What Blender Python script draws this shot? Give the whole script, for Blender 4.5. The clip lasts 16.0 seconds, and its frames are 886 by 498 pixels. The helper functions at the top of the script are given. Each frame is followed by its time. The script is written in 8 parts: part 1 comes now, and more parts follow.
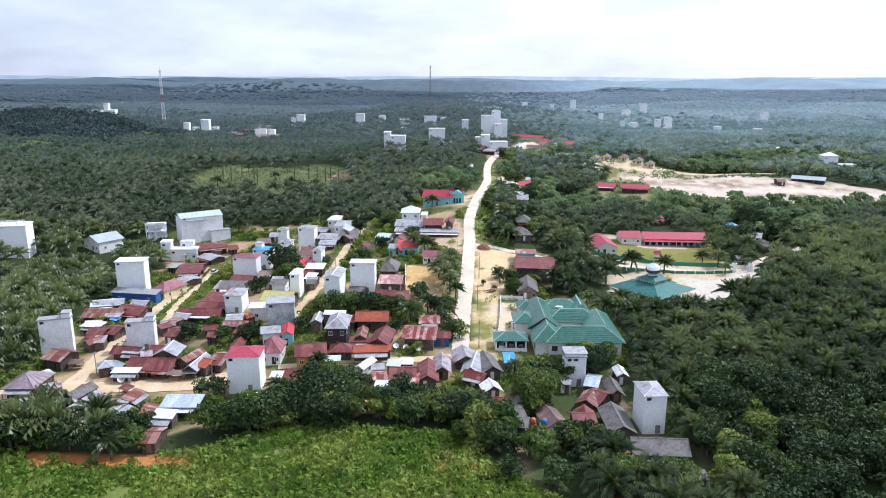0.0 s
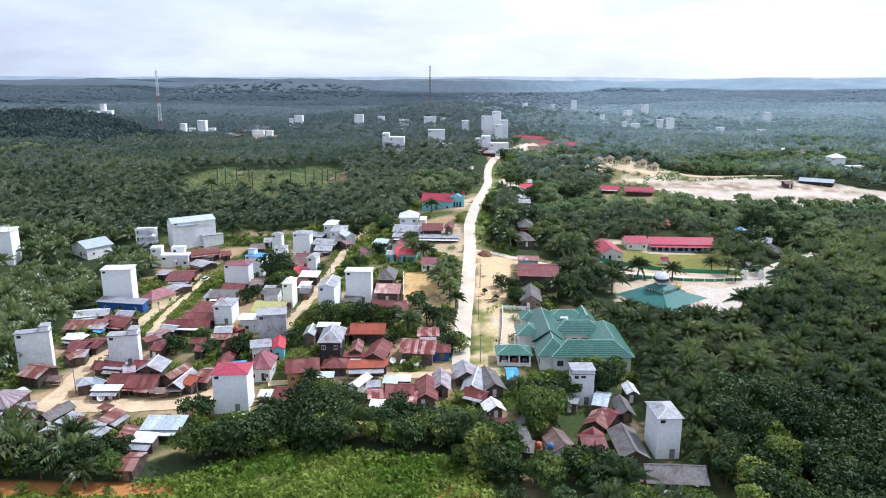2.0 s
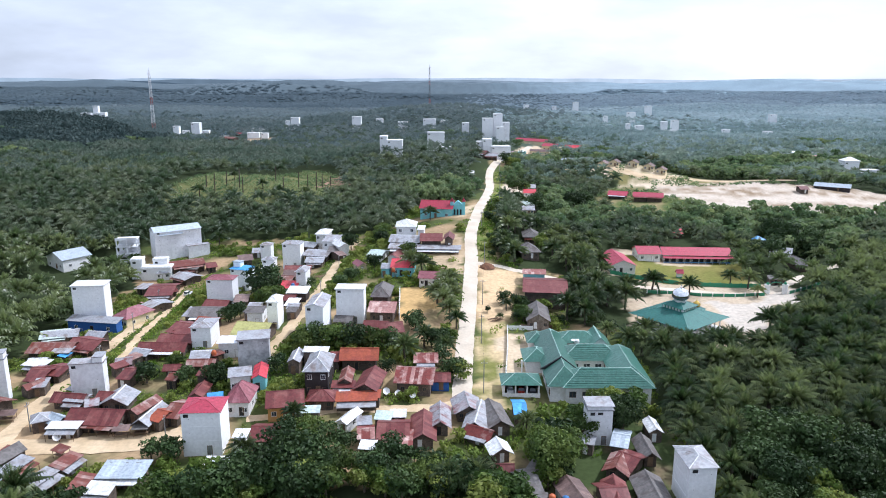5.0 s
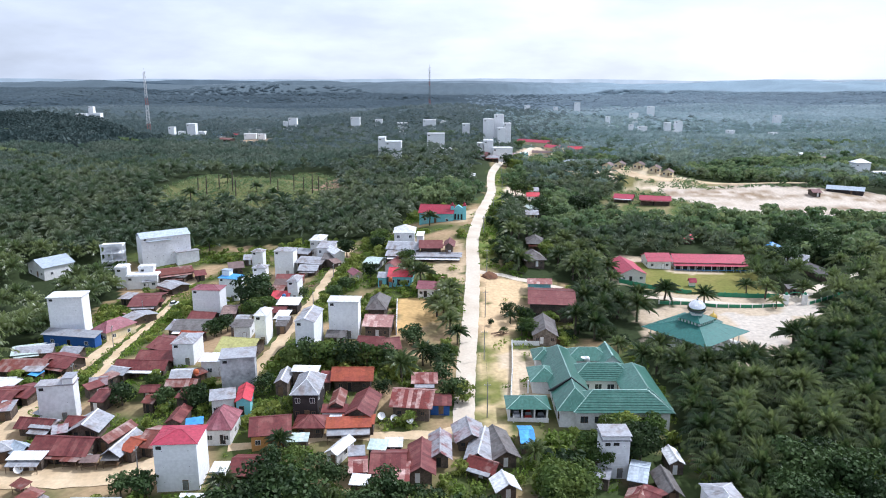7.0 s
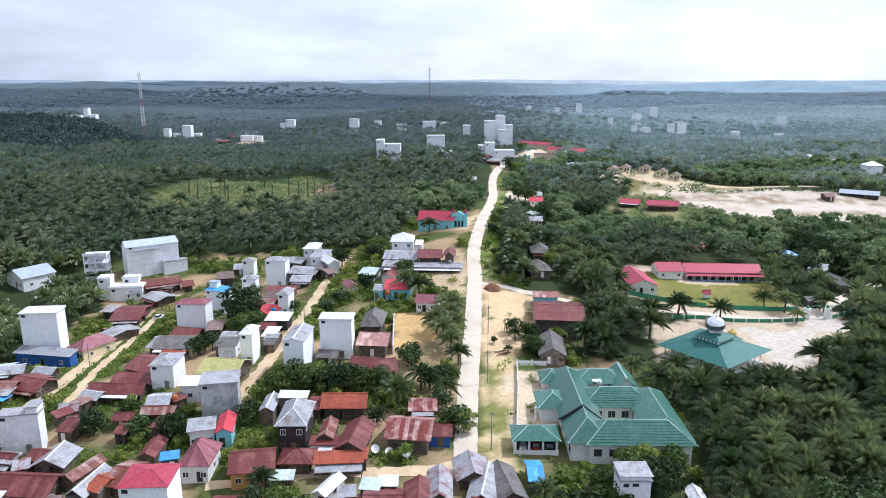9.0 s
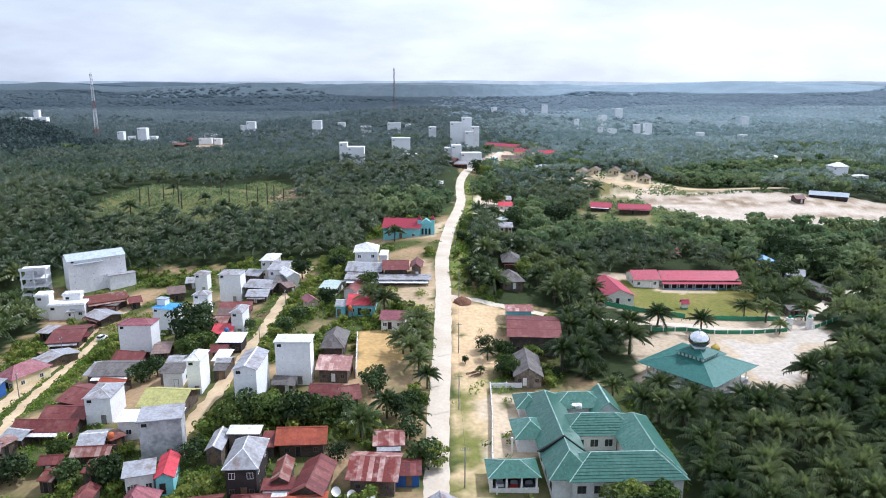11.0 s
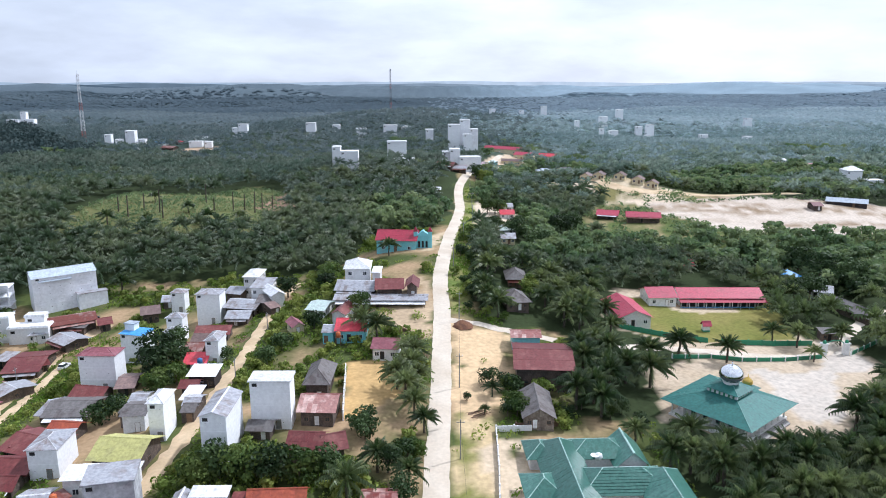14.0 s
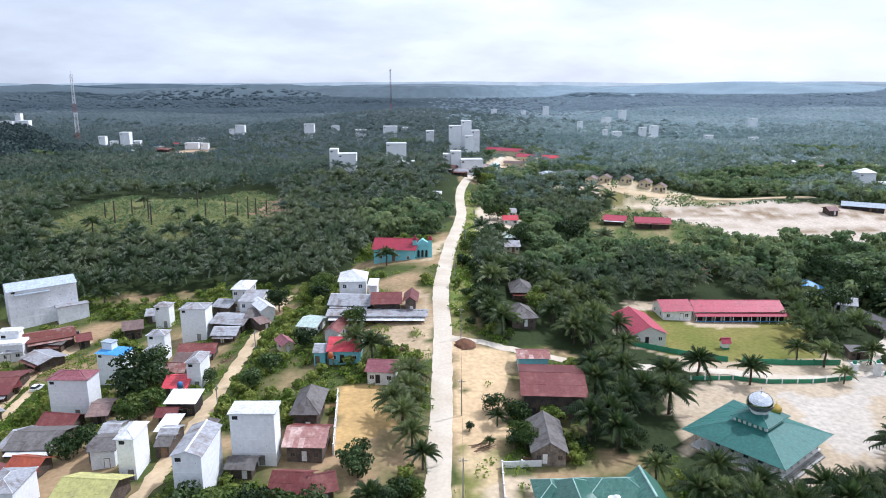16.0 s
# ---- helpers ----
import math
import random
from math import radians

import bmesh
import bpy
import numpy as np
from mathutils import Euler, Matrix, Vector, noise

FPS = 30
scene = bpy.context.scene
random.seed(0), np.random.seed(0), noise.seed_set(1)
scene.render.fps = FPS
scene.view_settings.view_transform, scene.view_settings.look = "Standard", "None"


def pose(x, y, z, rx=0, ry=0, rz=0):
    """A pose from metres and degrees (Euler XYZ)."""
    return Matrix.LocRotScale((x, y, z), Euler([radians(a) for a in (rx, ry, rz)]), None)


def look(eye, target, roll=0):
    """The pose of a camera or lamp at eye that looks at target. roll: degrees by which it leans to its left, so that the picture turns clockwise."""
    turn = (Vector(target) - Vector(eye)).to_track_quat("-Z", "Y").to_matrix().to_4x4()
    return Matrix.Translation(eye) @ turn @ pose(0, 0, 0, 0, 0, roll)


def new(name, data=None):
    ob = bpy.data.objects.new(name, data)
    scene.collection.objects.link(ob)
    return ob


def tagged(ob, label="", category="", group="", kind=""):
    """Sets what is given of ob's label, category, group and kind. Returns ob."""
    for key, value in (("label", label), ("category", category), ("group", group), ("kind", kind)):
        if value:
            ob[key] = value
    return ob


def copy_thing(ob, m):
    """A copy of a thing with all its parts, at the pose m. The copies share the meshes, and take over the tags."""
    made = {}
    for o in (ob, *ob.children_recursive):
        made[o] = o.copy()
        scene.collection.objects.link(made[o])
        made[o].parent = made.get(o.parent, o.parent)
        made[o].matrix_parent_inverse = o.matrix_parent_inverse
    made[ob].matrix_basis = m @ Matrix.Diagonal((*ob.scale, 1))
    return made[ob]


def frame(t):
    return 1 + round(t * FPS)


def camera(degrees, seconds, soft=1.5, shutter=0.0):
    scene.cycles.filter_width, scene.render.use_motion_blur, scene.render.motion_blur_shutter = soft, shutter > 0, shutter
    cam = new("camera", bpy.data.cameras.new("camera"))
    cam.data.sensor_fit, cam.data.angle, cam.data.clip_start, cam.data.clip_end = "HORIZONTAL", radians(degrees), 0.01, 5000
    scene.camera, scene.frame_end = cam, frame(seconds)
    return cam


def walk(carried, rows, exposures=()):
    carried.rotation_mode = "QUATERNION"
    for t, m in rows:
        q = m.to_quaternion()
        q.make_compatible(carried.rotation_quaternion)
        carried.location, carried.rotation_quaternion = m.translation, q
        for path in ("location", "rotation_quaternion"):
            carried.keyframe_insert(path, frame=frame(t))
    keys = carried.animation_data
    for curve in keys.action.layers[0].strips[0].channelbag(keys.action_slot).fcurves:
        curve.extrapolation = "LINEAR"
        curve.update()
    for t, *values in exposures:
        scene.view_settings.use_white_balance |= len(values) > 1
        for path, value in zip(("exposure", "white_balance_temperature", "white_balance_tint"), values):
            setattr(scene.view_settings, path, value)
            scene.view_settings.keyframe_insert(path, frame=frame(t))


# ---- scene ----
cam = camera(64.3, 16.0, soft=1.0)
METRES, EYE, TILT, LEAN, TURN = 107.7, 77.0, 2.6, 0.8, 0.4
ROWS = [
    (0.0, 0.0, 0.0, 0.0, 0.27, -16.14, -0.93),
    (0.5, 0.0001, 0.0222, -0.0012, 0.27, -16.13, -0.91),
    (1.0, 0.0003, 0.0457, -0.0029, 0.27, -16.13, -0.91),
    (1.5, 0.0008, 0.0713, -0.0039, 0.26, -16.12, -0.9),
    (2.0, 0.0013, 0.0982, -0.005, 0.26, -16.11, -0.89),
    (2.5, 0.0015, 0.1266, -0.0057, 0.25, -16.09, -0.88),
    (3.0, 0.0019, 0.1559, -0.0065, 0.24, -16.08, -0.87),
    (3.5, 0.0021, 0.1856, -0.0075, 0.24, -16.07, -0.87),
    (4.0, 0.0023, 0.216, -0.0096, 0.24, -16.03, -0.86),
    (6.5, 0.0021, 0.3739, -0.0302, 0.26, -15.94, -0.89),
    (7.0, 0.0022, 0.4066, -0.0309, 0.26, -15.92, -0.87),
    (7.5, 0.0024, 0.439, -0.0323, 0.27, -15.92, -0.86),
    (8.0, 0.0026, 0.4717, -0.0337, 0.27, -15.89, -0.83),
    (8.5, 0.0028, 0.5044, -0.0355, 0.27, -15.86, -0.83),
    (9.0, 0.003, 0.537, -0.0379, 0.28, -15.84, -0.83),
    (11.5, 0.0041, 0.7016, -0.0449, -2.82, -15.71, -0.95),
    (12.0, 0.0048, 0.7346, -0.0461, -2.8, -15.7, -0.95),
    (12.5, 0.0057, 0.7676, -0.0475, -2.79, -15.68, -0.93),
    (13.0, 0.007, 0.8003, -0.0484, -2.77, -15.68, -0.92),
    (13.5, 0.0084, 0.8331, -0.0498, -2.76, -15.66, -0.91),
    (14.0, 0.0099, 0.8658, -0.0511, -2.73, -15.66, -0.9),
    (14.5, 0.0119, 0.8986, -0.0523, -2.71, -15.65, -0.88),
    (15.0, 0.0138, 0.9316, -0.0536, -2.7, -15.65, -0.86),
    (15.5, 0.0156, 0.9645, -0.055, -2.68, -15.64, -0.84),
    (16.0, 0.0174, 0.9974, -0.0563, -2.66, -15.64, -0.83),
]
walk(cam, [(t, pose(0, 0, EYE, TILT, LEAN, TURN) @ pose(METRES * x, METRES * y, METRES * z, 90 + pitch, roll, yaw)) for t, x, y, z, yaw, pitch, roll in ROWS], exposures=[(0.0, 0.30, 5600, 14), (8.0, 0.25, 5600, 14), (16.0, 0.18, 5600, 14)])


# ---- light ----
SUN_AZ, SUN_EL = 62.0, 52.0        # degrees: from +y towards +x, above the horizon
sun_dir = Vector((math.sin(radians(SUN_AZ)) * math.cos(radians(SUN_EL)), math.cos(radians(SUN_AZ)) * math.cos(radians(SUN_EL)), math.sin(radians(SUN_EL))))
sun = new("sun", bpy.data.lights.new("sun", "SUN"))
sun.data.energy, sun.data.angle, sun.data.color = 3.3, radians(1.2), (1.0, 0.96, 0.90)
sun.matrix_world = look((0, 0, 400), Vector((0, 0, 400)) - sun_dir)

world = bpy.data.worlds.new("world")
scene.world = world
world.use_nodes = True
wn, wl = world.node_tree.nodes, world.node_tree.links
wn.clear()
w_out, w_bg, w_sky = wn.new("ShaderNodeOutputWorld"), wn.new("ShaderNodeBackground"), wn.new("ShaderNodeTexSky")
w_sky.sky_type, w_sky.sun_disc = "NISHITA", False
w_sky.sun_elevation, w_sky.sun_rotation = radians(SUN_EL), radians(SUN_AZ)
w_sky.air_density, w_sky.dust_density, w_sky.ozone_density = 1.0, 3.0, 1.0
w_tc, w_map = wn.new("ShaderNodeTexCoord"), wn.new("ShaderNodeMapping")
w_map.inputs["Scale"].default_value = (1.0, 1.0, 3.4)
w_n1, w_ramp, w_mix = wn.new("ShaderNodeTexNoise"), wn.new("ShaderNodeValToRGB"), wn.new("ShaderNodeMixRGB")
w_n1.inputs["Scale"].default_value, w_n1.inputs["Detail"].default_value, w_n1.inputs["Roughness"].default_value = 3.2, 7.0, 0.55
w_ramp.color_ramp.elements[0].position, w_ramp.color_ramp.elements[1].position = 0.36, 0.66
w_ramp.color_ramp.elements[0].color, w_ramp.color_ramp.elements[1].color = (0.66, 0.66, 0.66, 1), (0.98, 0.98, 0.98, 1)
w_bg.inputs["Strength"].default_value = 0.1
wl.new(w_tc.outputs["Generated"], w_map.inputs["Vector"])
wl.new(w_map.outputs["Vector"], w_n1.inputs["Vector"])
wl.new(w_n1.outputs["Fac"], w_ramp.inputs["Fac"])
w_dot, w_glow, w_cloud = wn.new("ShaderNodeVectorMath"), wn.new("ShaderNodeMapRange"), wn.new("ShaderNodeMixRGB")
w_dot.operation = "DOT_PRODUCT"
w_dot.inputs[1].default_value = sun_dir
w_glow.inputs["From Min"].default_value, w_glow.inputs["From Max"].default_value = -0.1, 0.4
w_cloud.inputs[1].default_value, w_cloud.inputs[2].default_value = (6.0, 6.4, 6.9, 1), (9.9, 10.1, 10.3, 1)
w_n2, w_shade, w_mul = wn.new("ShaderNodeTexNoise"), wn.new("ShaderNodeMapRange"), wn.new("ShaderNodeMixRGB")
w_n2.inputs["Scale"].default_value, w_n2.inputs["Detail"].default_value, w_n2.inputs["Roughness"].default_value = 6.5, 6.0, 0.6
w_shade.inputs["From Min"].default_value, w_shade.inputs["From Max"].default_value = 0.36, 0.62
w_shade.inputs["To Min"].default_value, w_shade.inputs["To Max"].default_value = 0.94, 1.03
w_mul.blend_type = "MULTIPLY"
w_mul.inputs[0].default_value = 1.0
wl.new(w_map.outputs["Vector"], w_n2.inputs["Vector"])
wl.new(w_n2.outputs["Fac"], w_shade.inputs["Value"])
wl.new(w_shade.outputs["Result"], w_mul.inputs[2])
wl.new(w_tc.outputs["Generated"], w_dot.inputs[0])
wl.new(w_dot.outputs["Value"], w_glow.inputs["Value"])
wl.new(w_glow.outputs["Result"], w_cloud.inputs["Fac"])
wl.new(w_cloud.outputs["Color"], w_mul.inputs[1])
wl.new(w_mul.outputs["Color"], w_mix.inputs[2])
wl.new(w_ramp.outputs["Color"], w_mix.inputs["Fac"])
wl.new(w_sky.outputs["Color"], w_mix.inputs[1])
wl.new(w_mix.outputs["Color"], w_bg.inputs["Color"])
wl.new(w_bg.outputs["Background"], w_out.inputs["Surface"])

rng = np.random.RandomState(11)


# ---- materials ----
def material(name, colour, other=None, scale=1.0, rough=0.8, metal=0.0, fine=12.0, fine_amount=0.25, island=0.0, thing=0.0, bump=0.0,
             spread=(0.4, 0.65), spec=0.3, translucent=0.0, sheen=0.0, vary=0.0):
    """Two-scale procedural surface: colour mixed with other by a coarse noise, darkened by a fine one, varied per piece and per thing."""
    m = bpy.data.materials.new(name)
    m.use_nodes = True
    n, l = m.node_tree.nodes, m.node_tree.links
    p = n["Principled BSDF"]
    p.inputs["Roughness"].default_value, p.inputs["Metallic"].default_value = rough, metal
    p.inputs["Specular IOR Level"].default_value = spec
    # bluish sheen, raised on distant leaves to stand in for haze
    p.inputs["Sheen Weight"].default_value, p.inputs["Sheen Roughness"].default_value = sheen, 0.6
    p.inputs["Sheen Tint"].default_value = (0.72, 0.86, 1.0, 1)
    geo = n.new("ShaderNodeNewGeometry")
    coarse = n.new("ShaderNodeTexNoise")
    coarse.inputs["Scale"].default_value, coarse.inputs["Detail"].default_value = scale, 4.0
    l.new(geo.outputs["Position"], coarse.inputs["Vector"])
    ramp = n.new("ShaderNodeMapRange")
    ramp.inputs["From Min"].default_value, ramp.inputs["From Max"].default_value = spread
    l.new(coarse.outputs["Fac"], ramp.inputs["Value"])
    mix = n.new("ShaderNodeMixRGB")
    mix.inputs[1].default_value, mix.inputs[2].default_value = (*colour, 1), (*(other or colour), 1)
    fac = ramp.outputs["Result"]
    if island:
        add = n.new("ShaderNodeMath")
        add.operation, add.use_clamp = "ADD", True
        mul = n.new("ShaderNodeMath")
        mul.operation = "MULTIPLY_ADD"
        mul.inputs[1].default_value, mul.inputs[2].default_value = 2 * island, -island
        l.new(geo.outputs["Random Per Island"], mul.inputs[0])
        l.new(mul.outputs[0], add.inputs[0])
        l.new(fac, add.inputs[1])
        fac = add.outputs[0]
    if vary:
        plant, spread_by, join = n.new("ShaderNodeAttribute"), n.new("ShaderNodeMath"), n.new("ShaderNodeMath")
        plant.attribute_name = "vary"
        spread_by.operation, join.operation, join.use_clamp = "MULTIPLY_ADD", "ADD", True
        spread_by.inputs[1].default_value, spread_by.inputs[2].default_value = 2 * vary, -vary
        l.new(plant.outputs["Fac"], spread_by.inputs[0])
        l.new(spread_by.outputs[0], join.inputs[0])
        l.new(fac, join.inputs[1])
        fac = join.outputs[0]
    if thing:
        info = n.new("ShaderNodeObjectInfo")
        shift, add2 = n.new("ShaderNodeMath"), n.new("ShaderNodeMath")
        shift.operation, add2.operation, add2.use_clamp = "MULTIPLY_ADD", "ADD", True
        shift.inputs[1].default_value, shift.inputs[2].default_value = 2 * max(island, 0.6 * vary), -max(island, 0.6 * vary)
        l.new(info.outputs["Random"], shift.inputs[0])
        l.new(shift.outputs[0], add2.inputs[0])
        l.new(fac, add2.inputs[1])
        fac = add2.outputs[0]
    l.new(fac, mix.inputs[0])
    grain = n.new("ShaderNodeTexNoise")
    grain.inputs["Scale"].default_value, grain.inputs["Detail"].default_value = fine, 3.0
    l.new(geo.outputs["Position"], grain.inputs["Vector"])
    hsv = n.new("ShaderNodeHueSaturation")
    val = n.new("ShaderNodeMapRange")
    val.inputs["From Min"].default_value, val.inputs["From Max"].default_value = 0.3, 0.7
    val.inputs["To Min"].default_value, val.inputs["To Max"].default_value = 1 - fine_amount, 1 + fine_amount
    l.new(grain.outputs["Fac"], val.inputs["Value"])
    value = val.outputs["Result"]
    if thing:
        mr, mm = n.new("ShaderNodeMapRange"), n.new("ShaderNodeMath")
        mr.inputs["To Min"].default_value, mr.inputs["To Max"].default_value = 1 - thing, 1 + thing
        l.new(info.outputs["Random"], mr.inputs["Value"])
        mm.operation = "MULTIPLY"
        l.new(mr.outputs["Result"], mm.inputs[0])
        l.new(value, mm.inputs[1])
        value = mm.outputs[0]
    l.new(value, hsv.inputs["Value"])
    l.new(mix.outputs["Color"], hsv.inputs["Color"])
    l.new(hsv.outputs["Color"], p.inputs["Base Color"])
    if bump:
        b = n.new("ShaderNodeBump")
        b.inputs["Strength"].default_value, b.inputs["Distance"].default_value = 0.6, bump
        l.new(grain.outputs["Fac"], b.inputs["Height"])
        l.new(b.outputs["Normal"], p.inputs["Normal"])
    if translucent:
        t, ms = n.new("ShaderNodeBsdfTranslucent"), n.new("ShaderNodeMixShader")
        ms.inputs[0].default_value = translucent
        l.new(hsv.outputs["Color"], t.inputs["Color"])
        l.new(p.outputs["BSDF"], ms.inputs[1])
        l.new(t.outputs["BSDF"], ms.inputs[2])
        l.new(ms.outputs["Shader"], n["Material Output"].inputs["Surface"])
    return m


def tin(name, colour, rust, amount=0.35, rough=0.5):
    """Corrugated roof sheet: paint or zinc, rust in patches and sheet by sheet."""
    return material(name, colour, rust, 0.45, rough, 0.0, 1.7, 0.22, island=amount, thing=0.18, spread=(0.48, 0.72), spec=0.35)


RUST = (0.20, 0.062, 0.035)
ROOF = {
    "grey": tin("zinc_sheet", (0.33, 0.34, 0.365), (0.19, 0.16, 0.15), 0.35),
    "bluegrey": tin("blue_zinc_sheet", (0.40, 0.46, 0.52), (0.34, 0.38, 0.42), 0.25),
    "darkgrey": tin("weathered_sheet", (0.15, 0.14, 0.135), (0.09, 0.075, 0.07), 0.35, 0.7),
    "maroon": tin("maroon_sheet", (0.130, 0.028, 0.027), (0.185, 0.066, 0.056), 0.3),
    "rust": tin("rusty_sheet", (0.165, 0.044, 0.031), (0.30, 0.215, 0.19), 0.4),
    "orange": tin("orange_rust_sheet", (0.33, 0.075, 0.034), (0.24, 0.052, 0.03), 0.4),
    "redstripe": tin("streaked_red_sheet", (0.180, 0.035, 0.028), (0.48, 0.34, 0.30), 0.42),
    "greymaroon": tin("mixed_sheet", (0.34, 0.34, 0.36), (0.16, 0.055, 0.052), 0.5),
    "white": tin("white_sheet", (0.70, 0.71, 0.72), (0.55, 0.54, 0.53), 0.2),
    "mint": tin("pale_green_sheet", (0.48, 0.58, 0.53), (0.40, 0.44, 0.42), 0.25),
    "brown": tin("brown_sheet", (0.15, 0.10, 0.09), (0.22, 0.15, 0.13), 0.3),
    "mauve": tin("mauve_sheet", (0.21, 0.16, 0.18), (0.27, 0.21, 0.22), 0.3),
    "pink": tin("faded_pink_sheet", (0.235, 0.075, 0.09), (0.30, 0.13, 0.145), 0.3),
    "red": tin("red_sheet", (0.52, 0.05, 0.07), (0.42, 0.06, 0.07), 0.2),
    "school": tin("school_red_sheet", (0.39, 0.046, 0.080), (0.33, 0.05, 0.075), 0.15),
    "church": tin("church_red_sheet", (0.30, 0.025, 0.05), (0.24, 0.03, 0.045), 0.2),
    "yellow": tin("yellow_green_sheet", (0.46, 0.44, 0.16), (0.36, 0.34, 0.14), 0.15),
    "blue": tin("blue_sheet", (0.06, 0.26, 0.56), (0.10, 0.34, 0.62), 0.3),
    "green": tin("green_tile_sheet", (0.052, 0.146, 0.114), (0.080, 0.182, 0.148), 0.25, 0.28),
    "mosque": tin("mosque_green_sheet", (0.020, 0.115, 0.098), (0.028, 0.13, 0.11), 0.2, 0.55),
}
ROOF_WORD = {"grey": "grey zinc", "bluegrey": "pale blue-grey zinc", "darkgrey": "dark weathered", "maroon": "maroon tin", "rust": "rust-patched tin", "orange": "orange rusted tin",
             "redstripe": "pale-streaked red tin", "greymaroon": "grey and maroon tin", "white": "white tin", "mint": "pale green tin", "brown": "brown tin", "mauve": "mauve-grey tin",
             "pink": "faded pink tin", "red": "bright red tin", "school": "crimson tin", "yellow": "yellow-green tin", "blue": "blue tarpaulin", "church": "deep red tin"}


def paint(name, colour, stain, rough=0.85):
    return material(name, colour, stain, 0.35, rough, 0.0, 2.2, 0.10, thing=0.06, spread=(0.5, 0.8))


WALL = {
    "wood": material("weathered_boards", (0.13, 0.10, 0.08), (0.07, 0.058, 0.05), 0.6, 0.9, 0.0, 3.0, 0.3, thing=0.35),
    "plank": material("grey_planks", (0.26, 0.22, 0.18), (0.15, 0.12, 0.10), 0.8, 0.9, 0.0, 3.0, 0.3, island=0.4),
    "white": paint("white_plaster", (0.74, 0.74, 0.73), (0.56, 0.55, 0.52)),
    "cream": paint("cream_plaster", (0.66, 0.57, 0.37), (0.50, 0.43, 0.30)),
    "blue": paint("blue_boards", (0.03, 0.10, 0.32), (0.05, 0.14, 0.36)),
    "cyan": paint("turquoise_plaster", (0.22, 0.55, 0.60), (0.28, 0.48, 0.50)),
    "orange": paint("ochre_boards", (0.48, 0.25, 0.08), (0.36, 0.2, 0.1)),
    # black boards; on the blue-roofed shed the black stands for shade below its roof
    "dark": paint("black_and_shade_boards", (0.035, 0.03, 0.03), (0.06, 0.05, 0.05)),
    "school": paint("pale_plaster", (0.64, 0.62, 0.58), (0.52, 0.5, 0.46)),
}
WALL_WORD = {"wood": "weathered board walls", "plank": "grey plank walls", "white": "white plaster walls", "cream": "cream walls", "blue": "dark blue walls", "cyan": "turquoise walls",
             "orange": "ochre walls", "dark": "near-black walls", "school": "pale walls"}
M_TOWER = material("swiftlet_plaster", (0.84, 0.85, 0.86), (0.76, 0.77, 0.79), 0.16, 0.85, 0.0, 1.6, 0.07, thing=0.04, spread=(0.5, 0.85))
M_TOWER_OLD = material("stained_plaster", (0.80, 0.81, 0.83), (0.64, 0.645, 0.665), 0.22, 0.9, 0.0, 1.3, 0.09, spread=(0.42, 0.78))
M_MOSS = material("mouldy_plaster", (0.50, 0.51, 0.52), (0.20, 0.20, 0.21), 0.35, 0.9, 0.0, 1.3, 0.2, spread=(0.4, 0.7))
M_CONCRETE = material("raw_concrete", (0.42, 0.41, 0.39), (0.28, 0.27, 0.26), 0.4, 0.9, 0.0, 4.0, 0.15)
M_DARK = material("dark_opening", (0.015, 0.016, 0.018), (0.03, 0.03, 0.03), 0.5, 0.6)
M_GLASS = material("window_glass", (0.03, 0.04, 0.05), (0.05, 0.06, 0.07), 0.5, 0.12, spec=0.6)
M_WHITE = paint("white_trim", (0.78, 0.78, 0.77), (0.66, 0.65, 0.63), 0.6)
M_WOOD = material("timber", (0.20, 0.13, 0.08), (0.13, 0.085, 0.055), 0.8, 0.8)
M_STEEL = material("galvanised_steel", (0.35, 0.36, 0.37), (0.25, 0.25, 0.26), 0.8, 0.5, 0.6)
M_REDP = material("red_mast_paint", (0.34, 0.12, 0.11), (0.30, 0.13, 0.12), 0.8, 0.6)
M_MAST = material("dark_grey_steel", (0.10, 0.10, 0.105), (0.15, 0.14, 0.14), 0.8, 0.6)
M_WHITEP = material("white_mast_paint", (0.72, 0.72, 0.72), (0.6, 0.6, 0.6), 0.8, 0.6)
M_DOME = material("polished_dome", (0.78, 0.80, 0.82), (0.70, 0.72, 0.74), 0.8, 0.08, 1.0)
M_GOLD = material("gold_dome", (0.62, 0.42, 0.10), (0.55, 0.38, 0.1), 0.8, 0.3, 0.7)
M_ROAD = material("dusty_concrete", (0.60, 0.53, 0.43), (0.52, 0.44, 0.34), 0.12, 0.9, 0.0, 1.5, 0.07)
M_DIRT_ROAD = material("sandy_track", (0.58, 0.45, 0.29), (0.47, 0.35, 0.21), 0.15, 0.95, 0.0, 1.2, 0.12)
M_FENCE = material("green_fence_paint", (0.05, 0.26, 0.14), (0.06, 0.22, 0.13), 0.5, 0.6)

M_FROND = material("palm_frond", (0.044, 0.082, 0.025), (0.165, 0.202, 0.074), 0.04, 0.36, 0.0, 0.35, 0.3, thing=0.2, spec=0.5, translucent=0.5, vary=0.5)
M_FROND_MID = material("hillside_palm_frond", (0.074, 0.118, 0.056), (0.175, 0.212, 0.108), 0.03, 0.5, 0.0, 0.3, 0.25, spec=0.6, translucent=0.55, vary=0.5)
# hill and far fronds: distance haze is mixed into these base colours
M_HAZE_HILL = material("hazed_hill_palm_frond", (0.099, 0.147, 0.103), (0.172, 0.212, 0.155), 0.02, 0.5, 0.0, 0.2, 0.2, spec=0.25, translucent=0.55, sheen=0.1, vary=0.5)
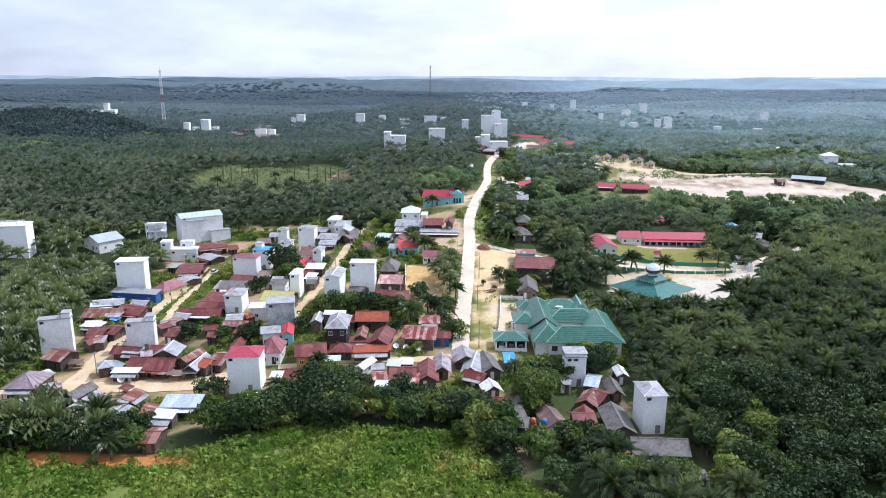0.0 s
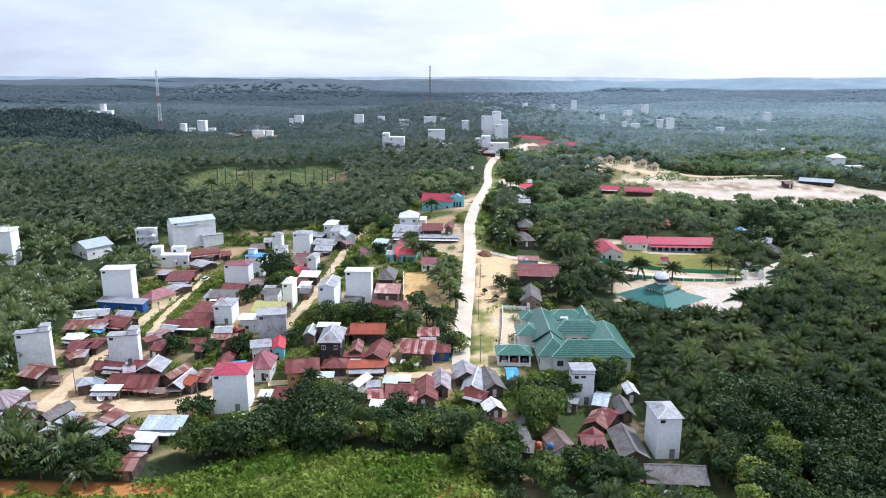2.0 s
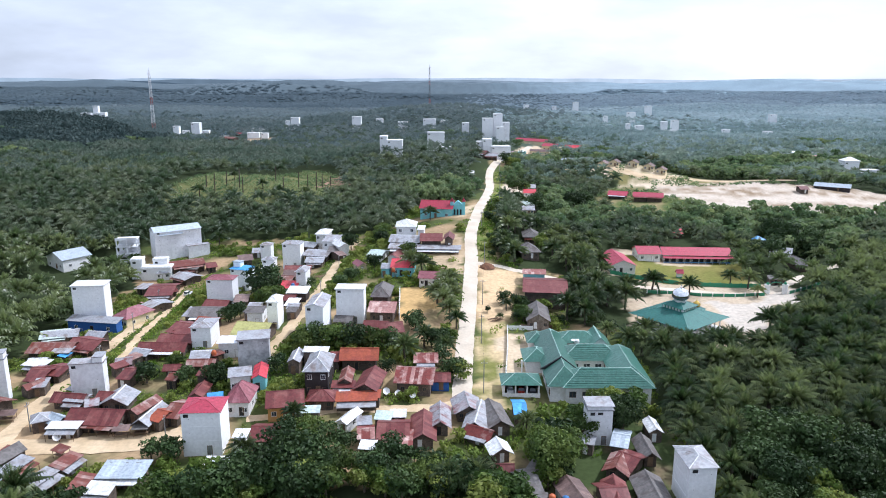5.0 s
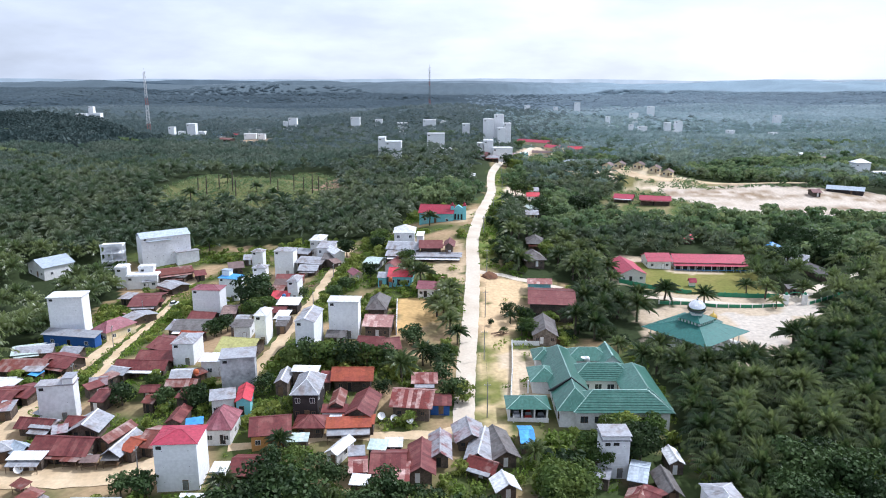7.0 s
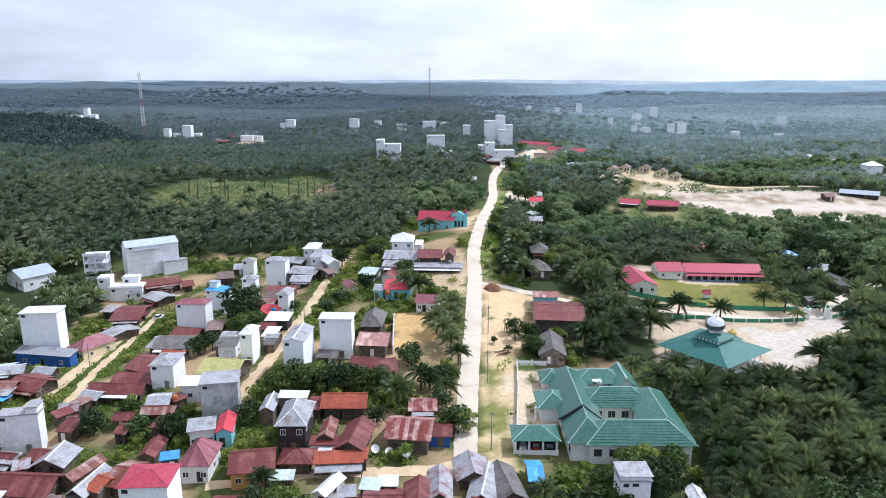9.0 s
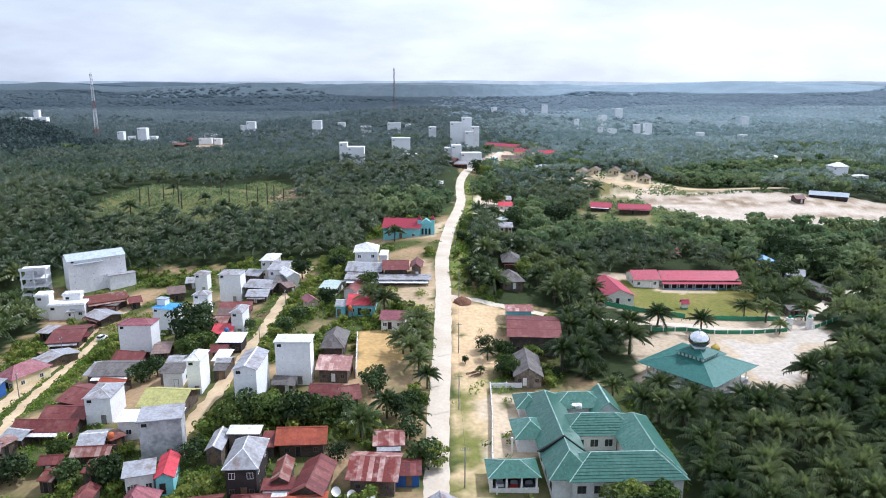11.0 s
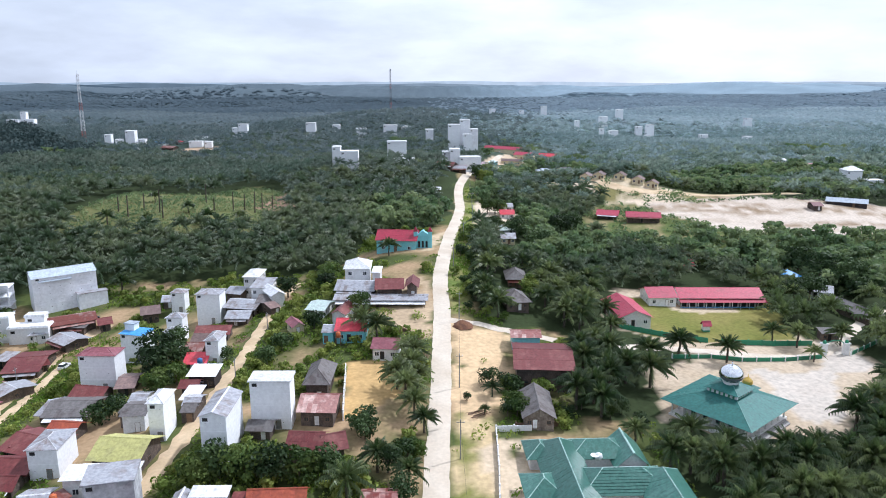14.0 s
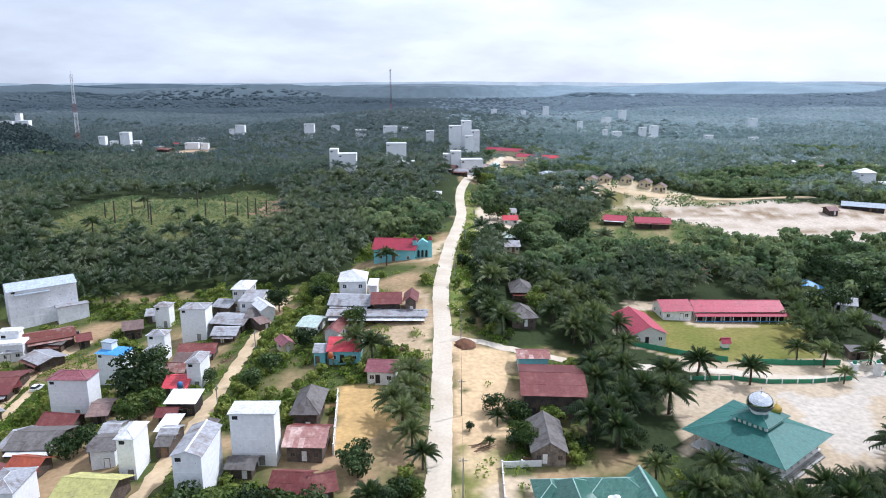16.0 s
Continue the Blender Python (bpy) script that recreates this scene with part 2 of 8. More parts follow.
M_HAZE_FAR = material("hazed_far_palm_frond", (0.121, 0.168, 0.162), (0.198, 0.244, 0.235), 0.012, 0.6, 0.0, 0.12, 0.2, spec=0.3, translucent=0.62, sheen=0.15, vary=0.45)
M_HAZE_LAST = material("hazed_farthest_palm_frond", (0.139, 0.188, 0.198), (0.204, 0.255, 0.262), 0.009, 0.7, 0.0, 0.1, 0.2, spec=0.2, translucent=0.62, sheen=0.2, vary=0.35)
# forest green darkened in the colour itself for cloud shade on the hill
M_FOREST = material("cloud_shaded_forest_leaf", (0.036, 0.060, 0.058), (0.074, 0.104, 0.096), 0.03, 0.6, 0.0, 0.2, 0.25, spec=0.15, translucent=0.3, vary=0.45)
M_PALM_TRUNK = material("palm_trunk", (0.10, 0.085, 0.065), (0.06, 0.05, 0.04), 1.5, 0.95, 0.0, 5.0, 0.3)
M_LEAF = material("tree_leaf", (0.050, 0.092, 0.022), (0.110, 0.148, 0.036), 0.12, 0.55, 0.0, 0.8, 0.3, vary=0.45, thing=0.3, spec=0.18, translucent=0.36)
M_LEAF_DARK = material("dark_tree_leaf", (0.027, 0.052, 0.017), (0.058, 0.092, 0.030), 0.12, 0.55, 0.0, 0.8, 0.3, vary=0.45, thing=0.25, spec=0.18, translucent=0.2)
M_BUSH = material("shrub_leaf", (0.125, 0.215, 0.028), (0.285, 0.350, 0.072), 0.06, 0.6, 0.0, 0.5, 0.3, spec=0.15, translucent=0.45, vary=0.5)
M_LEAF_LIGHT = material("light_tree_leaf", (0.095, 0.155, 0.028), (0.230, 0.262, 0.060), 0.12, 0.55, 0.0, 0.8, 0.3, thing=0.25, spec=0.2, translucent=0.4, vary=0.5)
# far woods: haze is mixed into both colours, the second lighter sunward
M_HAZE_WOODS = material("hazed_far_woods_leaf", (0.098, 0.141, 0.165), (0.135, 0.183, 0.205), 0.005, 0.9, 0.0, 0.05, 0.2, spec=0.1, translucent=0.62, sheen=0.2, vary=0.15)
M_SUNHAZE_WOODS = material("sunhaze_woods_leaf", (0.244, 0.315, 0.362), (0.288, 0.363, 0.408), 0.005, 0.9, 0.0, 0.05, 0.2, spec=0.1, translucent=0.62, sheen=0.2, vary=0.12)
# same palms on the sun's side: brighter haze painted into the frond colour
M_SUNHAZE_HILL = material("young_hill_frond", (0.159, 0.229, 0.174), (0.288, 0.351, 0.272), 0.02, 0.5, 0.0, 0.2, 0.25, spec=0.4, translucent=0.62, sheen=0.1, vary=0.5)
M_SUNHAZE_FAR = material("young_far_frond", (0.220, 0.300, 0.294), (0.354, 0.429, 0.422), 0.012, 0.6, 0.0, 0.12, 0.2, spec=0.3, translucent=0.62, sheen=0.15, vary=0.45)
M_SUNHAZE_LAST = material("young_farthest_frond", (0.300, 0.391, 0.422), (0.410, 0.498, 0.525), 0.009, 0.7, 0.0, 0.1, 0.2, spec=0.2, translucent=0.62, sheen=0.2, vary=0.35)
M_BARK = material("bark", (0.16, 0.13, 0.10), (0.10, 0.08, 0.06), 1.0, 0.95)
M_LEAF_SLOPE = material("hillside_leaf", (0.115, 0.185, 0.075), (0.245, 0.300, 0.130), 0.05, 0.55, 0.0, 0.5, 0.3, vary=0.5, spec=0.2, sheen=0.18, translucent=0.55)


# ---- mesh helpers ----
class Shape:
    """Gathers vertices and faces of one part."""

    def __init__(self):
        self.v, self.f = [], []

    def face(self, *pts):
        k = len(self.v)
        self.v.extend(tuple(p) for p in pts)
        self.f.append(tuple(range(k, k + len(pts))))
        return self

    def hexa(self, b, t):
        k = len(self.v)
        self.v.extend(tuple(p) for p in (*b, *t))
        self.f += [(k + 3, k + 2, k + 1, k), (k + 4, k + 5, k + 6, k + 7)] + [(k + i, k + (i + 1) % 4, k + 4 + (i + 1) % 4, k + 4 + i) for i in range(4)]
        return self

    def box(self, x0, x1, y0, y1, z0, z1):
        c = ((x0, y0), (x1, y0), (x1, y1), (x0, y1))
        return self.hexa([(x, y, z0) for x, y in c], [(x, y, z1) for x, y in c])

    def slab(self, pts, t):
        """A thin plate under the polygon pts (counter-clockwise from above)."""
        n, k = len(pts), len(self.v)
        self.v.extend(tuple(p) for p in pts)
        self.v.extend((p[0], p[1], p[2] - t) for p in pts)
        self.f += [tuple(range(k, k + n)), tuple(range(k + 2 * n - 1, k + n - 1, -1))]
        self.f += [(k + i, k + n + i, k + n + (i + 1) % n, k + (i + 1) % n) for i in range(n)]
        return self

    def tube(self, a, b, r0, r1=None, sides=6):
        r1 = r0 if r1 is None else r1
        a, b = Vector(a), Vector(b)
        q = (b - a).to_track_quat("Z", "Y")
        k = len(self.v)
        for p, r in ((a, r0), (b, r1)):
            self.v.extend(tuple(p + q @ Vector((r * math.cos(i * 2 * math.pi / sides), r * math.sin(i * 2 * math.pi / sides), 0))) for i in range(sides))
        self.f += [(k + i, k + (i + 1) % sides, k + sides + (i + 1) % sides, k + sides + i) for i in range(sides)]
        self.f += [tuple(range(k + sides - 1, k - 1, -1)), tuple(range(k + sides, k + 2 * sides))]
        return self

    def turned(self, profile, sides=20, at=(0, 0, 0)):
        """A surface of revolution from (radius, height) pairs."""
        k = len(self.v)
        for r, z in profile:
            self.v.extend((at[0] + r * math.cos(i * 2 * math.pi / sides), at[1] + r * math.sin(i * 2 * math.pi / sides), at[2] + z) for i in range(sides))
        for j in range(len(profile) - 1):
            self.f += [(k + j * sides + i, k + j * sides + (i + 1) % sides, k + (j + 1) * sides + (i + 1) % sides, k + (j + 1) * sides + i) for i in range(sides)]
        return self


def part(name, shape, mat, parent=None, label="", smooth=False):
    me = bpy.data.meshes.new(name)
    me.from_pydata(shape.v, [], shape.f)
    me.materials.append(mat)
    if smooth:
        me.polygons.foreach_set("use_smooth", [True] * len(me.polygons))
    ob = new(name, me)
    if parent:
        ob.parent = parent
    if label:
        ob["label"] = label
    return ob


def array_mesh(name, verts, tris, mat, smooth=False, vary=None):
    """One mesh from numpy arrays of vertices and triangles."""
    me = bpy.data.meshes.new(name)
    me.vertices.add(len(verts))
    me.vertices.foreach_set("co", np.asarray(verts, np.float32).ravel())
    me.loops.add(len(tris) * 3)
    me.loops.foreach_set("vertex_index", np.asarray(tris, np.int32).ravel())
    me.polygons.add(len(tris))
    me.polygons.foreach_set("loop_start", np.arange(0, len(tris) * 3, 3, dtype=np.int32))
    if smooth:
        me.polygons.foreach_set("use_smooth", np.ones(len(tris), bool))
    me.update(calc_edges=True)
    if vary is not None:
        me.attributes.new("vary", "FLOAT", "POINT").data.foreach_set("value", np.asarray(vary, np.float32))
    me.materials.append(mat)
    return me


def thing(name, x, y, z, yaw, label, category, group=""):
    ob = new(name)
    ob.matrix_basis = pose(x, y, z, 0, 0, yaw)
    ob.empty_display_size = 0.5
    return tagged(ob, label, category, group)


# ---- ground ----
def smooth_step(a, b, x):
    t = np.clip((np.asarray(x, float) - a) / (b - a), 0, 1)
    return t * t * (3 - 2 * t)


_lattice = np.random.RandomState(5).rand(64, 64)


def value_noise(x, y):
    xi, yi = np.floor(x).astype(int), np.floor(y).astype(int)
    fx, fy = x - xi, y - yi
    fx, fy = fx * fx * (3 - 2 * fx), fy * fy * (3 - 2 * fy)
    g = lambda i, j: _lattice[i % 64, j % 64]
    return (g(xi, yi) * (1 - fx) + g(xi + 1, yi) * fx) * (1 - fy) + (g(xi, yi + 1) * (1 - fx) + g(xi + 1, yi + 1) * fx) * fy


def fractal(x, y, octaves=4):
    s, a = 0.0, 0.5
    for k in range(octaves):
        s = s + a * value_noise(x * 2 ** k + 17.3 * k, y * 2 ** k + 9.1 * k)
        a /= 2
    return s


HILLS = []


def hill(x, y, sx, sy, h):
    HILLS.append((x, y, sx, sy, h))


hill(8, 330, 45, 60, 11.7)
hill(8, 420, 55, 60, 11.0)
hill(15, 530, 60, 70, 13.4)
hill(30, 690, 90, 110, 14.2)
hill(-40, 240, 40, 60, 4.1)
hill(125, 525, 40, 40, 14.1)
hill(125, 440, 50, 60, 5.0)
hill(90, 280, 70, 60, -0.3)
hill(-120, 290, 60, 60, -6.6)
hill(-100, 200, 70, 60, -1.2)
hill(-60, 160, 60, 50, -1.9)
hill(60, 160, 60, 60, -2.6)
hill(-130, 450, 70, 70, 10.8)
hill(-230, 430, 110, 90, 9.6)
hill(-230, 620, 130, 110, 11.5)
hill(-300, 820, 150, 150, 8.1)
hill(-520, 1020, 200, 180, 17.2)
hill(0, 1000, 200, 180, 35.1)
hill(270, 980, 150, 150, 3.5)
hill(220, 470, 70, 70, 9.5)
hill(300, 640, 130, 110, 6.0)
hill(0, 40, 150, 80, -5.7)
hill(8, 260, 30, 50, 1.1)
hill(-45, 560, 60, 60, 12.7)
hill(-520, 620, 250, 200, 18.2)
hill(480, 800, 250, 200, 7.4)
hill(-490, 1017, 75, 75, -3.5)
hill(-296, 797, 75, 75, -3.3)
hill(-218, 815, 75, 75, -2.2)
hill(-181, 862, 75, 75, 4.5)
hill(-109, 860, 75, 75, 2.8)
hill(-57, 880, 75, 75, -5.0)
hill(214, 1262, 75, 75, 2.4)
hill(130, 1262, 75, 75, 3.9)
hill(207, 990, 75, 75, -1.8)
hill(224, 932, 75, 75, -3.5)
hill(254, 1040, 75, 75, 5.4)
hill(316, 1180, 75, 75, 5.2)
hill(277, 958, 75, 75, -3.0)
hill(347, 930, 75, 75, -3.3)
hill(475, 1090, 75, 75, 1.3)
hill(-440, 840, 110, 110, 5.0)


def height(x, y):
    """The ground's height: hills by the road, a rising rolling country towards the horizon."""
    x, y = np.asarray(x, float), np.asarray(y, float)
    z = 3.0 + sum(h * np.exp(-((x - a) / s) ** 2 - ((y - b) / r) ** 2) for a, b, s, r, h in HILLS)
    r = np.hypot(x, y)
    z = z + 24 * smooth_step(1000, 4600, r) + 20 * smooth_step(950, 1400, r) + 26 * smooth_step(1700, 3000, r) - 90 * smooth_step(3300, 3700, r)
    z = z + 80 * smooth_step(1100, 1900, r) * (fractal(x / 560 + 3, y / 250 + 8, 3) - 0.44) + 5 * smooth_step(1700, 2300, r) * (value_noise(x / 60, y / 60) - 0.5)
    return z


def ground_z(x, y):
    return float(height(x, y))


def inside(px, py, poly):
    px, py = np.asarray(px, float), np.asarray(py, float)
    c = np.zeros(np.broadcast(px, py).shape, bool)
    n = len(poly)
    for i in range(n):
        (x0, y0), (x1, y1) = poly[i], poly[(i + 1) % n]
        if y0 == y1:
            continue
        c ^= ((y0 > py) != (y1 > py)) & (px < (x1 - x0) * (py - y0) / (y1 - y0) + x0)
    return c


VILLAGE = [(-118, 158), (-116, 181), (-123, 236), (-126, 298), (-142, 341), (-108, 352), (-60, 352), (-40, 345), (-30, 335), (-22, 352), (-20, 378), (8, 384), (20, 440), (24, 500), (40, 617),
           (49, 593), (33, 500), (28, 430), (19, 376), (13, 307), (25, 283), (43, 284), (39, 250), (33, 237), (52, 235), (52, 200), (48, 177), (56, 164), (54, 126), (17, 125), (12, 150), (-35, 152), (-56, 146), (-64, 140), (-105, 146)]
MOSQUE_YARD = [(58, 292), (70, 332), (84, 334), (116, 332), (113, 300), (113, 284), (126, 282), (124, 262), (96, 230), (80, 219), (70, 222), (55, 239), (61, 262), (76, 268), (71, 282)]
FIELD = [(73, 323), (123, 322), (112, 285), (84, 283), (65, 287)]
SAND = [(128, 474), (140, 474), (190, 502), (215, 478), (245, 468), (282, 456), (330, 442), (305, 412), (238, 406), (200, 406), (165, 411), (146, 416), (140, 432), (128, 452)]
BANK = [(88, 552), (106, 542), (150, 508), (192, 502), (142, 474), (126, 470), (106, 476), (110, 492), (98, 515), (84, 535)]
EDGE = [(66, 405), (96, 398), (130, 384), (150, 372), (330, 372), (335, 442), (140, 470), (100, 476), (84, 440)]
TERRACE = [(100, 528), (116, 505), (150, 494), (190, 500), (234, 506), (234, 516), (190, 511), (150, 506), (112, 536)]
CLEARING = [(-160, 402), (-150, 484), (-119, 480), (-100, 535), (-77, 505), (-60, 437), (-66, 420), (-79, 412), (-102, 404), (-140, 390)]
SCRUB = [(-300, -200), (-300, 100), (-106, 133), (-69, 131), (-56, 133), (-37, 145), (1, 143), (12, 126), (22, 116), (60, 96), (300, 40), (300, -200)]
YARD = [(27, 469), (39, 468), (54, 471), (49, 412), (32, 386), (27, 407)]
DIRT = [[(10, 282), (27, 277), (24, 252), (20, 242), (13, 233), (8, 236)], [(-15, 312), (5, 318), (5, 272), (-14, 286)], [(-17, 261), (-5, 260), (-3, 240), (-15, 233)], [(15, 227), (24, 227), (24, 200), (14, 199)],
        [(-1, 345), (8, 345), (14, 385), (2, 370)]]
VERGE = [(6, 180), (14, 182), (17, 232), (13, 245), (9, 245)]
ROADSIDE = [(11, 288), (17, 288), (18, 312), (22, 340), (26, 378), (29, 412), (33, 470), (37, 505), (30, 505), (27, 460), (23, 412), (18, 378), (13, 336), (11, 312)]
JUNCTION = [(40, 585), (66, 588), (78, 640), (100, 688), (84, 712), (64, 680), (50, 630)]
PAVED = [(98, 262), (122, 262), (126, 290), (116, 280), (96, 232), (90, 232), (86, 244), (88, 262)]


KAMPONG = [(12, 122), (54, 124), (57, 166), (49, 178), (24, 178), (14, 160)]
FOREST = [(-760, 690), (-369, 622), (-295, 602), (-243, 640), (-262, 700), (-300, 745), (-335, 800), (-400, 880), (-450, 960), (-470, 1000), (-540, 1012), (-640, 1030), (-820, 980)]


def ground_colours(x, y):
    wob = (fractal(x / 6.0, y / 6.0) - 0.47) * 9
    xs, ys = x + wob, y + (fractal(x / 6.0 + 31, y / 6.0 + 7) - 0.47) * 9
    n1, n2 = fractal(x / 14.0, y / 14.0)[:, None], fractal(x / 5.0 + 5, y / 5.0)[:, None]
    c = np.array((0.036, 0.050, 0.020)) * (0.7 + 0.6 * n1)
    # distance haze painted into the far soil colour, lighter on the sun's side
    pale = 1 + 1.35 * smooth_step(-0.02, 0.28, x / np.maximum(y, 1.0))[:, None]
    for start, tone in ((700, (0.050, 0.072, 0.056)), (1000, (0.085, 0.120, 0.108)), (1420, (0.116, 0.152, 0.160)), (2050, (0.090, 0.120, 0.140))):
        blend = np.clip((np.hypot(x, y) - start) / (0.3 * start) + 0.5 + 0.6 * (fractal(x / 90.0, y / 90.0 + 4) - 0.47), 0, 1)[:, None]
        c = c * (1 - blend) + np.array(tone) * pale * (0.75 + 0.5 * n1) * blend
    # soil under the hill forest darkened along with it for cloud shade
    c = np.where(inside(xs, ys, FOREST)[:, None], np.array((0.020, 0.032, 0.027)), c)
    def lay(mask, a, b, f):
        nonlocal c
        c = np.where(mask[:, None], np.array(a) * (1 - f) + np.array(b) * f, c)
    patch = np.clip((n1 - 0.30) * 5, 0, 1)
    lay(inside(xs, ys, VILLAGE), (0.37, 0.26, 0.15), (0.075, 0.095, 0.030), patch)
    lay(inside(xs, ys, KAMPONG), (0.16, 0.125, 0.075), (0.05, 0.07, 0.025), np.clip((n2 - 0.25) * 5, 0, 1))
    lay(inside(xs, ys, MOSQUE_YARD), (0.52, 0.43, 0.32), (0.42, 0.33, 0.22), n2)
    lay(inside(xs, ys, PAVED), (0.53, 0.48, 0.41), (0.49, 0.43, 0.36), n2)
    lay(inside(xs * 0.4 + x * 0.6, ys * 0.4 + y * 0.6, FIELD), (0.155, 0.165, 0.040), (0.23, 0.20, 0.065), np.clip((n1 - 0.3) * 2.5, 0, 1))
    lay(np.hypot((x - 95) / 13, (y - 314) / 5) < 0.6 + 0.7 * n2[:, 0], (0.52, 0.43, 0.30), (0.45, 0.36, 0.24), n2)
    lay(inside(xs, ys, EDGE), (0.10, 0.13, 0.04), (0.26, 0.21, 0.11), np.clip((n2 - 0.35) * 3, 0, 1))
    lay(inside(xs, ys, BANK), (0.62, 0.51, 0.38), (0.20, 0.18, 0.07), np.clip((n1 - 0.44) * 6, 0, 1))
    lay(inside(xs, ys, SAND), (0.56, 0.485, 0.40), (0.26, 0.19, 0.12), np.clip((n2 - 0.25) * 3.0, 0, 1) * np.clip((fractal(x / 34.0, y / 9.0 + 3)[:, None] - 0.30) * 3.2, 0, 1))
    lay(inside(xs, ys, TERRACE), (0.64, 0.53, 0.38), (0.34, 0.28, 0.16), np.clip((n1 - 0.4) * 4, 0, 1))
    lay(inside(xs, ys, CLEARING), (0.105, 0.128, 0.042), (0.17, 0.155, 0.07), n2)
    lay(np.hypot((x + 72) / 12, (y - 478) / 24) < 0.6 + 0.8 * n2[:, 0], (0.34, 0.225, 0.155), (0.26, 0.17, 0.12), n2)
    lay(inside(xs, ys, YARD), (0.62, 0.52, 0.40), (0.50, 0.42, 0.3), n2)
    lay(inside(xs, ys, SCRUB), (0.080, 0.130, 0.022), (0.20, 0.22, 0.07), np.clip((n2 - 0.3) * 2.5, 0, 1))
    lay(np.hypot((x + 72) / 26, (y - 130) / 3.2) < 0.5 + 0.9 * n2[:, 0], (0.48, 0.21, 0.055), (0.36, 0.16, 0.06), n2)
    lay(np.hypot((x - 2) / 7, (y - 131) / 5) < 0.4 + 0.8 * n2[:, 0], (0.44, 0.20, 0.06), (0.34, 0.16, 0.06), n2)
    lay(np.hypot((x - 30) / 30, (y - 117) / 2) < 0.4 + 0.8 * n2[:, 0], (0.44, 0.19, 0.05), (0.30, 0.14, 0.05), n2)
    lay(np.hypot((x + 213) / 26, (y - 785) / 24) < 0.5 + 0.8 * n2[:, 0], (0.50, 0.36, 0.24), (0.40, 0.29, 0.19), n2)
    lay(inside(x + wob * 0.5, ys, VERGE), (0.52, 0.40, 0.23), (0.17, 0.175, 0.05), np.clip((n2 - 0.42) * 5, 0, 1))
    lay(inside(x + wob * 0.3, y, ROADSIDE), (0.13, 0.175, 0.042), (0.24, 0.235, 0.085), np.clip((n2 - 0.3) * 3, 0, 1))
    lay(inside(xs, ys, JUNCTION), (0.58, 0.46, 0.33), (0.45, 0.35, 0.24), n2)
    for k, poly in enumerate(DIRT):
        soil = ((0.70, 0.51, 0.30), (0.55, 0.42, 0.27), (0.58, 0.39, 0.17), (0.62, 0.50, 0.35), (0.58, 0.46, 0.30))[k]
        lay(inside(x + wob * 0.9, ys * 0.9 + y * 0.1, poly) & (n2[:, 0] < 0.66), soil, [v * 0.62 for v in soil], n2)
    return np.clip(c, 0, 1)


def graded(a, b, step, far_a, far_b, grow=1.16):
    mid = list(np.arange(a, b + 0.01, step))
    lo, s = [a], step
    while lo[-1] > far_a:
        s = min(s * grow, 45)
        lo.append(lo[-1] - s)
    hi, s = [mid[-1]], step
    while hi[-1] < far_b:
        s = min(s * grow, 45)
        hi.append(hi[-1] + s)
    return np.array(lo[:0:-1] + mid + hi[1:])


def make_ground():
    gx, gy = graded(-160, 334, 2.0, -4300, 4300, 1.12), graded(105, 350, 1.7, -900, 5000, 1.035)
    X, Y = np.meshgrid(gx, gy)
    x, y = X.ravel(), Y.ravel()
    z = height(x, y)
    nx, ny = len(gx), len(gy)
    i = np.arange(nx * ny).reshape(ny, nx)
    a, b, c, d = i[:-1, :-1].ravel(), i[:-1, 1:].ravel(), i[1:, 1:].ravel(), i[1:, :-1].ravel()
    tris = np.concatenate([np.stack([a, b, c], 1), np.stack([a, c, d], 1)])
    m = bpy.data.materials.new("earth")
    m.use_nodes = True
    n, l = m.node_tree.nodes, m.node_tree.links
    p = n["Principled BSDF"]
    p.inputs["Roughness"].default_value, p.inputs["Specular IOR Level"].default_value = 0.95, 0.1
    at, geo, no, no2, mr, hsv = (n.new("ShaderNodeAttribute"), n.new("ShaderNodeNewGeometry"), n.new("ShaderNodeTexNoise"), n.new("ShaderNodeTexNoise"), n.new("ShaderNodeMapRange"),
                                 n.new("ShaderNodeHueSaturation"))
    at.attribute_name = "soil"
    no.inputs["Scale"].default_value, no.inputs["Detail"].default_value = 0.9, 6.0
    mr.inputs["From Min"].default_value, mr.inputs["From Max"].default_value = 0.3, 0.7
    mr.inputs["To Min"].default_value, mr.inputs["To Max"].default_value = 0.82, 1.16
    l.new(geo.outputs["Position"], no.inputs["Vector"])
    l.new(no.outputs["Fac"], mr.inputs["Value"])
    l.new(mr.outputs["Result"], hsv.inputs["Value"])
    l.new(at.outputs["Color"], hsv.inputs["Color"])
    l.new(hsv.outputs["Color"], p.inputs["Base Color"])
    me = array_mesh("ground", np.stack([x, y, z], 1), tris, m, True)
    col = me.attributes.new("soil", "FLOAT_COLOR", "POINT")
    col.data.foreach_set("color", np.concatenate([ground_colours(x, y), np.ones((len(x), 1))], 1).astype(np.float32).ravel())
    tagged(new("ground", me), "rolling tropical ground of sandy earth, grass and undergrowth", "ground", kind="structure")


make_ground()


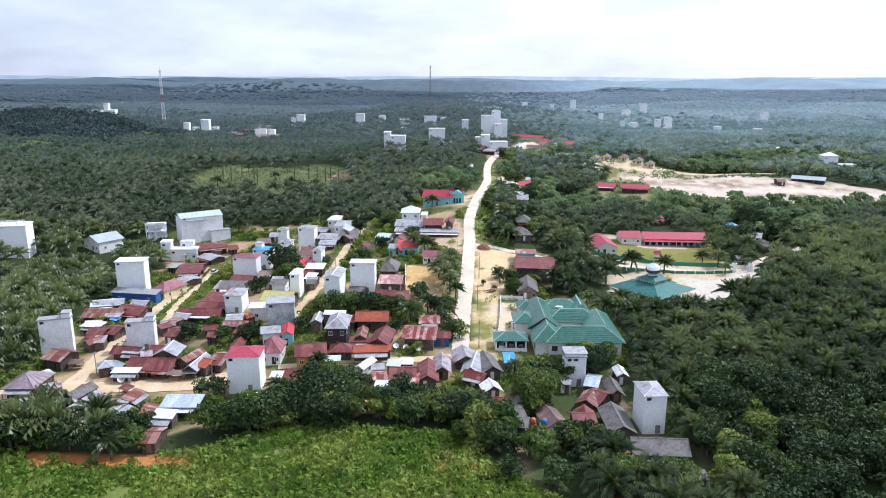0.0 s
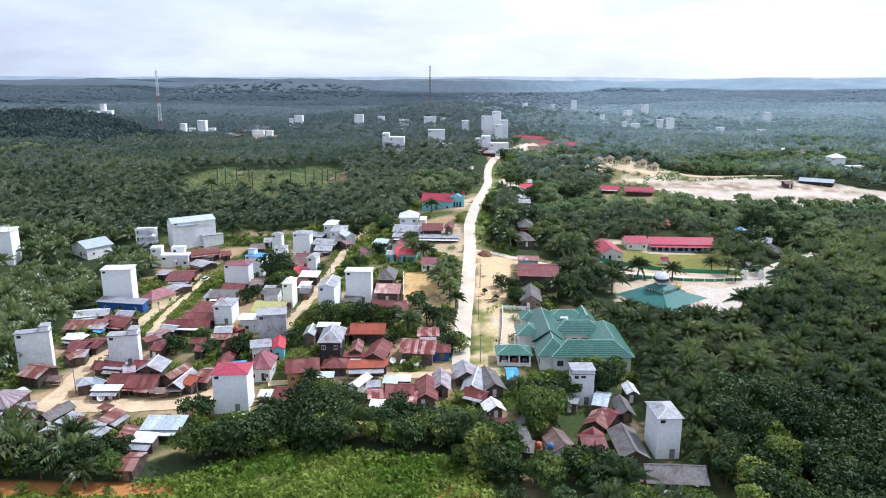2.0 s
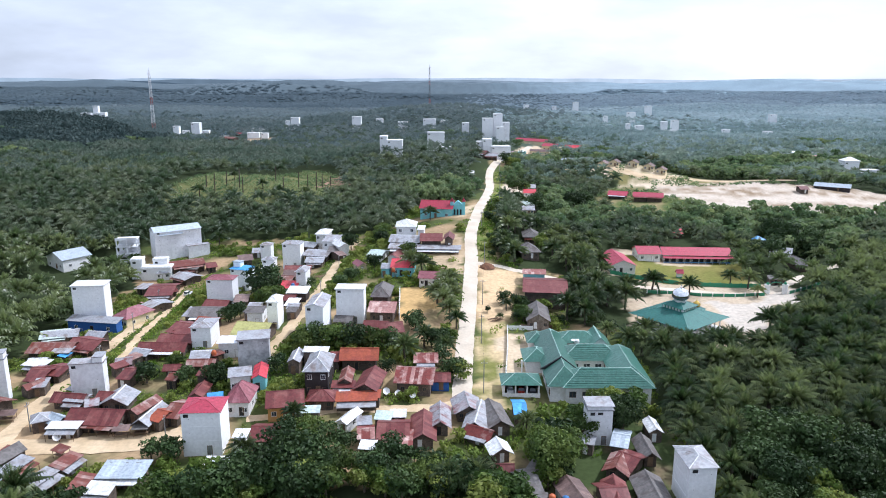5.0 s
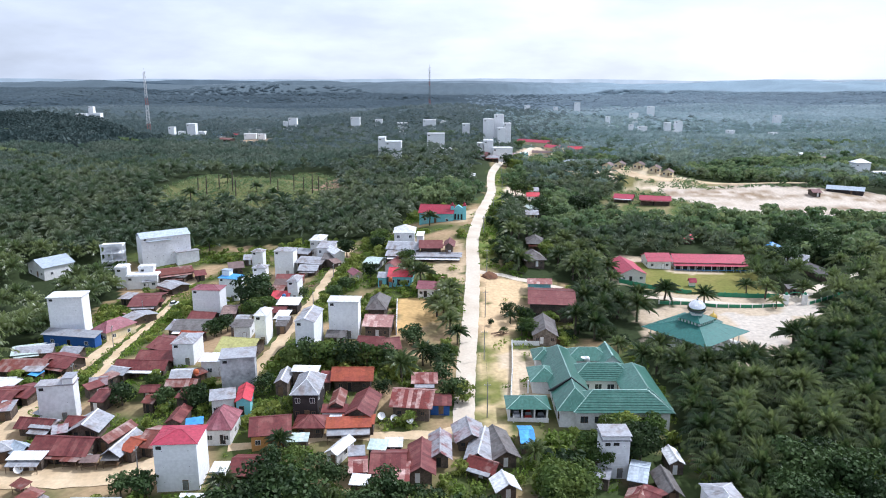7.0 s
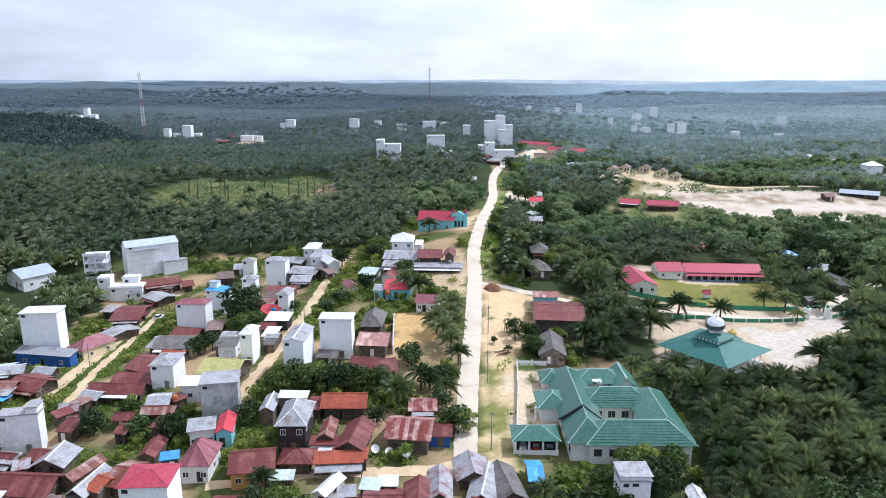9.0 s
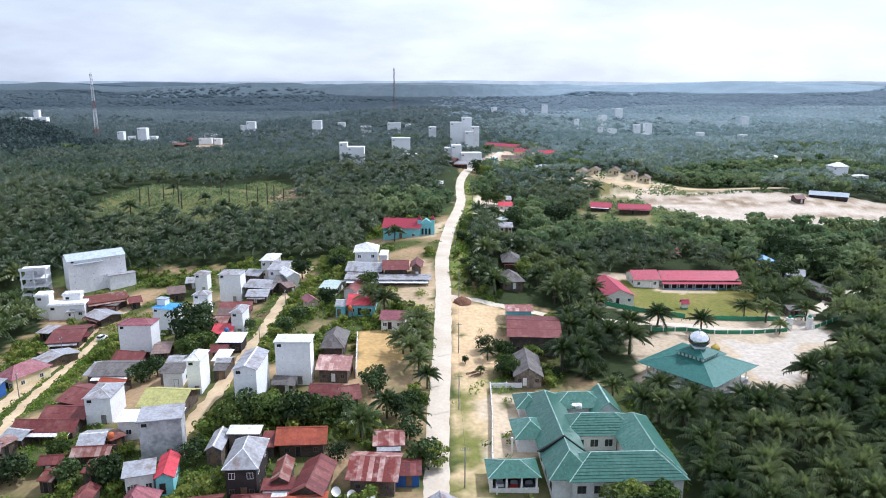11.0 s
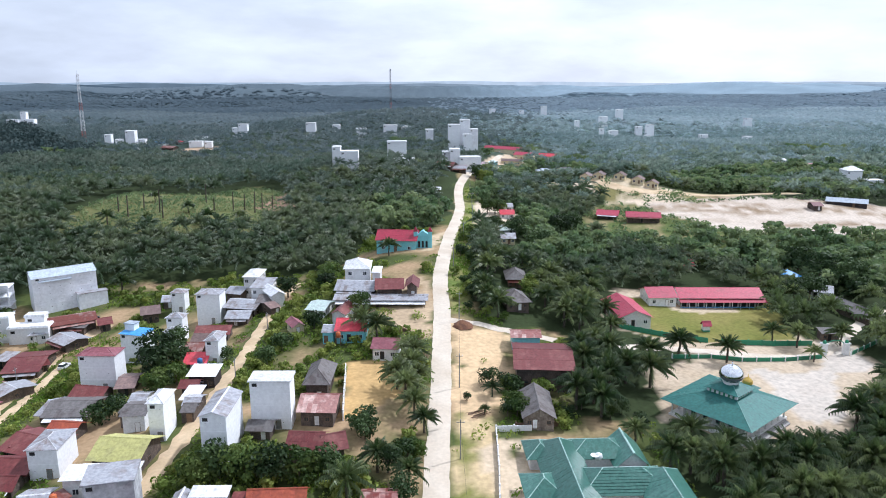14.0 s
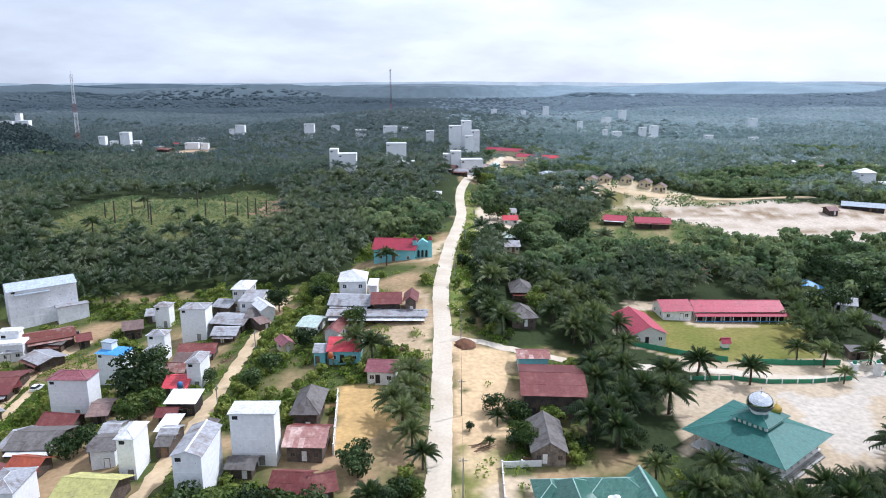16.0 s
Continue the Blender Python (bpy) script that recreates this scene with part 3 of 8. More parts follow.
def ribbon(name, points, width, mat, label, lift=0.06, rough_edge=0.25, ends=None):
    """A road laid on the ground along a smoothed line of plan points."""
    pts = [Vector((*p, 0)) for p in points]
    line = []
    ext = [2 * pts[0] - pts[1], *pts, 2 * pts[-1] - pts[-2]]
    for i in range(1, len(ext) - 2):
        p0, p1, p2, p3 = ext[i - 1:i + 3]
        steps = max(2, int((p2 - p1).length / 2.0))
        for k in range(steps):
            t = k / steps
            line.append(0.5 * (2 * p1 + (p2 - p0) * t + (2 * p0 - 5 * p1 + 4 * p2 - p3) * t * t + (3 * p1 - p0 - 3 * p2 + p3) * t ** 3))
    line.append(pts[-1])
    s, cross = Shape(), (-0.5, -0.17, 0.17, 0.5)
    rr = random.Random(len(points) + int(width * 10))
    for i, p in enumerate(line):
        d = (line[min(i + 1, len(line) - 1)] - line[max(i - 1, 0)]).normalized()
        side = Vector((d.y, -d.x, 0))
        for k, u in enumerate(cross):
            q = p + side * (u * width + (rr.uniform(-1, 1) * rough_edge if k in (0, 3) else 0))
            s.v.append((q.x, q.y, ground_z(q.x, q.y) + lift + (0.05 if k in (1, 2) else 0)))
    for i in range(len(line) - 1):
        for k in range(3):
            s.f.append((i * 4 + k, i * 4 + k + 1, i * 4 + 5 + k, i * 4 + 4 + k))
    return tagged(part(name, s, mat, smooth=True), label, "road", kind="structure")


MAIN = [(2.5, 179), (3, 187), (4, 211), (6, 244), (7.3, 269), (8.2, 290), (8.5, 312), (10.5, 334), (15, 376), (20, 410), (23.5, 445), (26, 495), (32, 530), (44, 590), (62, 650), (75, 700)]
ROADS = [(MAIN, 4.9), ([(9, 284), (18, 282), (28, 279), (40, 277)], 3.0), ([(5, 186), (-4, 182), (-12, 181), (-24, 180), (-32, 179), (-46, 176)], 3.2),
         ([(-101, 140), (-98, 154), (-97, 167), (-98, 182), (-99, 199), (-101, 242), (-105, 280), (-106, 302), (-100, 317)], 4.6), ([(-91, 212), (-95, 232), (-97, 254), (-101, 288)], 2.6),
         ([(-112, 158), (-101, 163), (-82, 166), (-67, 167), (-57, 171)], 7.0), ([(-54, 200), (-50, 208), (-48, 219), (-46, 238), (-45, 264), (-45, 294), (-44, 320), (-40, 335)], 3.6),
         ([(56, 277), (72, 277), (84, 275), (104, 271), (117, 276), (138, 296), (170, 320)], 3.6), ([(62, 650), (84, 600), (104, 540), (122, 500), (150, 497), (187, 504), (235, 512)], 8.0)]
for k, (line, wide) in enumerate(ROADS):
    ribbon("road" if k == 0 else "track", line, wide, M_ROAD if k in (0, 1, 7) else M_DIRT_ROAD, "pale dusty concrete village road" if k in (0, 1, 7) else "sandy unpaved village track",
           lift=0.06 + 0.012 * k, rough_edge=0.15 if k == 0 else 0.5)


# ---- houses ----
SINGLE_SHEETS = [False]
CAPS = {"green_tile_sheet": tin("pale_green_ridge", (0.34, 0.48, 0.43), (0.26, 0.38, 0.34), 0.2), "zinc_sheet": tin("pale_zinc_ridge", (0.62, 0.63, 0.65), (0.5, 0.5, 0.5), 0.2),
        "mosque_green_sheet": tin("mosque_ridge", (0.10, 0.24, 0.21), (0.08, 0.2, 0.17), 0.2)}


def slope_part(h, mat, a, b, c, d, rnd, wide=1.0, t=0.04):
    """A roof slope a (eave start), b (eave end), c (ridge end), d (ridge start): sheets laid from eave to ridge in rows."""
    a, b, c, d = map(Vector, (a, b, c, d))
    single, pieces = SINGLE_SHEETS[0], []
    n = max(1, round((b - a).length / wide))
    rows = 1 if single or ((d - a).length + (c - b).length) / 2 < 3.2 else 2
    for i in range(n):
        for j in range(rows):
            u0, u1 = i / n, (i + 1) / n
            v0, v1 = max(0, j / rows - (0.03 if j else 0)), (j + 1) / rows
            P = lambda u, v: (a.lerp(b, u)).lerp(d.lerp(c, u), v)
            lift = Vector((0, 0, 0.02 + 0.03 * rnd.random() + (0.02 if j else 0)))
            drop = Vector((0, 0, 0.04 * rnd.random()))
            pts = [P(u0, v0) + lift - drop, P(u1, v0) + lift, P(u1, v1) + lift, P(u0, v1) + lift - drop * 0.5]
            if (pts[0] - pts[1]).length < 0.02 and (pts[2] - pts[3]).length < 0.02:
                continue
            if (pts[3] - pts[2]).length < 0.02:
                pts = pts[:3]
            pieces.append(pts)
    if not single:
        s = Shape()
        for pts in pieces:
            s.slab(pts, t)
        return tagged(part("roof_slope", s, mat, h), kind="stuff")
    under = [p - Vector((0, 0, 0.05)) for p in ((a, b, c, d) if (c - d).length > 0.02 else (a, b, c))]
    deck = part("roof_slope", Shape().slab(under, 0.05), mat, h)
    for pts in pieces:
        part("roof_sheet", Shape().slab(pts, t), mat, deck)
    return deck


def window(parent, x, y, z, w, h, face, frame_mat=None):
    """A window with frame, sill and pane; face: the outward direction, one of -y, +x, -x, +y."""
    fr = Shape()
    k = 0.07
    fr.box(-w / 2 - k, w / 2 + k, -0.06, 0.02, -k, 0).box(-w / 2 - k, w / 2 + k, -0.06, 0.02, h, h + k)
    fr.box(-w / 2 - k, -w / 2, -0.06, 0.02, 0, h).box(w / 2, w / 2 + k, -0.06, 0.02, 0, h).box(-0.03, 0.03, -0.05, 0.02, 0, h)
    wdw = part("window", fr, frame_mat or M_WHITE, parent)
    wdw.matrix_basis = pose(x, y, z, 0, 0, {"-y": 0, "+x": 90, "+y": 180, "-x": -90}[face])
    part("pane", Shape().box(-w / 2, w / 2, -0.02, 0.012, 0, h), M_GLASS, wdw)
    return wdw


def door(parent, x, y, z, w, h, face, mat=None):
    s = Shape().box(-w / 2 - 0.08, -w / 2, -0.06, 0.03, 0, h + 0.08).box(w / 2, w / 2 + 0.08, -0.06, 0.03, 0, h + 0.08).box(-w / 2, w / 2, -0.06, 0.03, h, h + 0.08)
    f = part("door_frame", s, M_WOOD, parent)
    f.matrix_basis = pose(x, y, z, 0, 0, {"-y": 0, "+x": 90, "+y": 180, "-x": -90}[face])
    part("door", Shape().box(-w / 2, w / 2, -0.03, 0.02, 0, h), mat or M_DARK, f)
    return f


def base_level(x, y, yaw, w, d):
    c, s = math.cos(radians(yaw)), math.sin(radians(yaw))
    zs = [ground_z(x + c * i * w / 2 - s * j * d / 2, y + s * i * w / 2 + c * j * d / 2) for i in (-1, 1) for j in (-1, 1)]
    return sum(zs) / 4, max(zs) - min(zs)


HOUSES = []


def roof_parts(h, w, d, eave, rise, kind, mat, over, rnd, wide=1.0):
    """Roof of kind g0 (ridge along x), g1 (ridge along y), h (hip), s (single pitch rising to the back), in slopes with a ridge cap."""
    W, D, z0, z1 = w / 2 + over, d / 2 + over, eave, eave + rise
    zo = eave - rise * over / max(0.5, (d if kind == "g0" else w) / 2) if kind in ("g0", "g1") else eave
    if kind == "g0":
        for sgn in (-1, 1):
            e = -sgn
            slope_part(h, mat, (-W * e, -D * e, zo), (W * e, -D * e, zo), (W * e, 0, z1), (-W * e, 0, z1), rnd, wide)
        part("ridge_cap", Shape().hexa([(-W, -0.22, z1 - 0.02), (W, -0.22, z1 - 0.02), (W, 0.22, z1 - 0.02), (-W, 0.22, z1 - 0.02)],
                                       [(-W, -0.04, z1 + 0.12), (W, -0.04, z1 + 0.12), (W, 0.04, z1 + 0.12), (-W, 0.04, z1 + 0.12)]), CAPS.get(mat.name, mat), h)
    elif kind == "g1":
        for sgn in (-1, 1):
            slope_part(h, mat, (sgn * W, -D * sgn, zo), (sgn * W, D * sgn, zo), (0, D * sgn, z1), (0, -D * sgn, z1), rnd, wide)
        part("ridge_cap", Shape().hexa([(-0.22, -D, z1 - 0.02), (0.22, -D, z1 - 0.02), (0.22, D, z1 - 0.02), (-0.22, D, z1 - 0.02)],
                                       [(-0.04, -D, z1 + 0.12), (0.04, -D, z1 + 0.12), (0.04, D, z1 + 0.12), (-0.04, D, z1 + 0.12)]), CAPS.get(mat.name, mat), h)
    elif kind == "s":
        slope_part(h, mat, (-W, -D, z0), (W, -D, z0), (W, D, z1), (-W, D, z1), rnd, wide)
    else:
        r = max(0.0, (W - D)) if W >= D else max(0.0, (D - W))
        A, B = ((-r, 0, z1), (r, 0, z1)) if W >= D else ((0, -r, z1), (0, r, z1))
        c = [(-W, -D, z0), (W, -D, z0), (W, D, z0), (-W, D, z0)]
        tops = [(A, B), (B, B), (B, A), (A, A)] if W >= D else [(A, A), (A, B), (B, B), (B, A)]
        for i in range(4):
            t0, t1 = tops[i]
            slope_part(h, mat, c[i], c[(i + 1) % 4], t1, t0, rnd, wide)
        caps = Shape()
        for i in range(4):
            caps.tube(c[i], tops[i][0], 0.1, 0.1, 5)
        if r > 0.05:
            caps.tube(A, B, 0.11, 0.11, 5)
        part("ridge_cap", caps, CAPS.get(mat.name, mat), h)


def walls(h, w, d, eave, rise, kind, mat, sunk):
    s = Shape()
    x, y = w / 2, d / 2
    if kind == "g0":
        s.box(-x, x, -y, y, -sunk, eave - 0.05)
        for e in (-1, 1):
            s.face((e * x, -y, eave - 0.05), (e * x, y, eave - 0.05), (e * x, 0, eave + rise - 0.06))
    elif kind == "g1":
        s.box(-x, x, -y, y, -sunk, eave - 0.05)
        for e in (-1, 1):
            s.face((-x, e * y, eave - 0.05), (x, e * y, eave - 0.05), (0, e * y, eave + rise - 0.06))
    elif kind == "s":
        s.hexa([(-x, -y, -sunk), (x, -y, -sunk), (x, y, -sunk), (-x, y, -sunk)], [(-x, -y, eave - 0.08), (x, -y, eave - 0.08), (x, y, eave + rise - 0.08), (-x, y, eave + rise - 0.08)])
    else:
        s.box(-x, x, -y, y, -sunk, eave - 0.04)
    part("wall", s, mat, h)


def house(x, y, yaw, w, d, eave, rise, kind, roof, wall):
    z, slope = base_level(x, y, yaw, w, d)
    rnd = random.Random(int(x * 31 + y * 17))
    over = (0.85 if wall == "wood" else 0.55) if min(w, d) > 4 else 0.35
    w, d = max(2.4, w - 2 * over), max(2.4, d - 2 * over)
    size = "small" if w * d < 30 else "long" if w > 2 * d or d > 2 * w else "low"
    shape = {"g0": "gabled", "g1": "gabled", "h": "hipped", "s": "single-pitch"}[kind]
    h = thing("house", x, y, z, yaw, f"{size} {shape} house, {ROOF_WORD[roof]} roof, {WALL_WORD[wall]}", "house", "village houses")
    HOUSES.append((x, y, yaw, w, d))
    walls(h, w, d, eave, rise, kind, WALL[wall], slope + 0.8)
    SINGLE_SHEETS[0] = y < 205
    roof_parts(h, w, d, eave, rise, kind, ROOF[roof], over, rnd)
    yf, xr = -d / 2, w / 2
    if wall == "wood" and w > 4.5 and rnd.random() < 0.6:
        deep, zt = rnd.uniform(1.3, 2.2), eave - 0.35
        slope_part(h, ROOF[rnd.choice([roof, "grey", "rust", "white"])], (-w / 2, yf - deep, zt - 0.45), (w / 2, yf - deep, zt - 0.45), (w / 2, yf + 0.05, zt), (-w / 2, yf + 0.05, zt), rnd)
        for u in (-w / 2 + 0.15, 0, w / 2 - 0.15):
            part("porch_post", Shape().tube((u, yf - deep + 0.15, -slope - 0.6), (u, yf - deep + 0.15, zt - 0.42), 0.07, 0.07, 6), M_WOOD, h)
    door(h, rnd.uniform(-0.2, 0.2) * w, yf, 0.05, 0.95, 2.05, "-y", rnd.choice([M_WOOD, M_DARK, M_WHITE]))
    fm, sz = (M_WOOD, 0.8) if wall in ("wood", "plank", "dark") else (M_WHITE, 1.0)
    if w > 4.5:
        for u in (-0.33, 0.33):
            window(h, u * w, yf, 1.0, sz, sz, "-y", fm)
    if d > 5.5:
        for u in ((-0.25, 0.25) if d > 9 else (0.0,)):
            window(h, xr, u * d, 1.0, sz, sz, "+x", fm)
            window(h, -xr, u * d, 1.0, sz, sz, "-x", fm)
    if eave > 5:
        for u in (-0.3, 0.3):
            window(h, u * w, yf, eave - 2.1, 1.0, 1.1, "-y")
            window(h, xr, u * d, eave - 2.1, 1.0, 1.1, "+x")
    SINGLE_SHEETS[0] = False
    return h


def swiftlet_house(x, y, yaw, w, d, height_, style):
    """A tall, almost windowless rendered block, with floor bands, vent holes, an entry opening and a thin roof."""
    z, slope = base_level(x, y, yaw, w, d)
    old = style in ("L", "D2", "D")
    mat = M_MOSS if style == "moss" else M_TOWER_OLD if old else M_TOWER
    look_ = {"moss": "mould-streaked grey", "L": "stained white", "D": "stained white", "D2": "stained white"}.get(style, "clean white")
    cap = {"C": "a flat white roof", "J": "a grey pitched roof", "K": "a pale hipped roof", "F": "a mauve pitched roof", "blue": "a bright blue roof", "B": "a red hipped roof", "L": "a raised entry block",
           "Z": "an open roof terrace"}.get(style, "a grey hipped roof")
    h = thing("swiftlet_house", x, y, z, yaw, f"tall {look_} rendered swiftlet house with {cap}", "building", "swiftlet houses")
    HOUSES.append((x, y, yaw, w, d))
    X, Y, H = w / 2, d / 2, height_
    s = Shape().box(-X, X, -Y, Y, -slope - 1.0, H)
    part("wall", s, mat, h)
    n = max(2, round(H / 3.0))
    for k in range(1, n):
        zz = H * k / n
        part("floor_band", Shape().box(-X - 0.025, X + 0.025, -Y - 0.025, Y + 0.025, zz - 0.06, zz + 0.06), mat, h)
    rnd = random.Random(int(x * 13 + y * 7))
    for k in range(n):
        zz = H * (k + 0.55) / n
        for u in (-0.3, 0.3):
            part("vent", Shape().tube((u * w, -Y - 0.03, zz), (u * w, -Y + 0.02, zz), 0.05, 0.05, 8), M_DARK, h)
    hole = Shape().box(-X + 0.5, -X + 1.5, -Y - 0.03, -Y + 0.05, H - 1.1, H - 0.4)
    part("entry_opening", hole, M_DARK, h)
    part("entry_sill", Shape().box(-X + 0.35, -X + 1.65, -Y - 0.14, -Y - 0.001, H - 1.22, H - 1.1), mat, h)
    door(h, 0.18 * w, -Y, 0.05, 0.9, 2.0, "-y", M_STEEL)
    rnd2 = random.Random(3)
    if style in ("p", "J", "K", "D"):
        kind = {"J": "g1", "p": "h", "K": "h", "D": "g1"}[style]
        roof_parts(h, w, d, H + 0.04, 1.0 if kind == "h" else 0.9, kind, ROOF["white" if style == "K" else "grey"], 0.35, rnd2)
        if kind == "g1":
            for e in (-1, 1):
                g = Shape().hexa([(-X, e * Y - 0.05, H), (X, e * Y - 0.05, H), (X, e * Y + 0.05, H), (-X, e * Y + 0.05, H)], [(-0.1, e * Y - 0.05, H + 0.85), (0.1, e * Y - 0.05, H + 0.85), (0.1, e * Y + 0.05, H + 0.85), (-0.1, e * Y + 0.05, H + 0.85)])
                part("gable", g, mat, h)
    elif style in ("C", "moss", "Z"):
        part("roof_slab", Shape().hexa([(-X - 0.35, -Y - 0.35, H), (X + 0.35, -Y - 0.35, H), (X + 0.35, Y + 0.35, H), (-X - 0.35, Y + 0.35, H)],
                                       [(-X - 0.3, -Y - 0.3, H + 0.22), (X + 0.3, -Y - 0.3, H + 0.22), (X + 0.3, Y + 0.3, H + 0.4), (-X - 0.3, Y + 0.3, H + 0.4)]), ROOF["white"] if style != "moss" else ROOF["grey"], h)
        if style == "Z":
            for u in np.linspace(-X + 0.3, X - 0.3, 5):
                part("post", Shape().box(u - 0.12, u + 0.12, -Y + 0.1, -Y + 0.34, H + 0.3, H + 2.2), mat, h)
            part("parapet", Shape().box(-X, X, -Y + 0.08, -Y + 0.36, H + 2.2, H + 2.6), mat, h)
    elif style in ("F", "B", "blue"):
        key = {"F": "pink", "B": "school", "blue": "blue"}[style]
        roof_parts(h, w, d, H + 0.04, 1.1 if style != "blue" else 0.5, "h" if style != "blue" else "s", ROOF[key], 0.35, rnd2)
        if style == "blue":
            part("roof_box", Shape().box(-X, -X + 3.0, 0, Y, H, H + 2.2), mat, h)
            b = part("roof_box_cover", Shape().box(-X - 0.2, -X + 3.2, -0.2, Y + 0.2, H + 2.2, H + 2.4), ROOF["bluegrey"], h)
    elif style in ("L", "D2"):
        part("roof_slab", Shape().box(-X - 0.25, X + 0.25, -Y - 0.25, Y + 0.25, H, H + 0.22), ROOF["grey"], h)
        if style == "L":
            part("entry_block", Shape().box(X - 2.2, X, -Y, Y, H + 0.22, H + 1.5), mat, h)
            part("entry_roof", Shape().box(X - 2.35, X + 0.2, -Y - 0.2, Y + 0.2, H + 1.5, H + 1.7), ROOF["grey"], h)
        else:
            part("parapet", Shape().box(-X, X, -Y, Y, H + 0.22, H + 1.0), mat, h)
            part("roof_cover", Shape().box(-X - 0.3, X + 0.3, -Y - 0.3, Y + 0.3, H + 1.0, H + 1.14), ROOF["grey"], h)
            part("front_opening", Shape().box(-0.55, 0.55, -Y - 0.03, -Y + 0.02, H - 1.0, H - 0.4), M_DARK, h)
    return h


# swiftlet houses and village houses
swiftlet_house(-29.4, 230.7, -2, 8.2, 4.5, 10.5, "C")
swiftlet_house(-37.6, 222.0, -2, 4.9, 10.9, 9.6, "J")
swiftlet_house(-51.9, 229.5, -2, 3.1, 6.4, 8.3, "K")
swiftlet_house(-78.8, 263.9, -3, 9.1, 5.6, 9.5, "F")
swiftlet_house(-77.3, 283.2, -17, 7.7, 4.4, 8.2, "blue")
swiftlet_house(-78.7, 324.3, -3, 4.5, 4.1, 6.9, "p")
swiftlet_house(-64.1, 309.8, -3, 7.3, 6.0, 9.8, "p")
swiftlet_house(-70.2, 295.2, -3, 4.7, 4.1, 7.9, "p")
swiftlet_house(-68.8, 287.0, -3, 3.6, 3.3, 6.1, "p")
swiftlet_house(-51.8, 269.7, -3, 3.3, 6.6, 6.9, "p")
swiftlet_house(-187.8, 294.9, 12, 12.3, 9.0, 13.6, "Z")
swiftlet_house(-88.6, 190.6, 10, 7.7, 3.3, 8.7, "L")
swiftlet_house(-110.8, 186.5, 18, 8.2, 3.0, 10.8, "L")
swiftlet_house(-51.2, 165.3, 4, 7.9, 7.0, 9.6, "B")
swiftlet_house(-70.1, 220.7, 1, 5.5, 8.0, 6.1, "p")
swiftlet_house(-51.0, 202.6, 12, 7.8, 6.0, 8.4, "moss")
swiftlet_house(32.1, 170.1, 1, 5.3, 4.5, 8.0, "D2")
house(-159.4, 314.5, -33, 13.0, 13.0, 4.4, 2.4, "g1", "bluegrey", "white")
house(-112.3, 240.5, -9, 17.9, 4.1, 3.5, 0.8, "s", "grey", "blue")
house(-116.7, 229.5, 16, 10.0, 6.8, 2.6, 1, "g0", "grey", "wood")
house(-112.0, 217.1, 1, 12.6, 9.2, 2.6, 1.3, "g0", "rust", "wood")
house(-103.8, 219.8, -17, 10.2, 8.2, 2.6, 1.3, "g0", "maroon", "wood")
house(-108.0, 213.9, 1, 5.5, 4.2, 2.6, 0.5, "s", "grey", "wood")
house(-105.6, 229.0, -7, 6.1, 5.0, 2.6, 0.7, "g0", "grey", "wood")
house(-110.3, 205.9, 9, 5.0, 4.9, 2.6, 0.8, "g0", "white", "wood")
house(-106.6, 199.7, 1, 3.4, 6.6, 2.6, 0.8, "g0", "maroon", "wood")
house(-102.8, 190.5, 60, 5.1, 3.6, 2.6, 0.8, "g0", "rust", "wood")
house(-103.8, 249.4, -26, 7.0, 11.7, 3.2, 2.4, "h", "pink", "cream")
house(-102.4, 264.2, -36, 6.8, 10.3, 2.6, 0.8, "g0", "grey", "wood")
house(-108.4, 284.9, 8, 10.1, 16.7, 2.6, 1.3, "g0", "maroon", "wood")
house(-117.5, 289.1, -8, 4.7, 6.5, 2.6, 0.5, "s", "grey", "wood")
house(-110.7, 315.4, 31, 14.0, 11.0, 3.5, 1.2, "g0", "rust", "wood")
house(-105.7, 301.9, -36, 10.4, 8.8, 2.6, 0.8, "g0", "grey", "wood")
house(-81.2, 246.6, -13, 6.2, 10.3, 2.6, 1.3, "g0", "grey", "wood")
house(-77.1, 228.3, -21, 10.5, 10.5, 2.6, 1.3, "g0", "maroon", "wood")
house(-77.6, 219.5, -4, 10.4, 7.7, 2.6, 1.3, "g0", "maroon", "wood")
house(-79.5, 213.8, -2, 13.8, 5.8, 2.6, 1.2, "g0", "maroon", "wood")
house(-84.2, 211.4, -14, 5.6, 5.6, 2.6, 0.7, "g0", "grey", "wood")
house(-81.1, 197.3, -8, 3.9, 8.9, 2.6, 1, "g0", "maroon", "wood")
house(-66.1, 205.7, 8, 5.4, 9.0, 2.6, 1.2, "g0", "grey", "wood")
house(-60.8, 195.5, -13, 4.0, 5.9, 2.6, 0.9, "g0", "maroon", "wood")
house(-68.7, 193.8, -11, 2.9, 5.0, 2.6, 0.7, "g0", "rust", "wood")
house(-59.7, 185.8, 1, 3.7, 7.6, 2.6, 0.83207, "g1", "maroon", "wood")
house(-51.5, 191.1, 16, 5.8, 5.2, 4, 0.5, "s", "grey", "white")
house(-48.4, 181.2, 1, 6.2, 8.9, 3.5, 3, "h", "pink", "white")
house(-46.9, 192.5, 10, 3.7, 8.6, 3.5, 0.836048, "g1", "red", "cyan")
house(-78.2, 183.6, 1, 7.1, 7.7, 2.6, 1.40735, "g1", "grey", "wood")
house(-89.9, 183.9, -8, 8.5, 5.0, 2.6, 1, "g0", "maroon", "wood")
house(-87.9, 182.9, -8, 5.4, 3.5, 2.6, 0.6, "s", "grey", "wood")
house(-78.7, 174.7, -4, 12.8, 8.2, 2.6, 1.6, "g0", "maroon", "wood")
house(-91.3, 173.4, 29, 4.0, 4.6, 2.6, 1.2, "h", "grey", "wood")
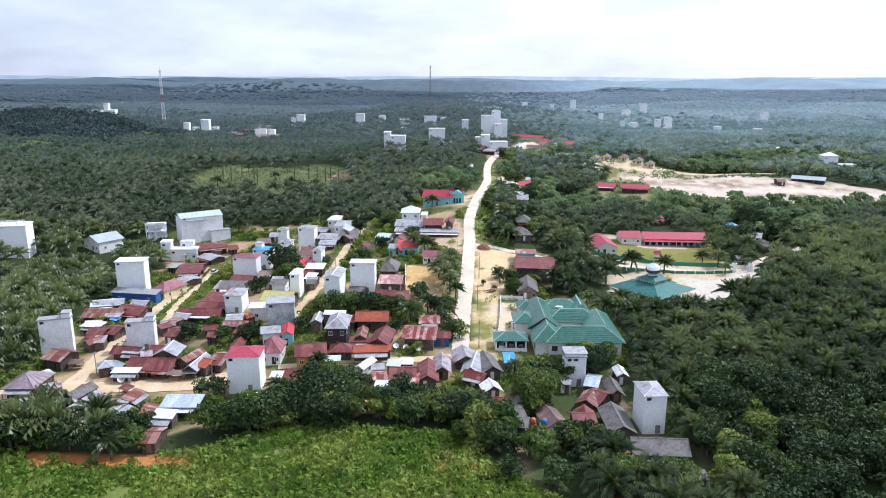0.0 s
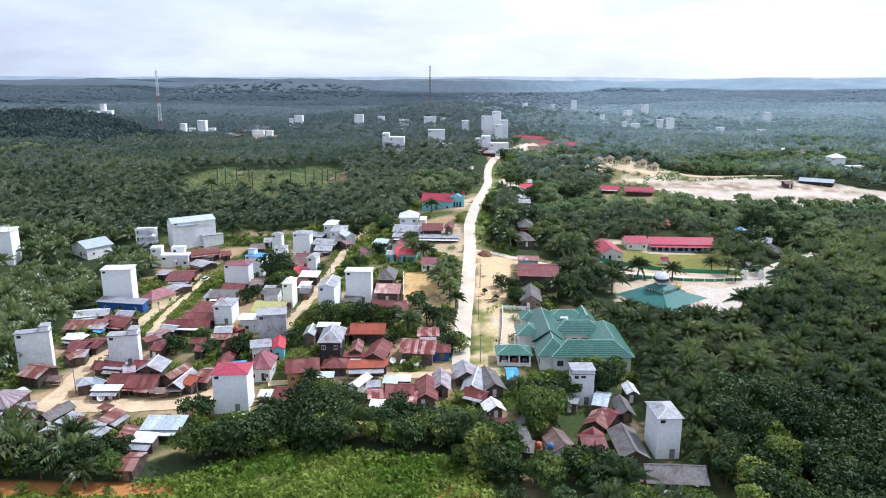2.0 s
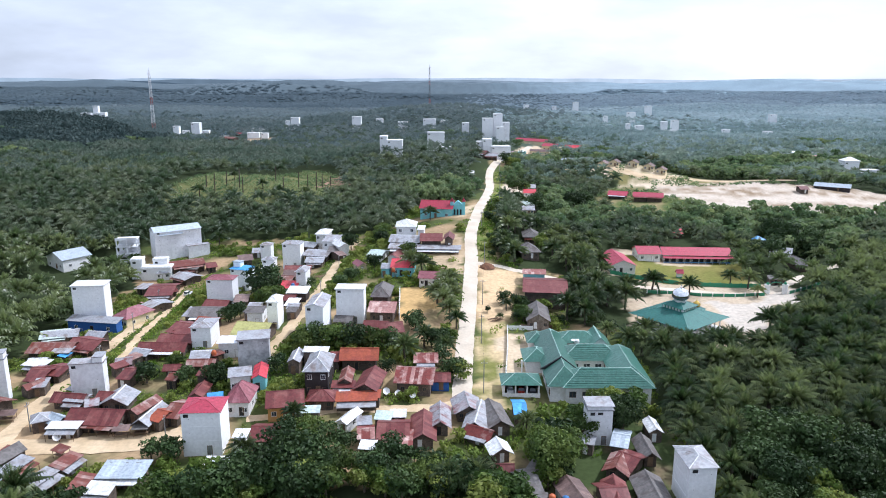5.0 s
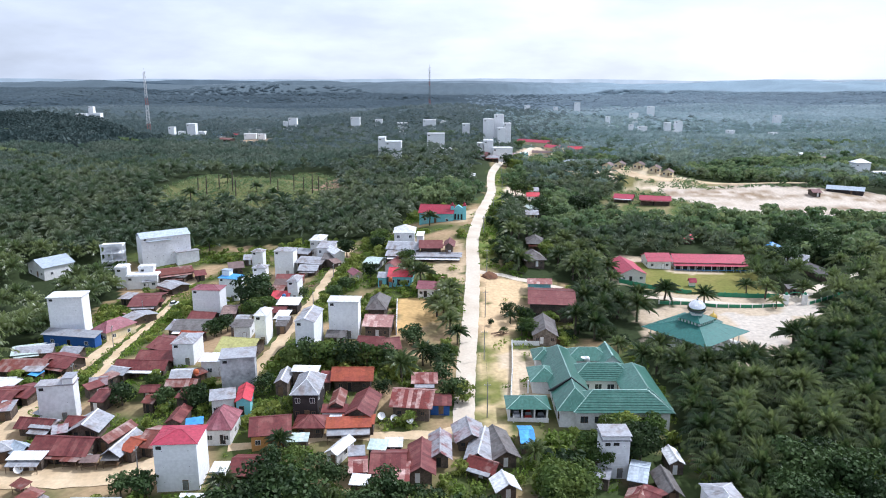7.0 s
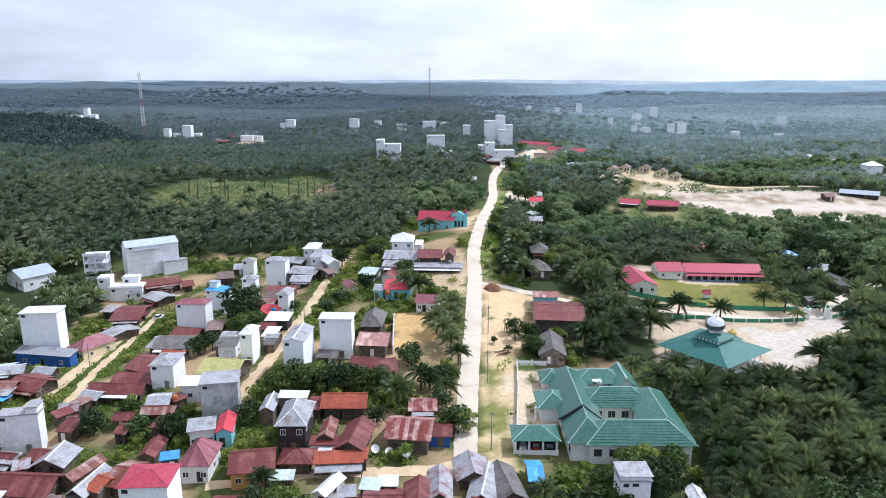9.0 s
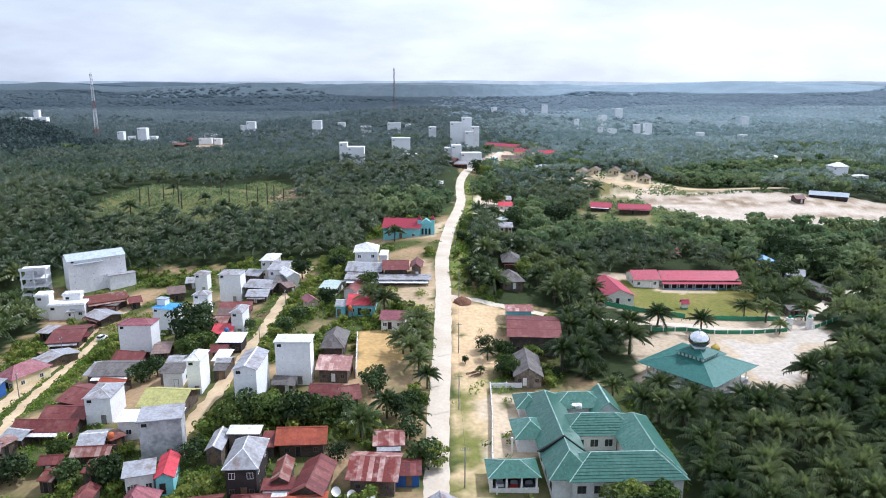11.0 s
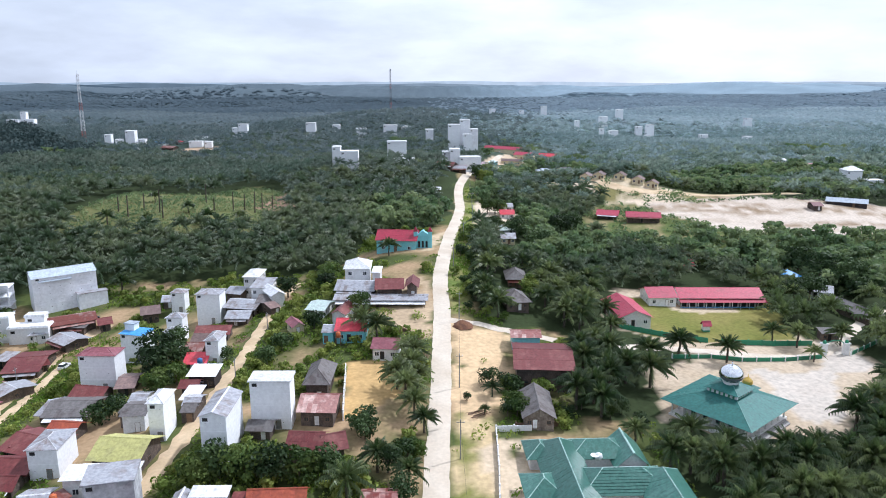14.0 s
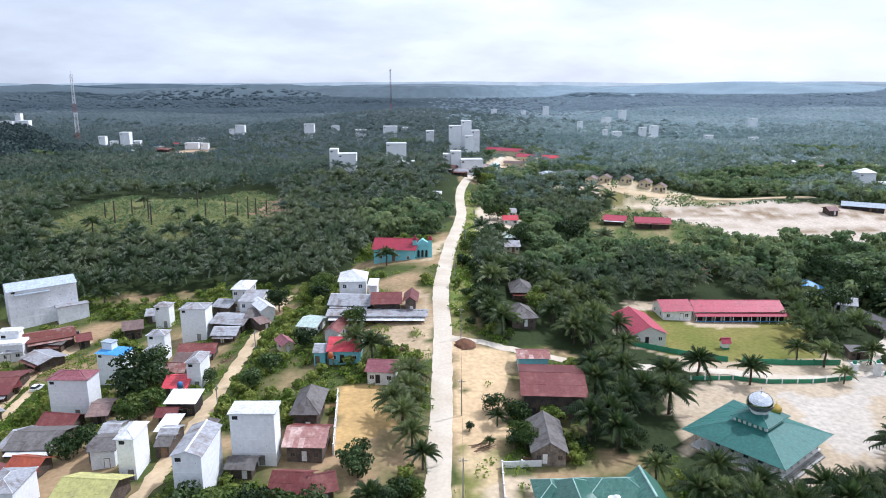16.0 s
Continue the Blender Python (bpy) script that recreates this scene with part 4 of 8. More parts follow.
house(-84.1, 170.1, 1, 7.1, 3.0, 2.6, 0.3, "s", "white", "wood")
house(-70.4, 179.2, -18, 3.7, 8.6, 2.6, 0.835327, "g1", "rust", "wood")
house(-67.1, 175.0, -8, 4.4, 9.6, 2.6, 0.946007, "g1", "grey", "wood")
house(-61.4, 177.4, -9, 4.3, 9.5, 2.6, 1.2, "g0", "rust", "wood")
house(-104.5, 161.5, 1, 8.2, 10.1, 3.2, 2.2, "h", "mauve", "wood")
house(-96.1, 157.1, -25, 9.2, 3.6, 2.6, 0.9, "g0", "maroon", "wood")
house(-62.9, 152.3, 1, 9.1, 5.7, 2.6, 0.7, "s", "bluegrey", "wood")
house(-64.6, 145.9, -5, 5.3, 3.4, 2.6, 0.7, "s", "white", "wood")
house(-63.3, 136.9, 1, 3.5, 7.4, 2.6, 0.8, "g0", "rust", "wood")
house(-39.6, 200.4, 1, 3.4, 8.0, 3.4, 0.771799, "g1", "grey", "wood")
house(-34.8, 202.4, -2, 6.7, 3.0, 4, 0.4, "s", "white", "wood")
house(-31.9, 191.3, 1, 6.5, 11.1, 6, 2.4, "h", "grey", "dark")
house(-23.3, 201.8, 1, 10.2, 6.7, 3.4, 1.6, "g0", "orange", "wood")
house(-25.2, 190.6, 1, 3.4, 8.1, 3.2, 0.782847, "g1", "rust", "wood")
house(-19.2, 188.4, -7, 6.1, 11.5, 3.4, 1.23707, "g1", "maroon", "wood")
house(-21.5, 180.9, 5, 9.7, 3.3, 2.6, 1, "s", "orange", "wood")
house(-8.2, 191.9, -6, 9.7, 10.4, 3.4, 1.8, "g0", "redstripe", "wood")
house(-6.1, 202.0, 1, 6.4, 6.9, 3.2, 1, "g0", "redstripe", "wood")
house(-2.3, 192.8, 1, 5.4, 6.5, 2.6, 0.8, "g0", "maroon", "blue")
house(-37.7, 179.5, 11, 8.7, 9.2, 3.4, 1.8, "g0", "maroon", "orange")
house(-29.7, 181.8, 1, 7.0, 6.2, 2.6, 1.6, "h", "maroon", "wood")
house(-22.1, 172.9, -24, 2.7, 7.1, 2.6, 0.659805, "g1", "white", "white")
house(-18.5, 170.6, 8, 3.4, 3.0, 2.6, 0.6, "s", "grey", "wood")
house(-14.5, 173.0, -6, 3.9, 3.5, 2.6, 0.5, "s", "mint", "wood")
house(-11.4, 174.0, 1, 3.8, 3.0, 2.6, 0.5, "s", "white", "wood")
house(-17.7, 166.5, 7, 3.8, 6.1, 2.6, 0.8, "g0", "redstripe", "wood")
house(-11.9, 168.1, 1, 7.1, 9.3, 2.6, 1.4, "g0", "maroon", "wood")
house(-16.6, 160.7, -6, 3.6, 3.0, 2.8, 0.5, "s", "white", "wood")
house(-5.6, 169.2, 1, 5.9, 11.8, 2.6, 1.20212, "g1", "maroon", "wood")
house(-2.0, 174.0, 1, 4.9, 10.3, 2.6, 1.0294, "g1", "greymaroon", "wood")
house(4.0, 179.5, 7, 6.8, 8.3, 2.6, 1.36042, "g1", "greymaroon", "wood")
house(6.4, 174.4, -10, 5.7, 11.5, 2.6, 1.17316, "g1", "grey", "wood")
house(10.1, 175.1, 11, 6.1, 11.6, 2.6, 1.24174, "g1", "darkgrey", "wood")
house(16.0, 179.1, 1, 3.2, 7.7, 2.6, 1, "g0", "blue", "wood")
house(6.6, 167.6, -29, 6.5, 4.2, 2.6, 1, "g0", "redstripe", "wood")
house(10.3, 161.6, 12, 5.0, 5.1, 2.6, 1.04166, "g1", "white", "wood")
house(10.4, 154.0, 1, 4.7, 3.0, 2.6, 0.8, "g0", "maroon", "wood")
house(37.9, 146.7, 1, 6.2, 12.3, 2.6, 1.24892, "g1", "darkgrey", "wood")
house(40.9, 163.4, 1, 4.1, 8.6, 2.6, 0.90294, "g1", "darkgrey", "wood")
house(44.1, 135.2, -3, 12.0, 7.3, 2.6, 1.6, "g0", "darkgrey", "wood")
house(42.7, 126.6, -3, 6.0, 3.0, 2.6, 0.5, "s", "grey", "wood")
house(47.8, 123.5, 1, 4.9, 3.0, 2.6, 0.5, "s", "darkgrey", "wood")
house(23.2, 146.5, 14, 5.6, 8.2, 2.6, 1.15462, "g1", "brown", "white")
house(30.1, 146.1, 6, 5.4, 8.9, 2.6, 1.4, "g0", "maroon", "wood")
house(36.2, 158.3, -39, 4.8, 8.0, 2.6, 1, "g0", "maroon", "wood")
house(14.7, 149.5, 12, 4.3, 9.5, 2.6, 1, "g0", "darkgrey", "wood")
house(-18.1, 317.4, 1, 8.9, 11.0, 6.6, 2.2, "h", "white", "white")
house(-11.7, 312.9, -3, 3.0, 6.7, 5, 0.4, "s", "white", "white")
house(-17.6, 306.2, -7, 12.6, 11.0, 3.6, 1.6, "g0", "grey", "wood")
house(-7.4, 303.0, 1, 9.0, 11.0, 3.6, 1.6, "g0", "maroon", "wood")
house(-0.4, 301.6, -3, 4.4, 9.7, 4, 0.953729, "g1", "maroon", "wood")
house(-9.8, 295.5, -3, 28.3, 4.5, 2.8, 0.7, "s", "grey", "wood")
house(-27.9, 297.2, -15, 6.3, 10.3, 2.6, 0.9, "g0", "mint", "white")
house(-33.7, 285.3, 28, 4.1, 6.9, 2.6, 0.894815, "g1", "pink", "cream")
house(-20.4, 289.0, -13, 4.7, 10.0, 3.2, 0.99532, "g1", "maroon", "white")
house(-16.6, 276.0, -3, 8.7, 9.9, 3.4, 1.8, "g0", "red", "cyan")
house(-22.8, 275.5, -3, 3.5, 7.0, 3.2, 1, "g0", "grey", "cyan")
house(-6.9, 263.7, -8, 7.2, 8.1, 3.2, 1.3, "g0", "pink", "white")
house(-21.5, 245.5, -2, 6.3, 12.4, 4, 2.6, "h", "darkgrey", "wood")
house(-20.0, 233.5, -5, 8.4, 9.6, 3.6, 1.6, "g0", "redstripe", "wood")
house(-20.7, 219.2, -6, 7.3, 8.1, 3.4, 1.6, "g0", "maroon", "wood")
house(-15.7, 218.8, 18, 4.9, 5.8, 3.4, 1.6, "g0", "maroon", "wood")
house(-55.4, 219.4, -8, 10.5, 10.7, 3.6, 1.8, "g0", "yellow", "wood")
house(-50.1, 253.4, -2, 7.1, 6.5, 3.4, 0.6, "s", "white", "dark")
house(-57.9, 290.2, 2, 10.3, 7.8, 3.2, 1.2, "g0", "maroon", "wood")
house(-58.8, 282.9, -3, 5.8, 8.7, 3.4, 1.2, "g0", "brown", "wood")
house(-60.1, 279.0, -3, 6.0, 7.5, 2.6, 1, "g0", "rust", "wood")
house(-55.7, 267.7, -2, 6.2, 8.7, 2.6, 1.2, "g0", "red", "wood")
house(-53.7, 312.1, -13, 11.1, 11.0, 3.4, 1.2, "g0", "grey", "wood")
house(-53.8, 304.0, -3, 7.7, 8.8, 2.6, 1, "g0", "grey", "wood")
house(-55.7, 334.3, -3, 6.0, 11.0, 7, 1, "h", "white", "white")
house(-50.1, 322.6, -3, 7.0, 11.0, 6, 0.6, "s", "grey", "white")
house(-45.6, 315.1, 30, 5.2, 10.8, 5, 1.08014, "g1", "white", "white")
house(-60.3, 329.9, -18, 6.8, 9.5, 3.2, 1, "g0", "grey", "wood")
house(-59.0, 235.0, 2, 5.6, 7.5, 4, 0.8, "g0", "darkgrey", "white")
house(33.6, 317.9, -3, 7.2, 11.0, 2.6, 2.4, "h", "darkgrey", "wood")
house(30.4, 297.5, 7, 8.4, 11.0, 2.6, 2.6, "h", "darkgrey", "wood")
house(29.7, 270.9, -3, 8.3, 6.7, 4, 0.8, "g0", "redstripe", "cyan")
house(31.7, 256.4, -6, 14.7, 18.0, 5, 1.6, "g0", "maroon", "wood")
house(27.0, 236.8, -4, 7.4, 14.0, 2.8, 1.9, "g1", "darkgrey", "plank")
house(103.2, 320.5, -3, 28.7, 11.0, 3.2, 2, "g0", "school", "school")
house(82.9, 320.3, 1, 10.1, 11.0, 3.2, 2, "g0", "school", "white")
house(66.2, 301.5, 2, 10.7, 19.1, 3.2, 2.02335, "g1", "school", "school")
house(100.3, 448.1, -23, 11.4, 9.0, 2.6, 1.6, "g0", "school", "wood")
house(114.7, 436.3, -14, 17.2, 9.0, 3.2, 1.6, "g0", "school", "wood")
house(45.8, 433.7, -3, 7.4, 9.0, 2.6, 1.4, "g0", "red", "white")
house(41.3, 395.1, -3, 8.1, 9.0, 2.6, 1.4, "g0", "mint", "white")
house(39.1, 378.8, -3, 6.4, 10.1, 2.6, 1.2, "g0", "grey", "cream")
house(48.4, 456.1, -3, 7.0, 9.0, 2.6, 1.2, "g0", "grey", "white")
house(-5.7, 354.6, -9, 15.9, 11.0, 4.6, 2.8, "g0", "church", "cyan")
house(21.1, 550.5, -29, 13.8, 9.0, 3.5, 1.6, "g0", "maroon", "wood")
house(29.6, 548.6, -3, 10.5, 9.0, 3.2, 1.2, "g0", "greymaroon", "wood")
house(24.6, 617.3, -3, 10.9, 9.0, 3.5, 1.2, "g0", "darkgrey", "wood")
house(47.8, 616.0, 50, 17.8, 9.0, 3.2, 1.2, "g0", "greymaroon", "wood")
# this shed's near-black wall colour is the shade under its roof
house(233.6, 460.3, -33, 20.2, 9.0, 2.3, 1.6, "g0", "bluegrey", "dark")
house(210.2, 450.1, -3, 5.6, 9.0, 2.6, 1.2, "g0", "maroon", "wood")
house(13.0, 483.3, -3, 5.1, 9.0, 2.6, 0.8, "g0", "white", "wood")
house(108.2, 361.5, -3, 5.0, 8.3, 2.6, 1.2, "g0", "red", "wood")
house(138.5, 341.5, 17, 8.6, 8.6, 3.2, 2.4, "h", "blue", "white")
house(142.0, 326.0, -28, 9.5, 8.0, 2.8, 1.4, "g0", "grey", "white")
house(142.0, 303.0, 8, 7.0, 20.0, 2.8, 1.4, "g1", "darkgrey", "wood")
house(121.5, 284.5, -6, 5.6, 4.0, 2.4, 0.6, "s", "darkgrey", "wood")
house(307.8, 677.9, -3, 11.2, 9.0, 2.6, 1, "g0", "white", "white")
house(338.4, 698.5, -3, 16.4, 9.0, 2.6, 1.2, "g0", "grey", "white")
house(310.9, 641.1, 10, 17.4, 9.0, 2.6, 1, "g0", "pink", "white")
house(360.2, 791.7, -3, 6.5, 9.0, 3.5, 1, "h", "white", "white")
house(376.1, 751.7, -3, 10.2, 9.0, 2.6, 1, "g0", "mauve", "white")
house(362.7, 649.3, -3, 6.1, 9.0, 2.6, 1, "g0", "white", "white")
house(387.7, 937.8, -3, 18.1, 9.0, 2.6, 1, "g0", "brown", "white")
house(-239.9, 804.7, -28, 17.0, 9.0, 2.6, 1, "g0", "rust", "wood")
house(-243.4, 846.0, 3, 7.8, 9.0, 2.6, 1, "g0", "red", "wood")
house(-230.3, 878.2, 3, 13.5, 9.0, 2.6, 1, "g0", "grey", "white")
house(-222.4, 861.1, 78, 21.0, 9.0, 2.6, 1, "g0", "white", "white")
house(-261.6, 842.2, -31, 17.0, 9.0, 2.6, 1, "g0", "blue", "white")
house(-311.7, 883.9, 3, 9.4, 9.0, 2.6, 1, "g1", "white", "white")
house(-54.7, 851.3, 3, 7.9, 9.0, 2.6, 1, "g0", "white", "white")
house(-26.8, 907.0, 3, 9.0, 9.0, 3.5, 1, "h", "grey", "white")
house(-8.4, 898.4, 3, 10.4, 9.0, 3.5, 1, "h", "white", "white")
swiftlet_house(45.6, 148.4, 3, 5.0, 7.6, 9.2, "p")
house(-89.6, 157.3, 73, 7.8, 3.9, 2.6, 1.2, "g0", "darkgrey", "wood")
house(-85.4, 151.9, 78, 10.4, 3.0, 2.6, 0.5, "s", "grey", "wood")
house(-77.8, 149.1, 77, 7.2, 3.0, 2.6, 0.5, "s", "grey", "wood")
house(-75.9, 155.5, 77, 6.0, 3.0, 2.6, 0.6, "s", "rust", "wood")
house(-69.0, 147.0, 93, 8.1, 3.0, 2.6, 0.7, "s", "rust", "wood")
house(-94.0, 152.9, 90, 8.8, 3.0, 2.6, 0.6, "s", "maroon", "wood")
house(-97.4, 159.2, 32, 4.1, 4.0, 2.6, 0.6, "s", "greymaroon", "wood")
house(-103.4, 167.1, 60, 3.1, 3.0, 2.6, 0.5, "s", "mint", "wood")
house(-105.4, 178.4, -18, 6.9, 8.0, 3.4, 1.2, "g0", "rust", "wood")
house(-109.7, 204.4, -10, 6.7, 4.3, 2.6, 0.4, "s", "white", "wood")
house(-104.4, 197.8, -4, 4.8, 10.0, 2.6, 1, "g0", "maroon", "wood")
house(-101.3, 200.4, -12, 5.7, 8.2, 2.6, 0.8, "g0", "maroon", "wood")
house(-101.3, 191.3, 13, 3.4, 5.0, 2.6, 0.5, "s", "greymaroon", "wood")
house(-118.8, 229.7, 20, 8.0, 8.5, 2.6, 0.9, "g0", "mint", "wood")
house(-105.7, 221.0, -21, 6.7, 9.5, 2.6, 1, "g0", "maroon", "wood")
house(-42.6, 161.3, 1, 2.9, 3.3, 5.2, 0.3, "s", "white", "white")
house(-38.5, 165.3, 1, 6.2, 8.1, 3.4, 1.2, "g0", "maroon", "wood")
house(-44.9, 154.3, 1, 6.2, 3.0, 3.2, 0.4, "s", "white", "wood")
house(-44.2, 151.4, 1, 6.4, 3.0, 2.6, 0.5, "s", "maroon", "wood")
house(-86.8, 205.2, 18, 4.4, 5.3, 2.6, 0.8, "g0", "greymaroon", "wood")
house(-25.4, 186.8, 1, 5.8, 3.0, 2.6, 0.6, "s", "maroon", "wood")
house(-87.3, 173.4, -31, 4.6, 4.4, 2.6, 0.9, "g0", "bluegrey", "wood")
house(-81.1, 184.8, -7, 5.4, 5.1, 2.6, 0.8, "g0", "maroon", "wood")
house(33.9, 156.9, -26, 5.4, 7.8, 2.6, 1, "g1", "rust", "wood")
house(30.8, 146.2, -6, 4.9, 10.3, 2.6, 1.02969, "g1", "maroon", "wood")
house(28.8, 165.2, -20, 3.9, 3.2, 2.6, 0.6, "s", "grey", "wood")
house(36.5, 166.6, -20, 3.8, 8.2, 2.6, 0.8, "g0", "bluegrey", "wood")
house(44.7, 172.3, 1, 3.3, 6.1, 2.6, 0.763031, "g1", "white", "wood")
house(16.7, 152.1, -30, 4.5, 6.9, 2.6, 0.8, "s", "darkgrey", "wood")
house(15.5, 143.2, -13, 4.4, 4.0, 2.6, 0.8, "s", "darkgrey", "wood")
house(35.1, 135.4, 1, 4.7, 6.6, 2.6, 1, "g0", "maroon", "wood")
house(-64.0, 174.6, -25, 3.6, 6.6, 2.6, 1, "g0", "orange", "wood")
house(-118.0, 309.2, 20, 5.7, 11.0, 2.6, 1.2, "h", "grey", "white")
house(-106.7, 284.8, 41, 5.1, 9.0, 2.6, 1.2, "g0", "maroon", "wood")
house(-77.5, 254.6, -11, 8.8, 6.7, 2.6, 1.2, "g0", "maroon", "wood")
house(-77.5, 245.4, 0, 10.6, 10.7, 2.6, 1.3, "g0", "darkgrey", "wood")
house(-73.5, 233.5, -11, 7.0, 6.9, 2.6, 1.2, "g0", "orange", "wood")
house(-48.3, 238.9, -2, 3.9, 5.9, 2.6, 0.8, "g0", "grey", "wood")
house(-48.0, 235.6, -2, 3.3, 5.7, 2.6, 0.7, "g0", "darkgrey", "wood")
house(-30.9, 226.2, -6, 5.7, 5.3, 2.6, 0.8, "g0", "darkgrey", "wood")
house(-52.1, 249.0, -2, 4.8, 5.4, 2.6, 0.8, "g0", "maroon", "wood")
house(-60.5, 236.7, -18, 4.0, 6.0, 3.4, 0.8, "g0", "darkgrey", "wood")
house(-47.6, 314.4, -3, 5.0, 10.6, 3.4, 1, "g0", "darkgrey", "wood")
house(-45.7, 308.4, 41, 3.7, 8.4, 2.6, 0.8, "g0", "brown", "wood")
house(-86.9, 319.1, 21, 6.3, 10.0, 3.4, 1.2, "g0", "brown", "wood")
house(-84.2, 330.5, 10, 5.1, 8.0, 2.6, 1, "g0", "grey", "wood")
house(-100.2, 314.6, 29, 4.6, 7.7, 2.6, 1, "g0", "maroon", "wood")
house(-108.0, 312.2, -3, 8.4, 6.1, 2.6, 0.6, "s", "darkgrey", "wood")
house(82.0, 733.2, -40, 39.5, 9.0, 4, 2, "g0", "school", "cream")
house(94.7, 693.8, -39, 17.7, 9.0, 4, 2, "g0", "school", "cream")
house(117.0, 706.2, -23, 15.9, 9.0, 4, 2, "g0", "red", "cream")
house(60.2, 624.5, -3, 7.4, 7.0, 5, 1, "h", "mint", "cyan")
house(78.4, 651.1, -17, 17.5, 7.0, 3.2, 1.4, "g0", "brown", "cream")
house(98.1, 619.7, 15, 11.7, 7.0, 3.2, 1.4, "h", "bluegrey", "white")
house(115.9, 627.8, -84, 23.7, 8.0, 3.4, 2, "g1", "darkgrey", "cream")
house(-56.3, 210.5, 3, 13.3, 5.3, 4, 0.3, "s", "white", "white")
house(-55.1, 209.3, 9, 4.8, 3.0, 4.9, 0.3, "s", "blue", "white")
house(-62.1, 205.9, 52, 3.4, 3.0, 2.6, 0.5, "s", "rust", "wood")
house(-81.9, 230.2, 8, 4.4, 9.5, 2.6, 0.8, "g1", "maroon", "wood")
house(-49.7, 242.5, -2, 4.1, 7.2, 2.6, 0.4, "s", "white", "wood")
house(-70.2, 258.2, 7, 4.9, 9.7, 2.6, 0.8, "g0", "brown", "wood")
house(-62.1, 244.7, -2, 4.1, 7.1, 2.6, 0.8, "g0", "grey", "white")
house(-52.4, 193.7, 25, 4.5, 3.5, 2.6, 0.6, "s", "darkgrey", "wood")
house(-19.7, 182.6, 1, 7.3, 4.0, 2.6, 0.4, "s", "orange", "wood")
house(-29.8, 201.2, 1, 2.2, 6.3, 2.6, 0.3, "s", "maroon", "wood")
house(-83.2, 180.5, 24, 3.2, 3.5, 2.6, 0.5, "s", "greymaroon", "wood")
house(-55.0, 182.5, 17, 3.7, 3.0, 2.6, 0.3, "s", "blue", "wood")
house(-86.5, 201.8, 53, 4.1, 3.0, 2.6, 0.6, "s", "maroon", "wood")
house(-85.2, 207.4, 69, 4.5, 3.0, 2.6, 0.4, "s", "rust", "wood")
house(-39.8, 152.4, 8, 3.8, 3.0, 2.6, 0.3, "s", "white", "wood")
house(-71.5, 199.5, 6, 4.6, 4.2, 2.6, 0.6, "g0", "maroon", "wood")
house(-64.6, 201.5, 4, 7.6, 4.6, 2.6, 0.7, "g0", "rust", "wood")
house(-31.8, 175.6, 3, 5.6, 3.0, 2.5, 0.4, "s", "mint", "wood")
house(-9.4, 163.5, 1, 3.8, 7.4, 2.6, 0.5, "s", "redstripe", "wood")


def plain_block(name, x, y, yaw, w, d, top, label, old=False, bands=True):
    """A rendered block whose roof lies at the height top above the datum; past y 900 narrowed and lowered to fit the
    camera's view.
    """
    z, slope = base_level(x, y, yaw, w, d)
    H = max(4.0, top - z)
    if y > 900:
        w, H = 0.78 * w, 0.82 * H
    h = thing(name, x, y, z, yaw, label, "building", "distant white blocks")
    HOUSES.append((x, y, yaw, w, d))
    mat = M_TOWER_OLD if old else M_TOWER
    X, Y = w / 2, d / 2
    part("wall", Shape().box(-X, X, -Y, Y, -slope - 1, H), mat, h)
    part("roof_slab", Shape().hexa([(-X - 0.3, -Y - 0.3, H), (X + 0.3, -Y - 0.3, H), (X + 0.3, Y + 0.3, H), (-X - 0.3, Y + 0.3, H)],
                                   [(-X, -Y, H + 0.6), (X, -Y, H + 0.6), (X, Y, H + 0.6), (-X, Y, H + 0.6)]), ROOF["white"], h)
    if bands:
        for k in range(1, max(2, round(H / 3.2))):
            zz = H * k / max(2, round(H / 3.2))
            part("floor_band", Shape().box(-X - 0.06, X + 0.06, -Y - 0.06, Y + 0.06, zz - 0.1, zz + 0.1), mat, h)
    part("entry_opening", Shape().box(-X + 0.8, -X + 2.0, -Y - 0.05, -Y + 0.05, H - 1.5, H - 0.7), M_DARK, h)
    return h


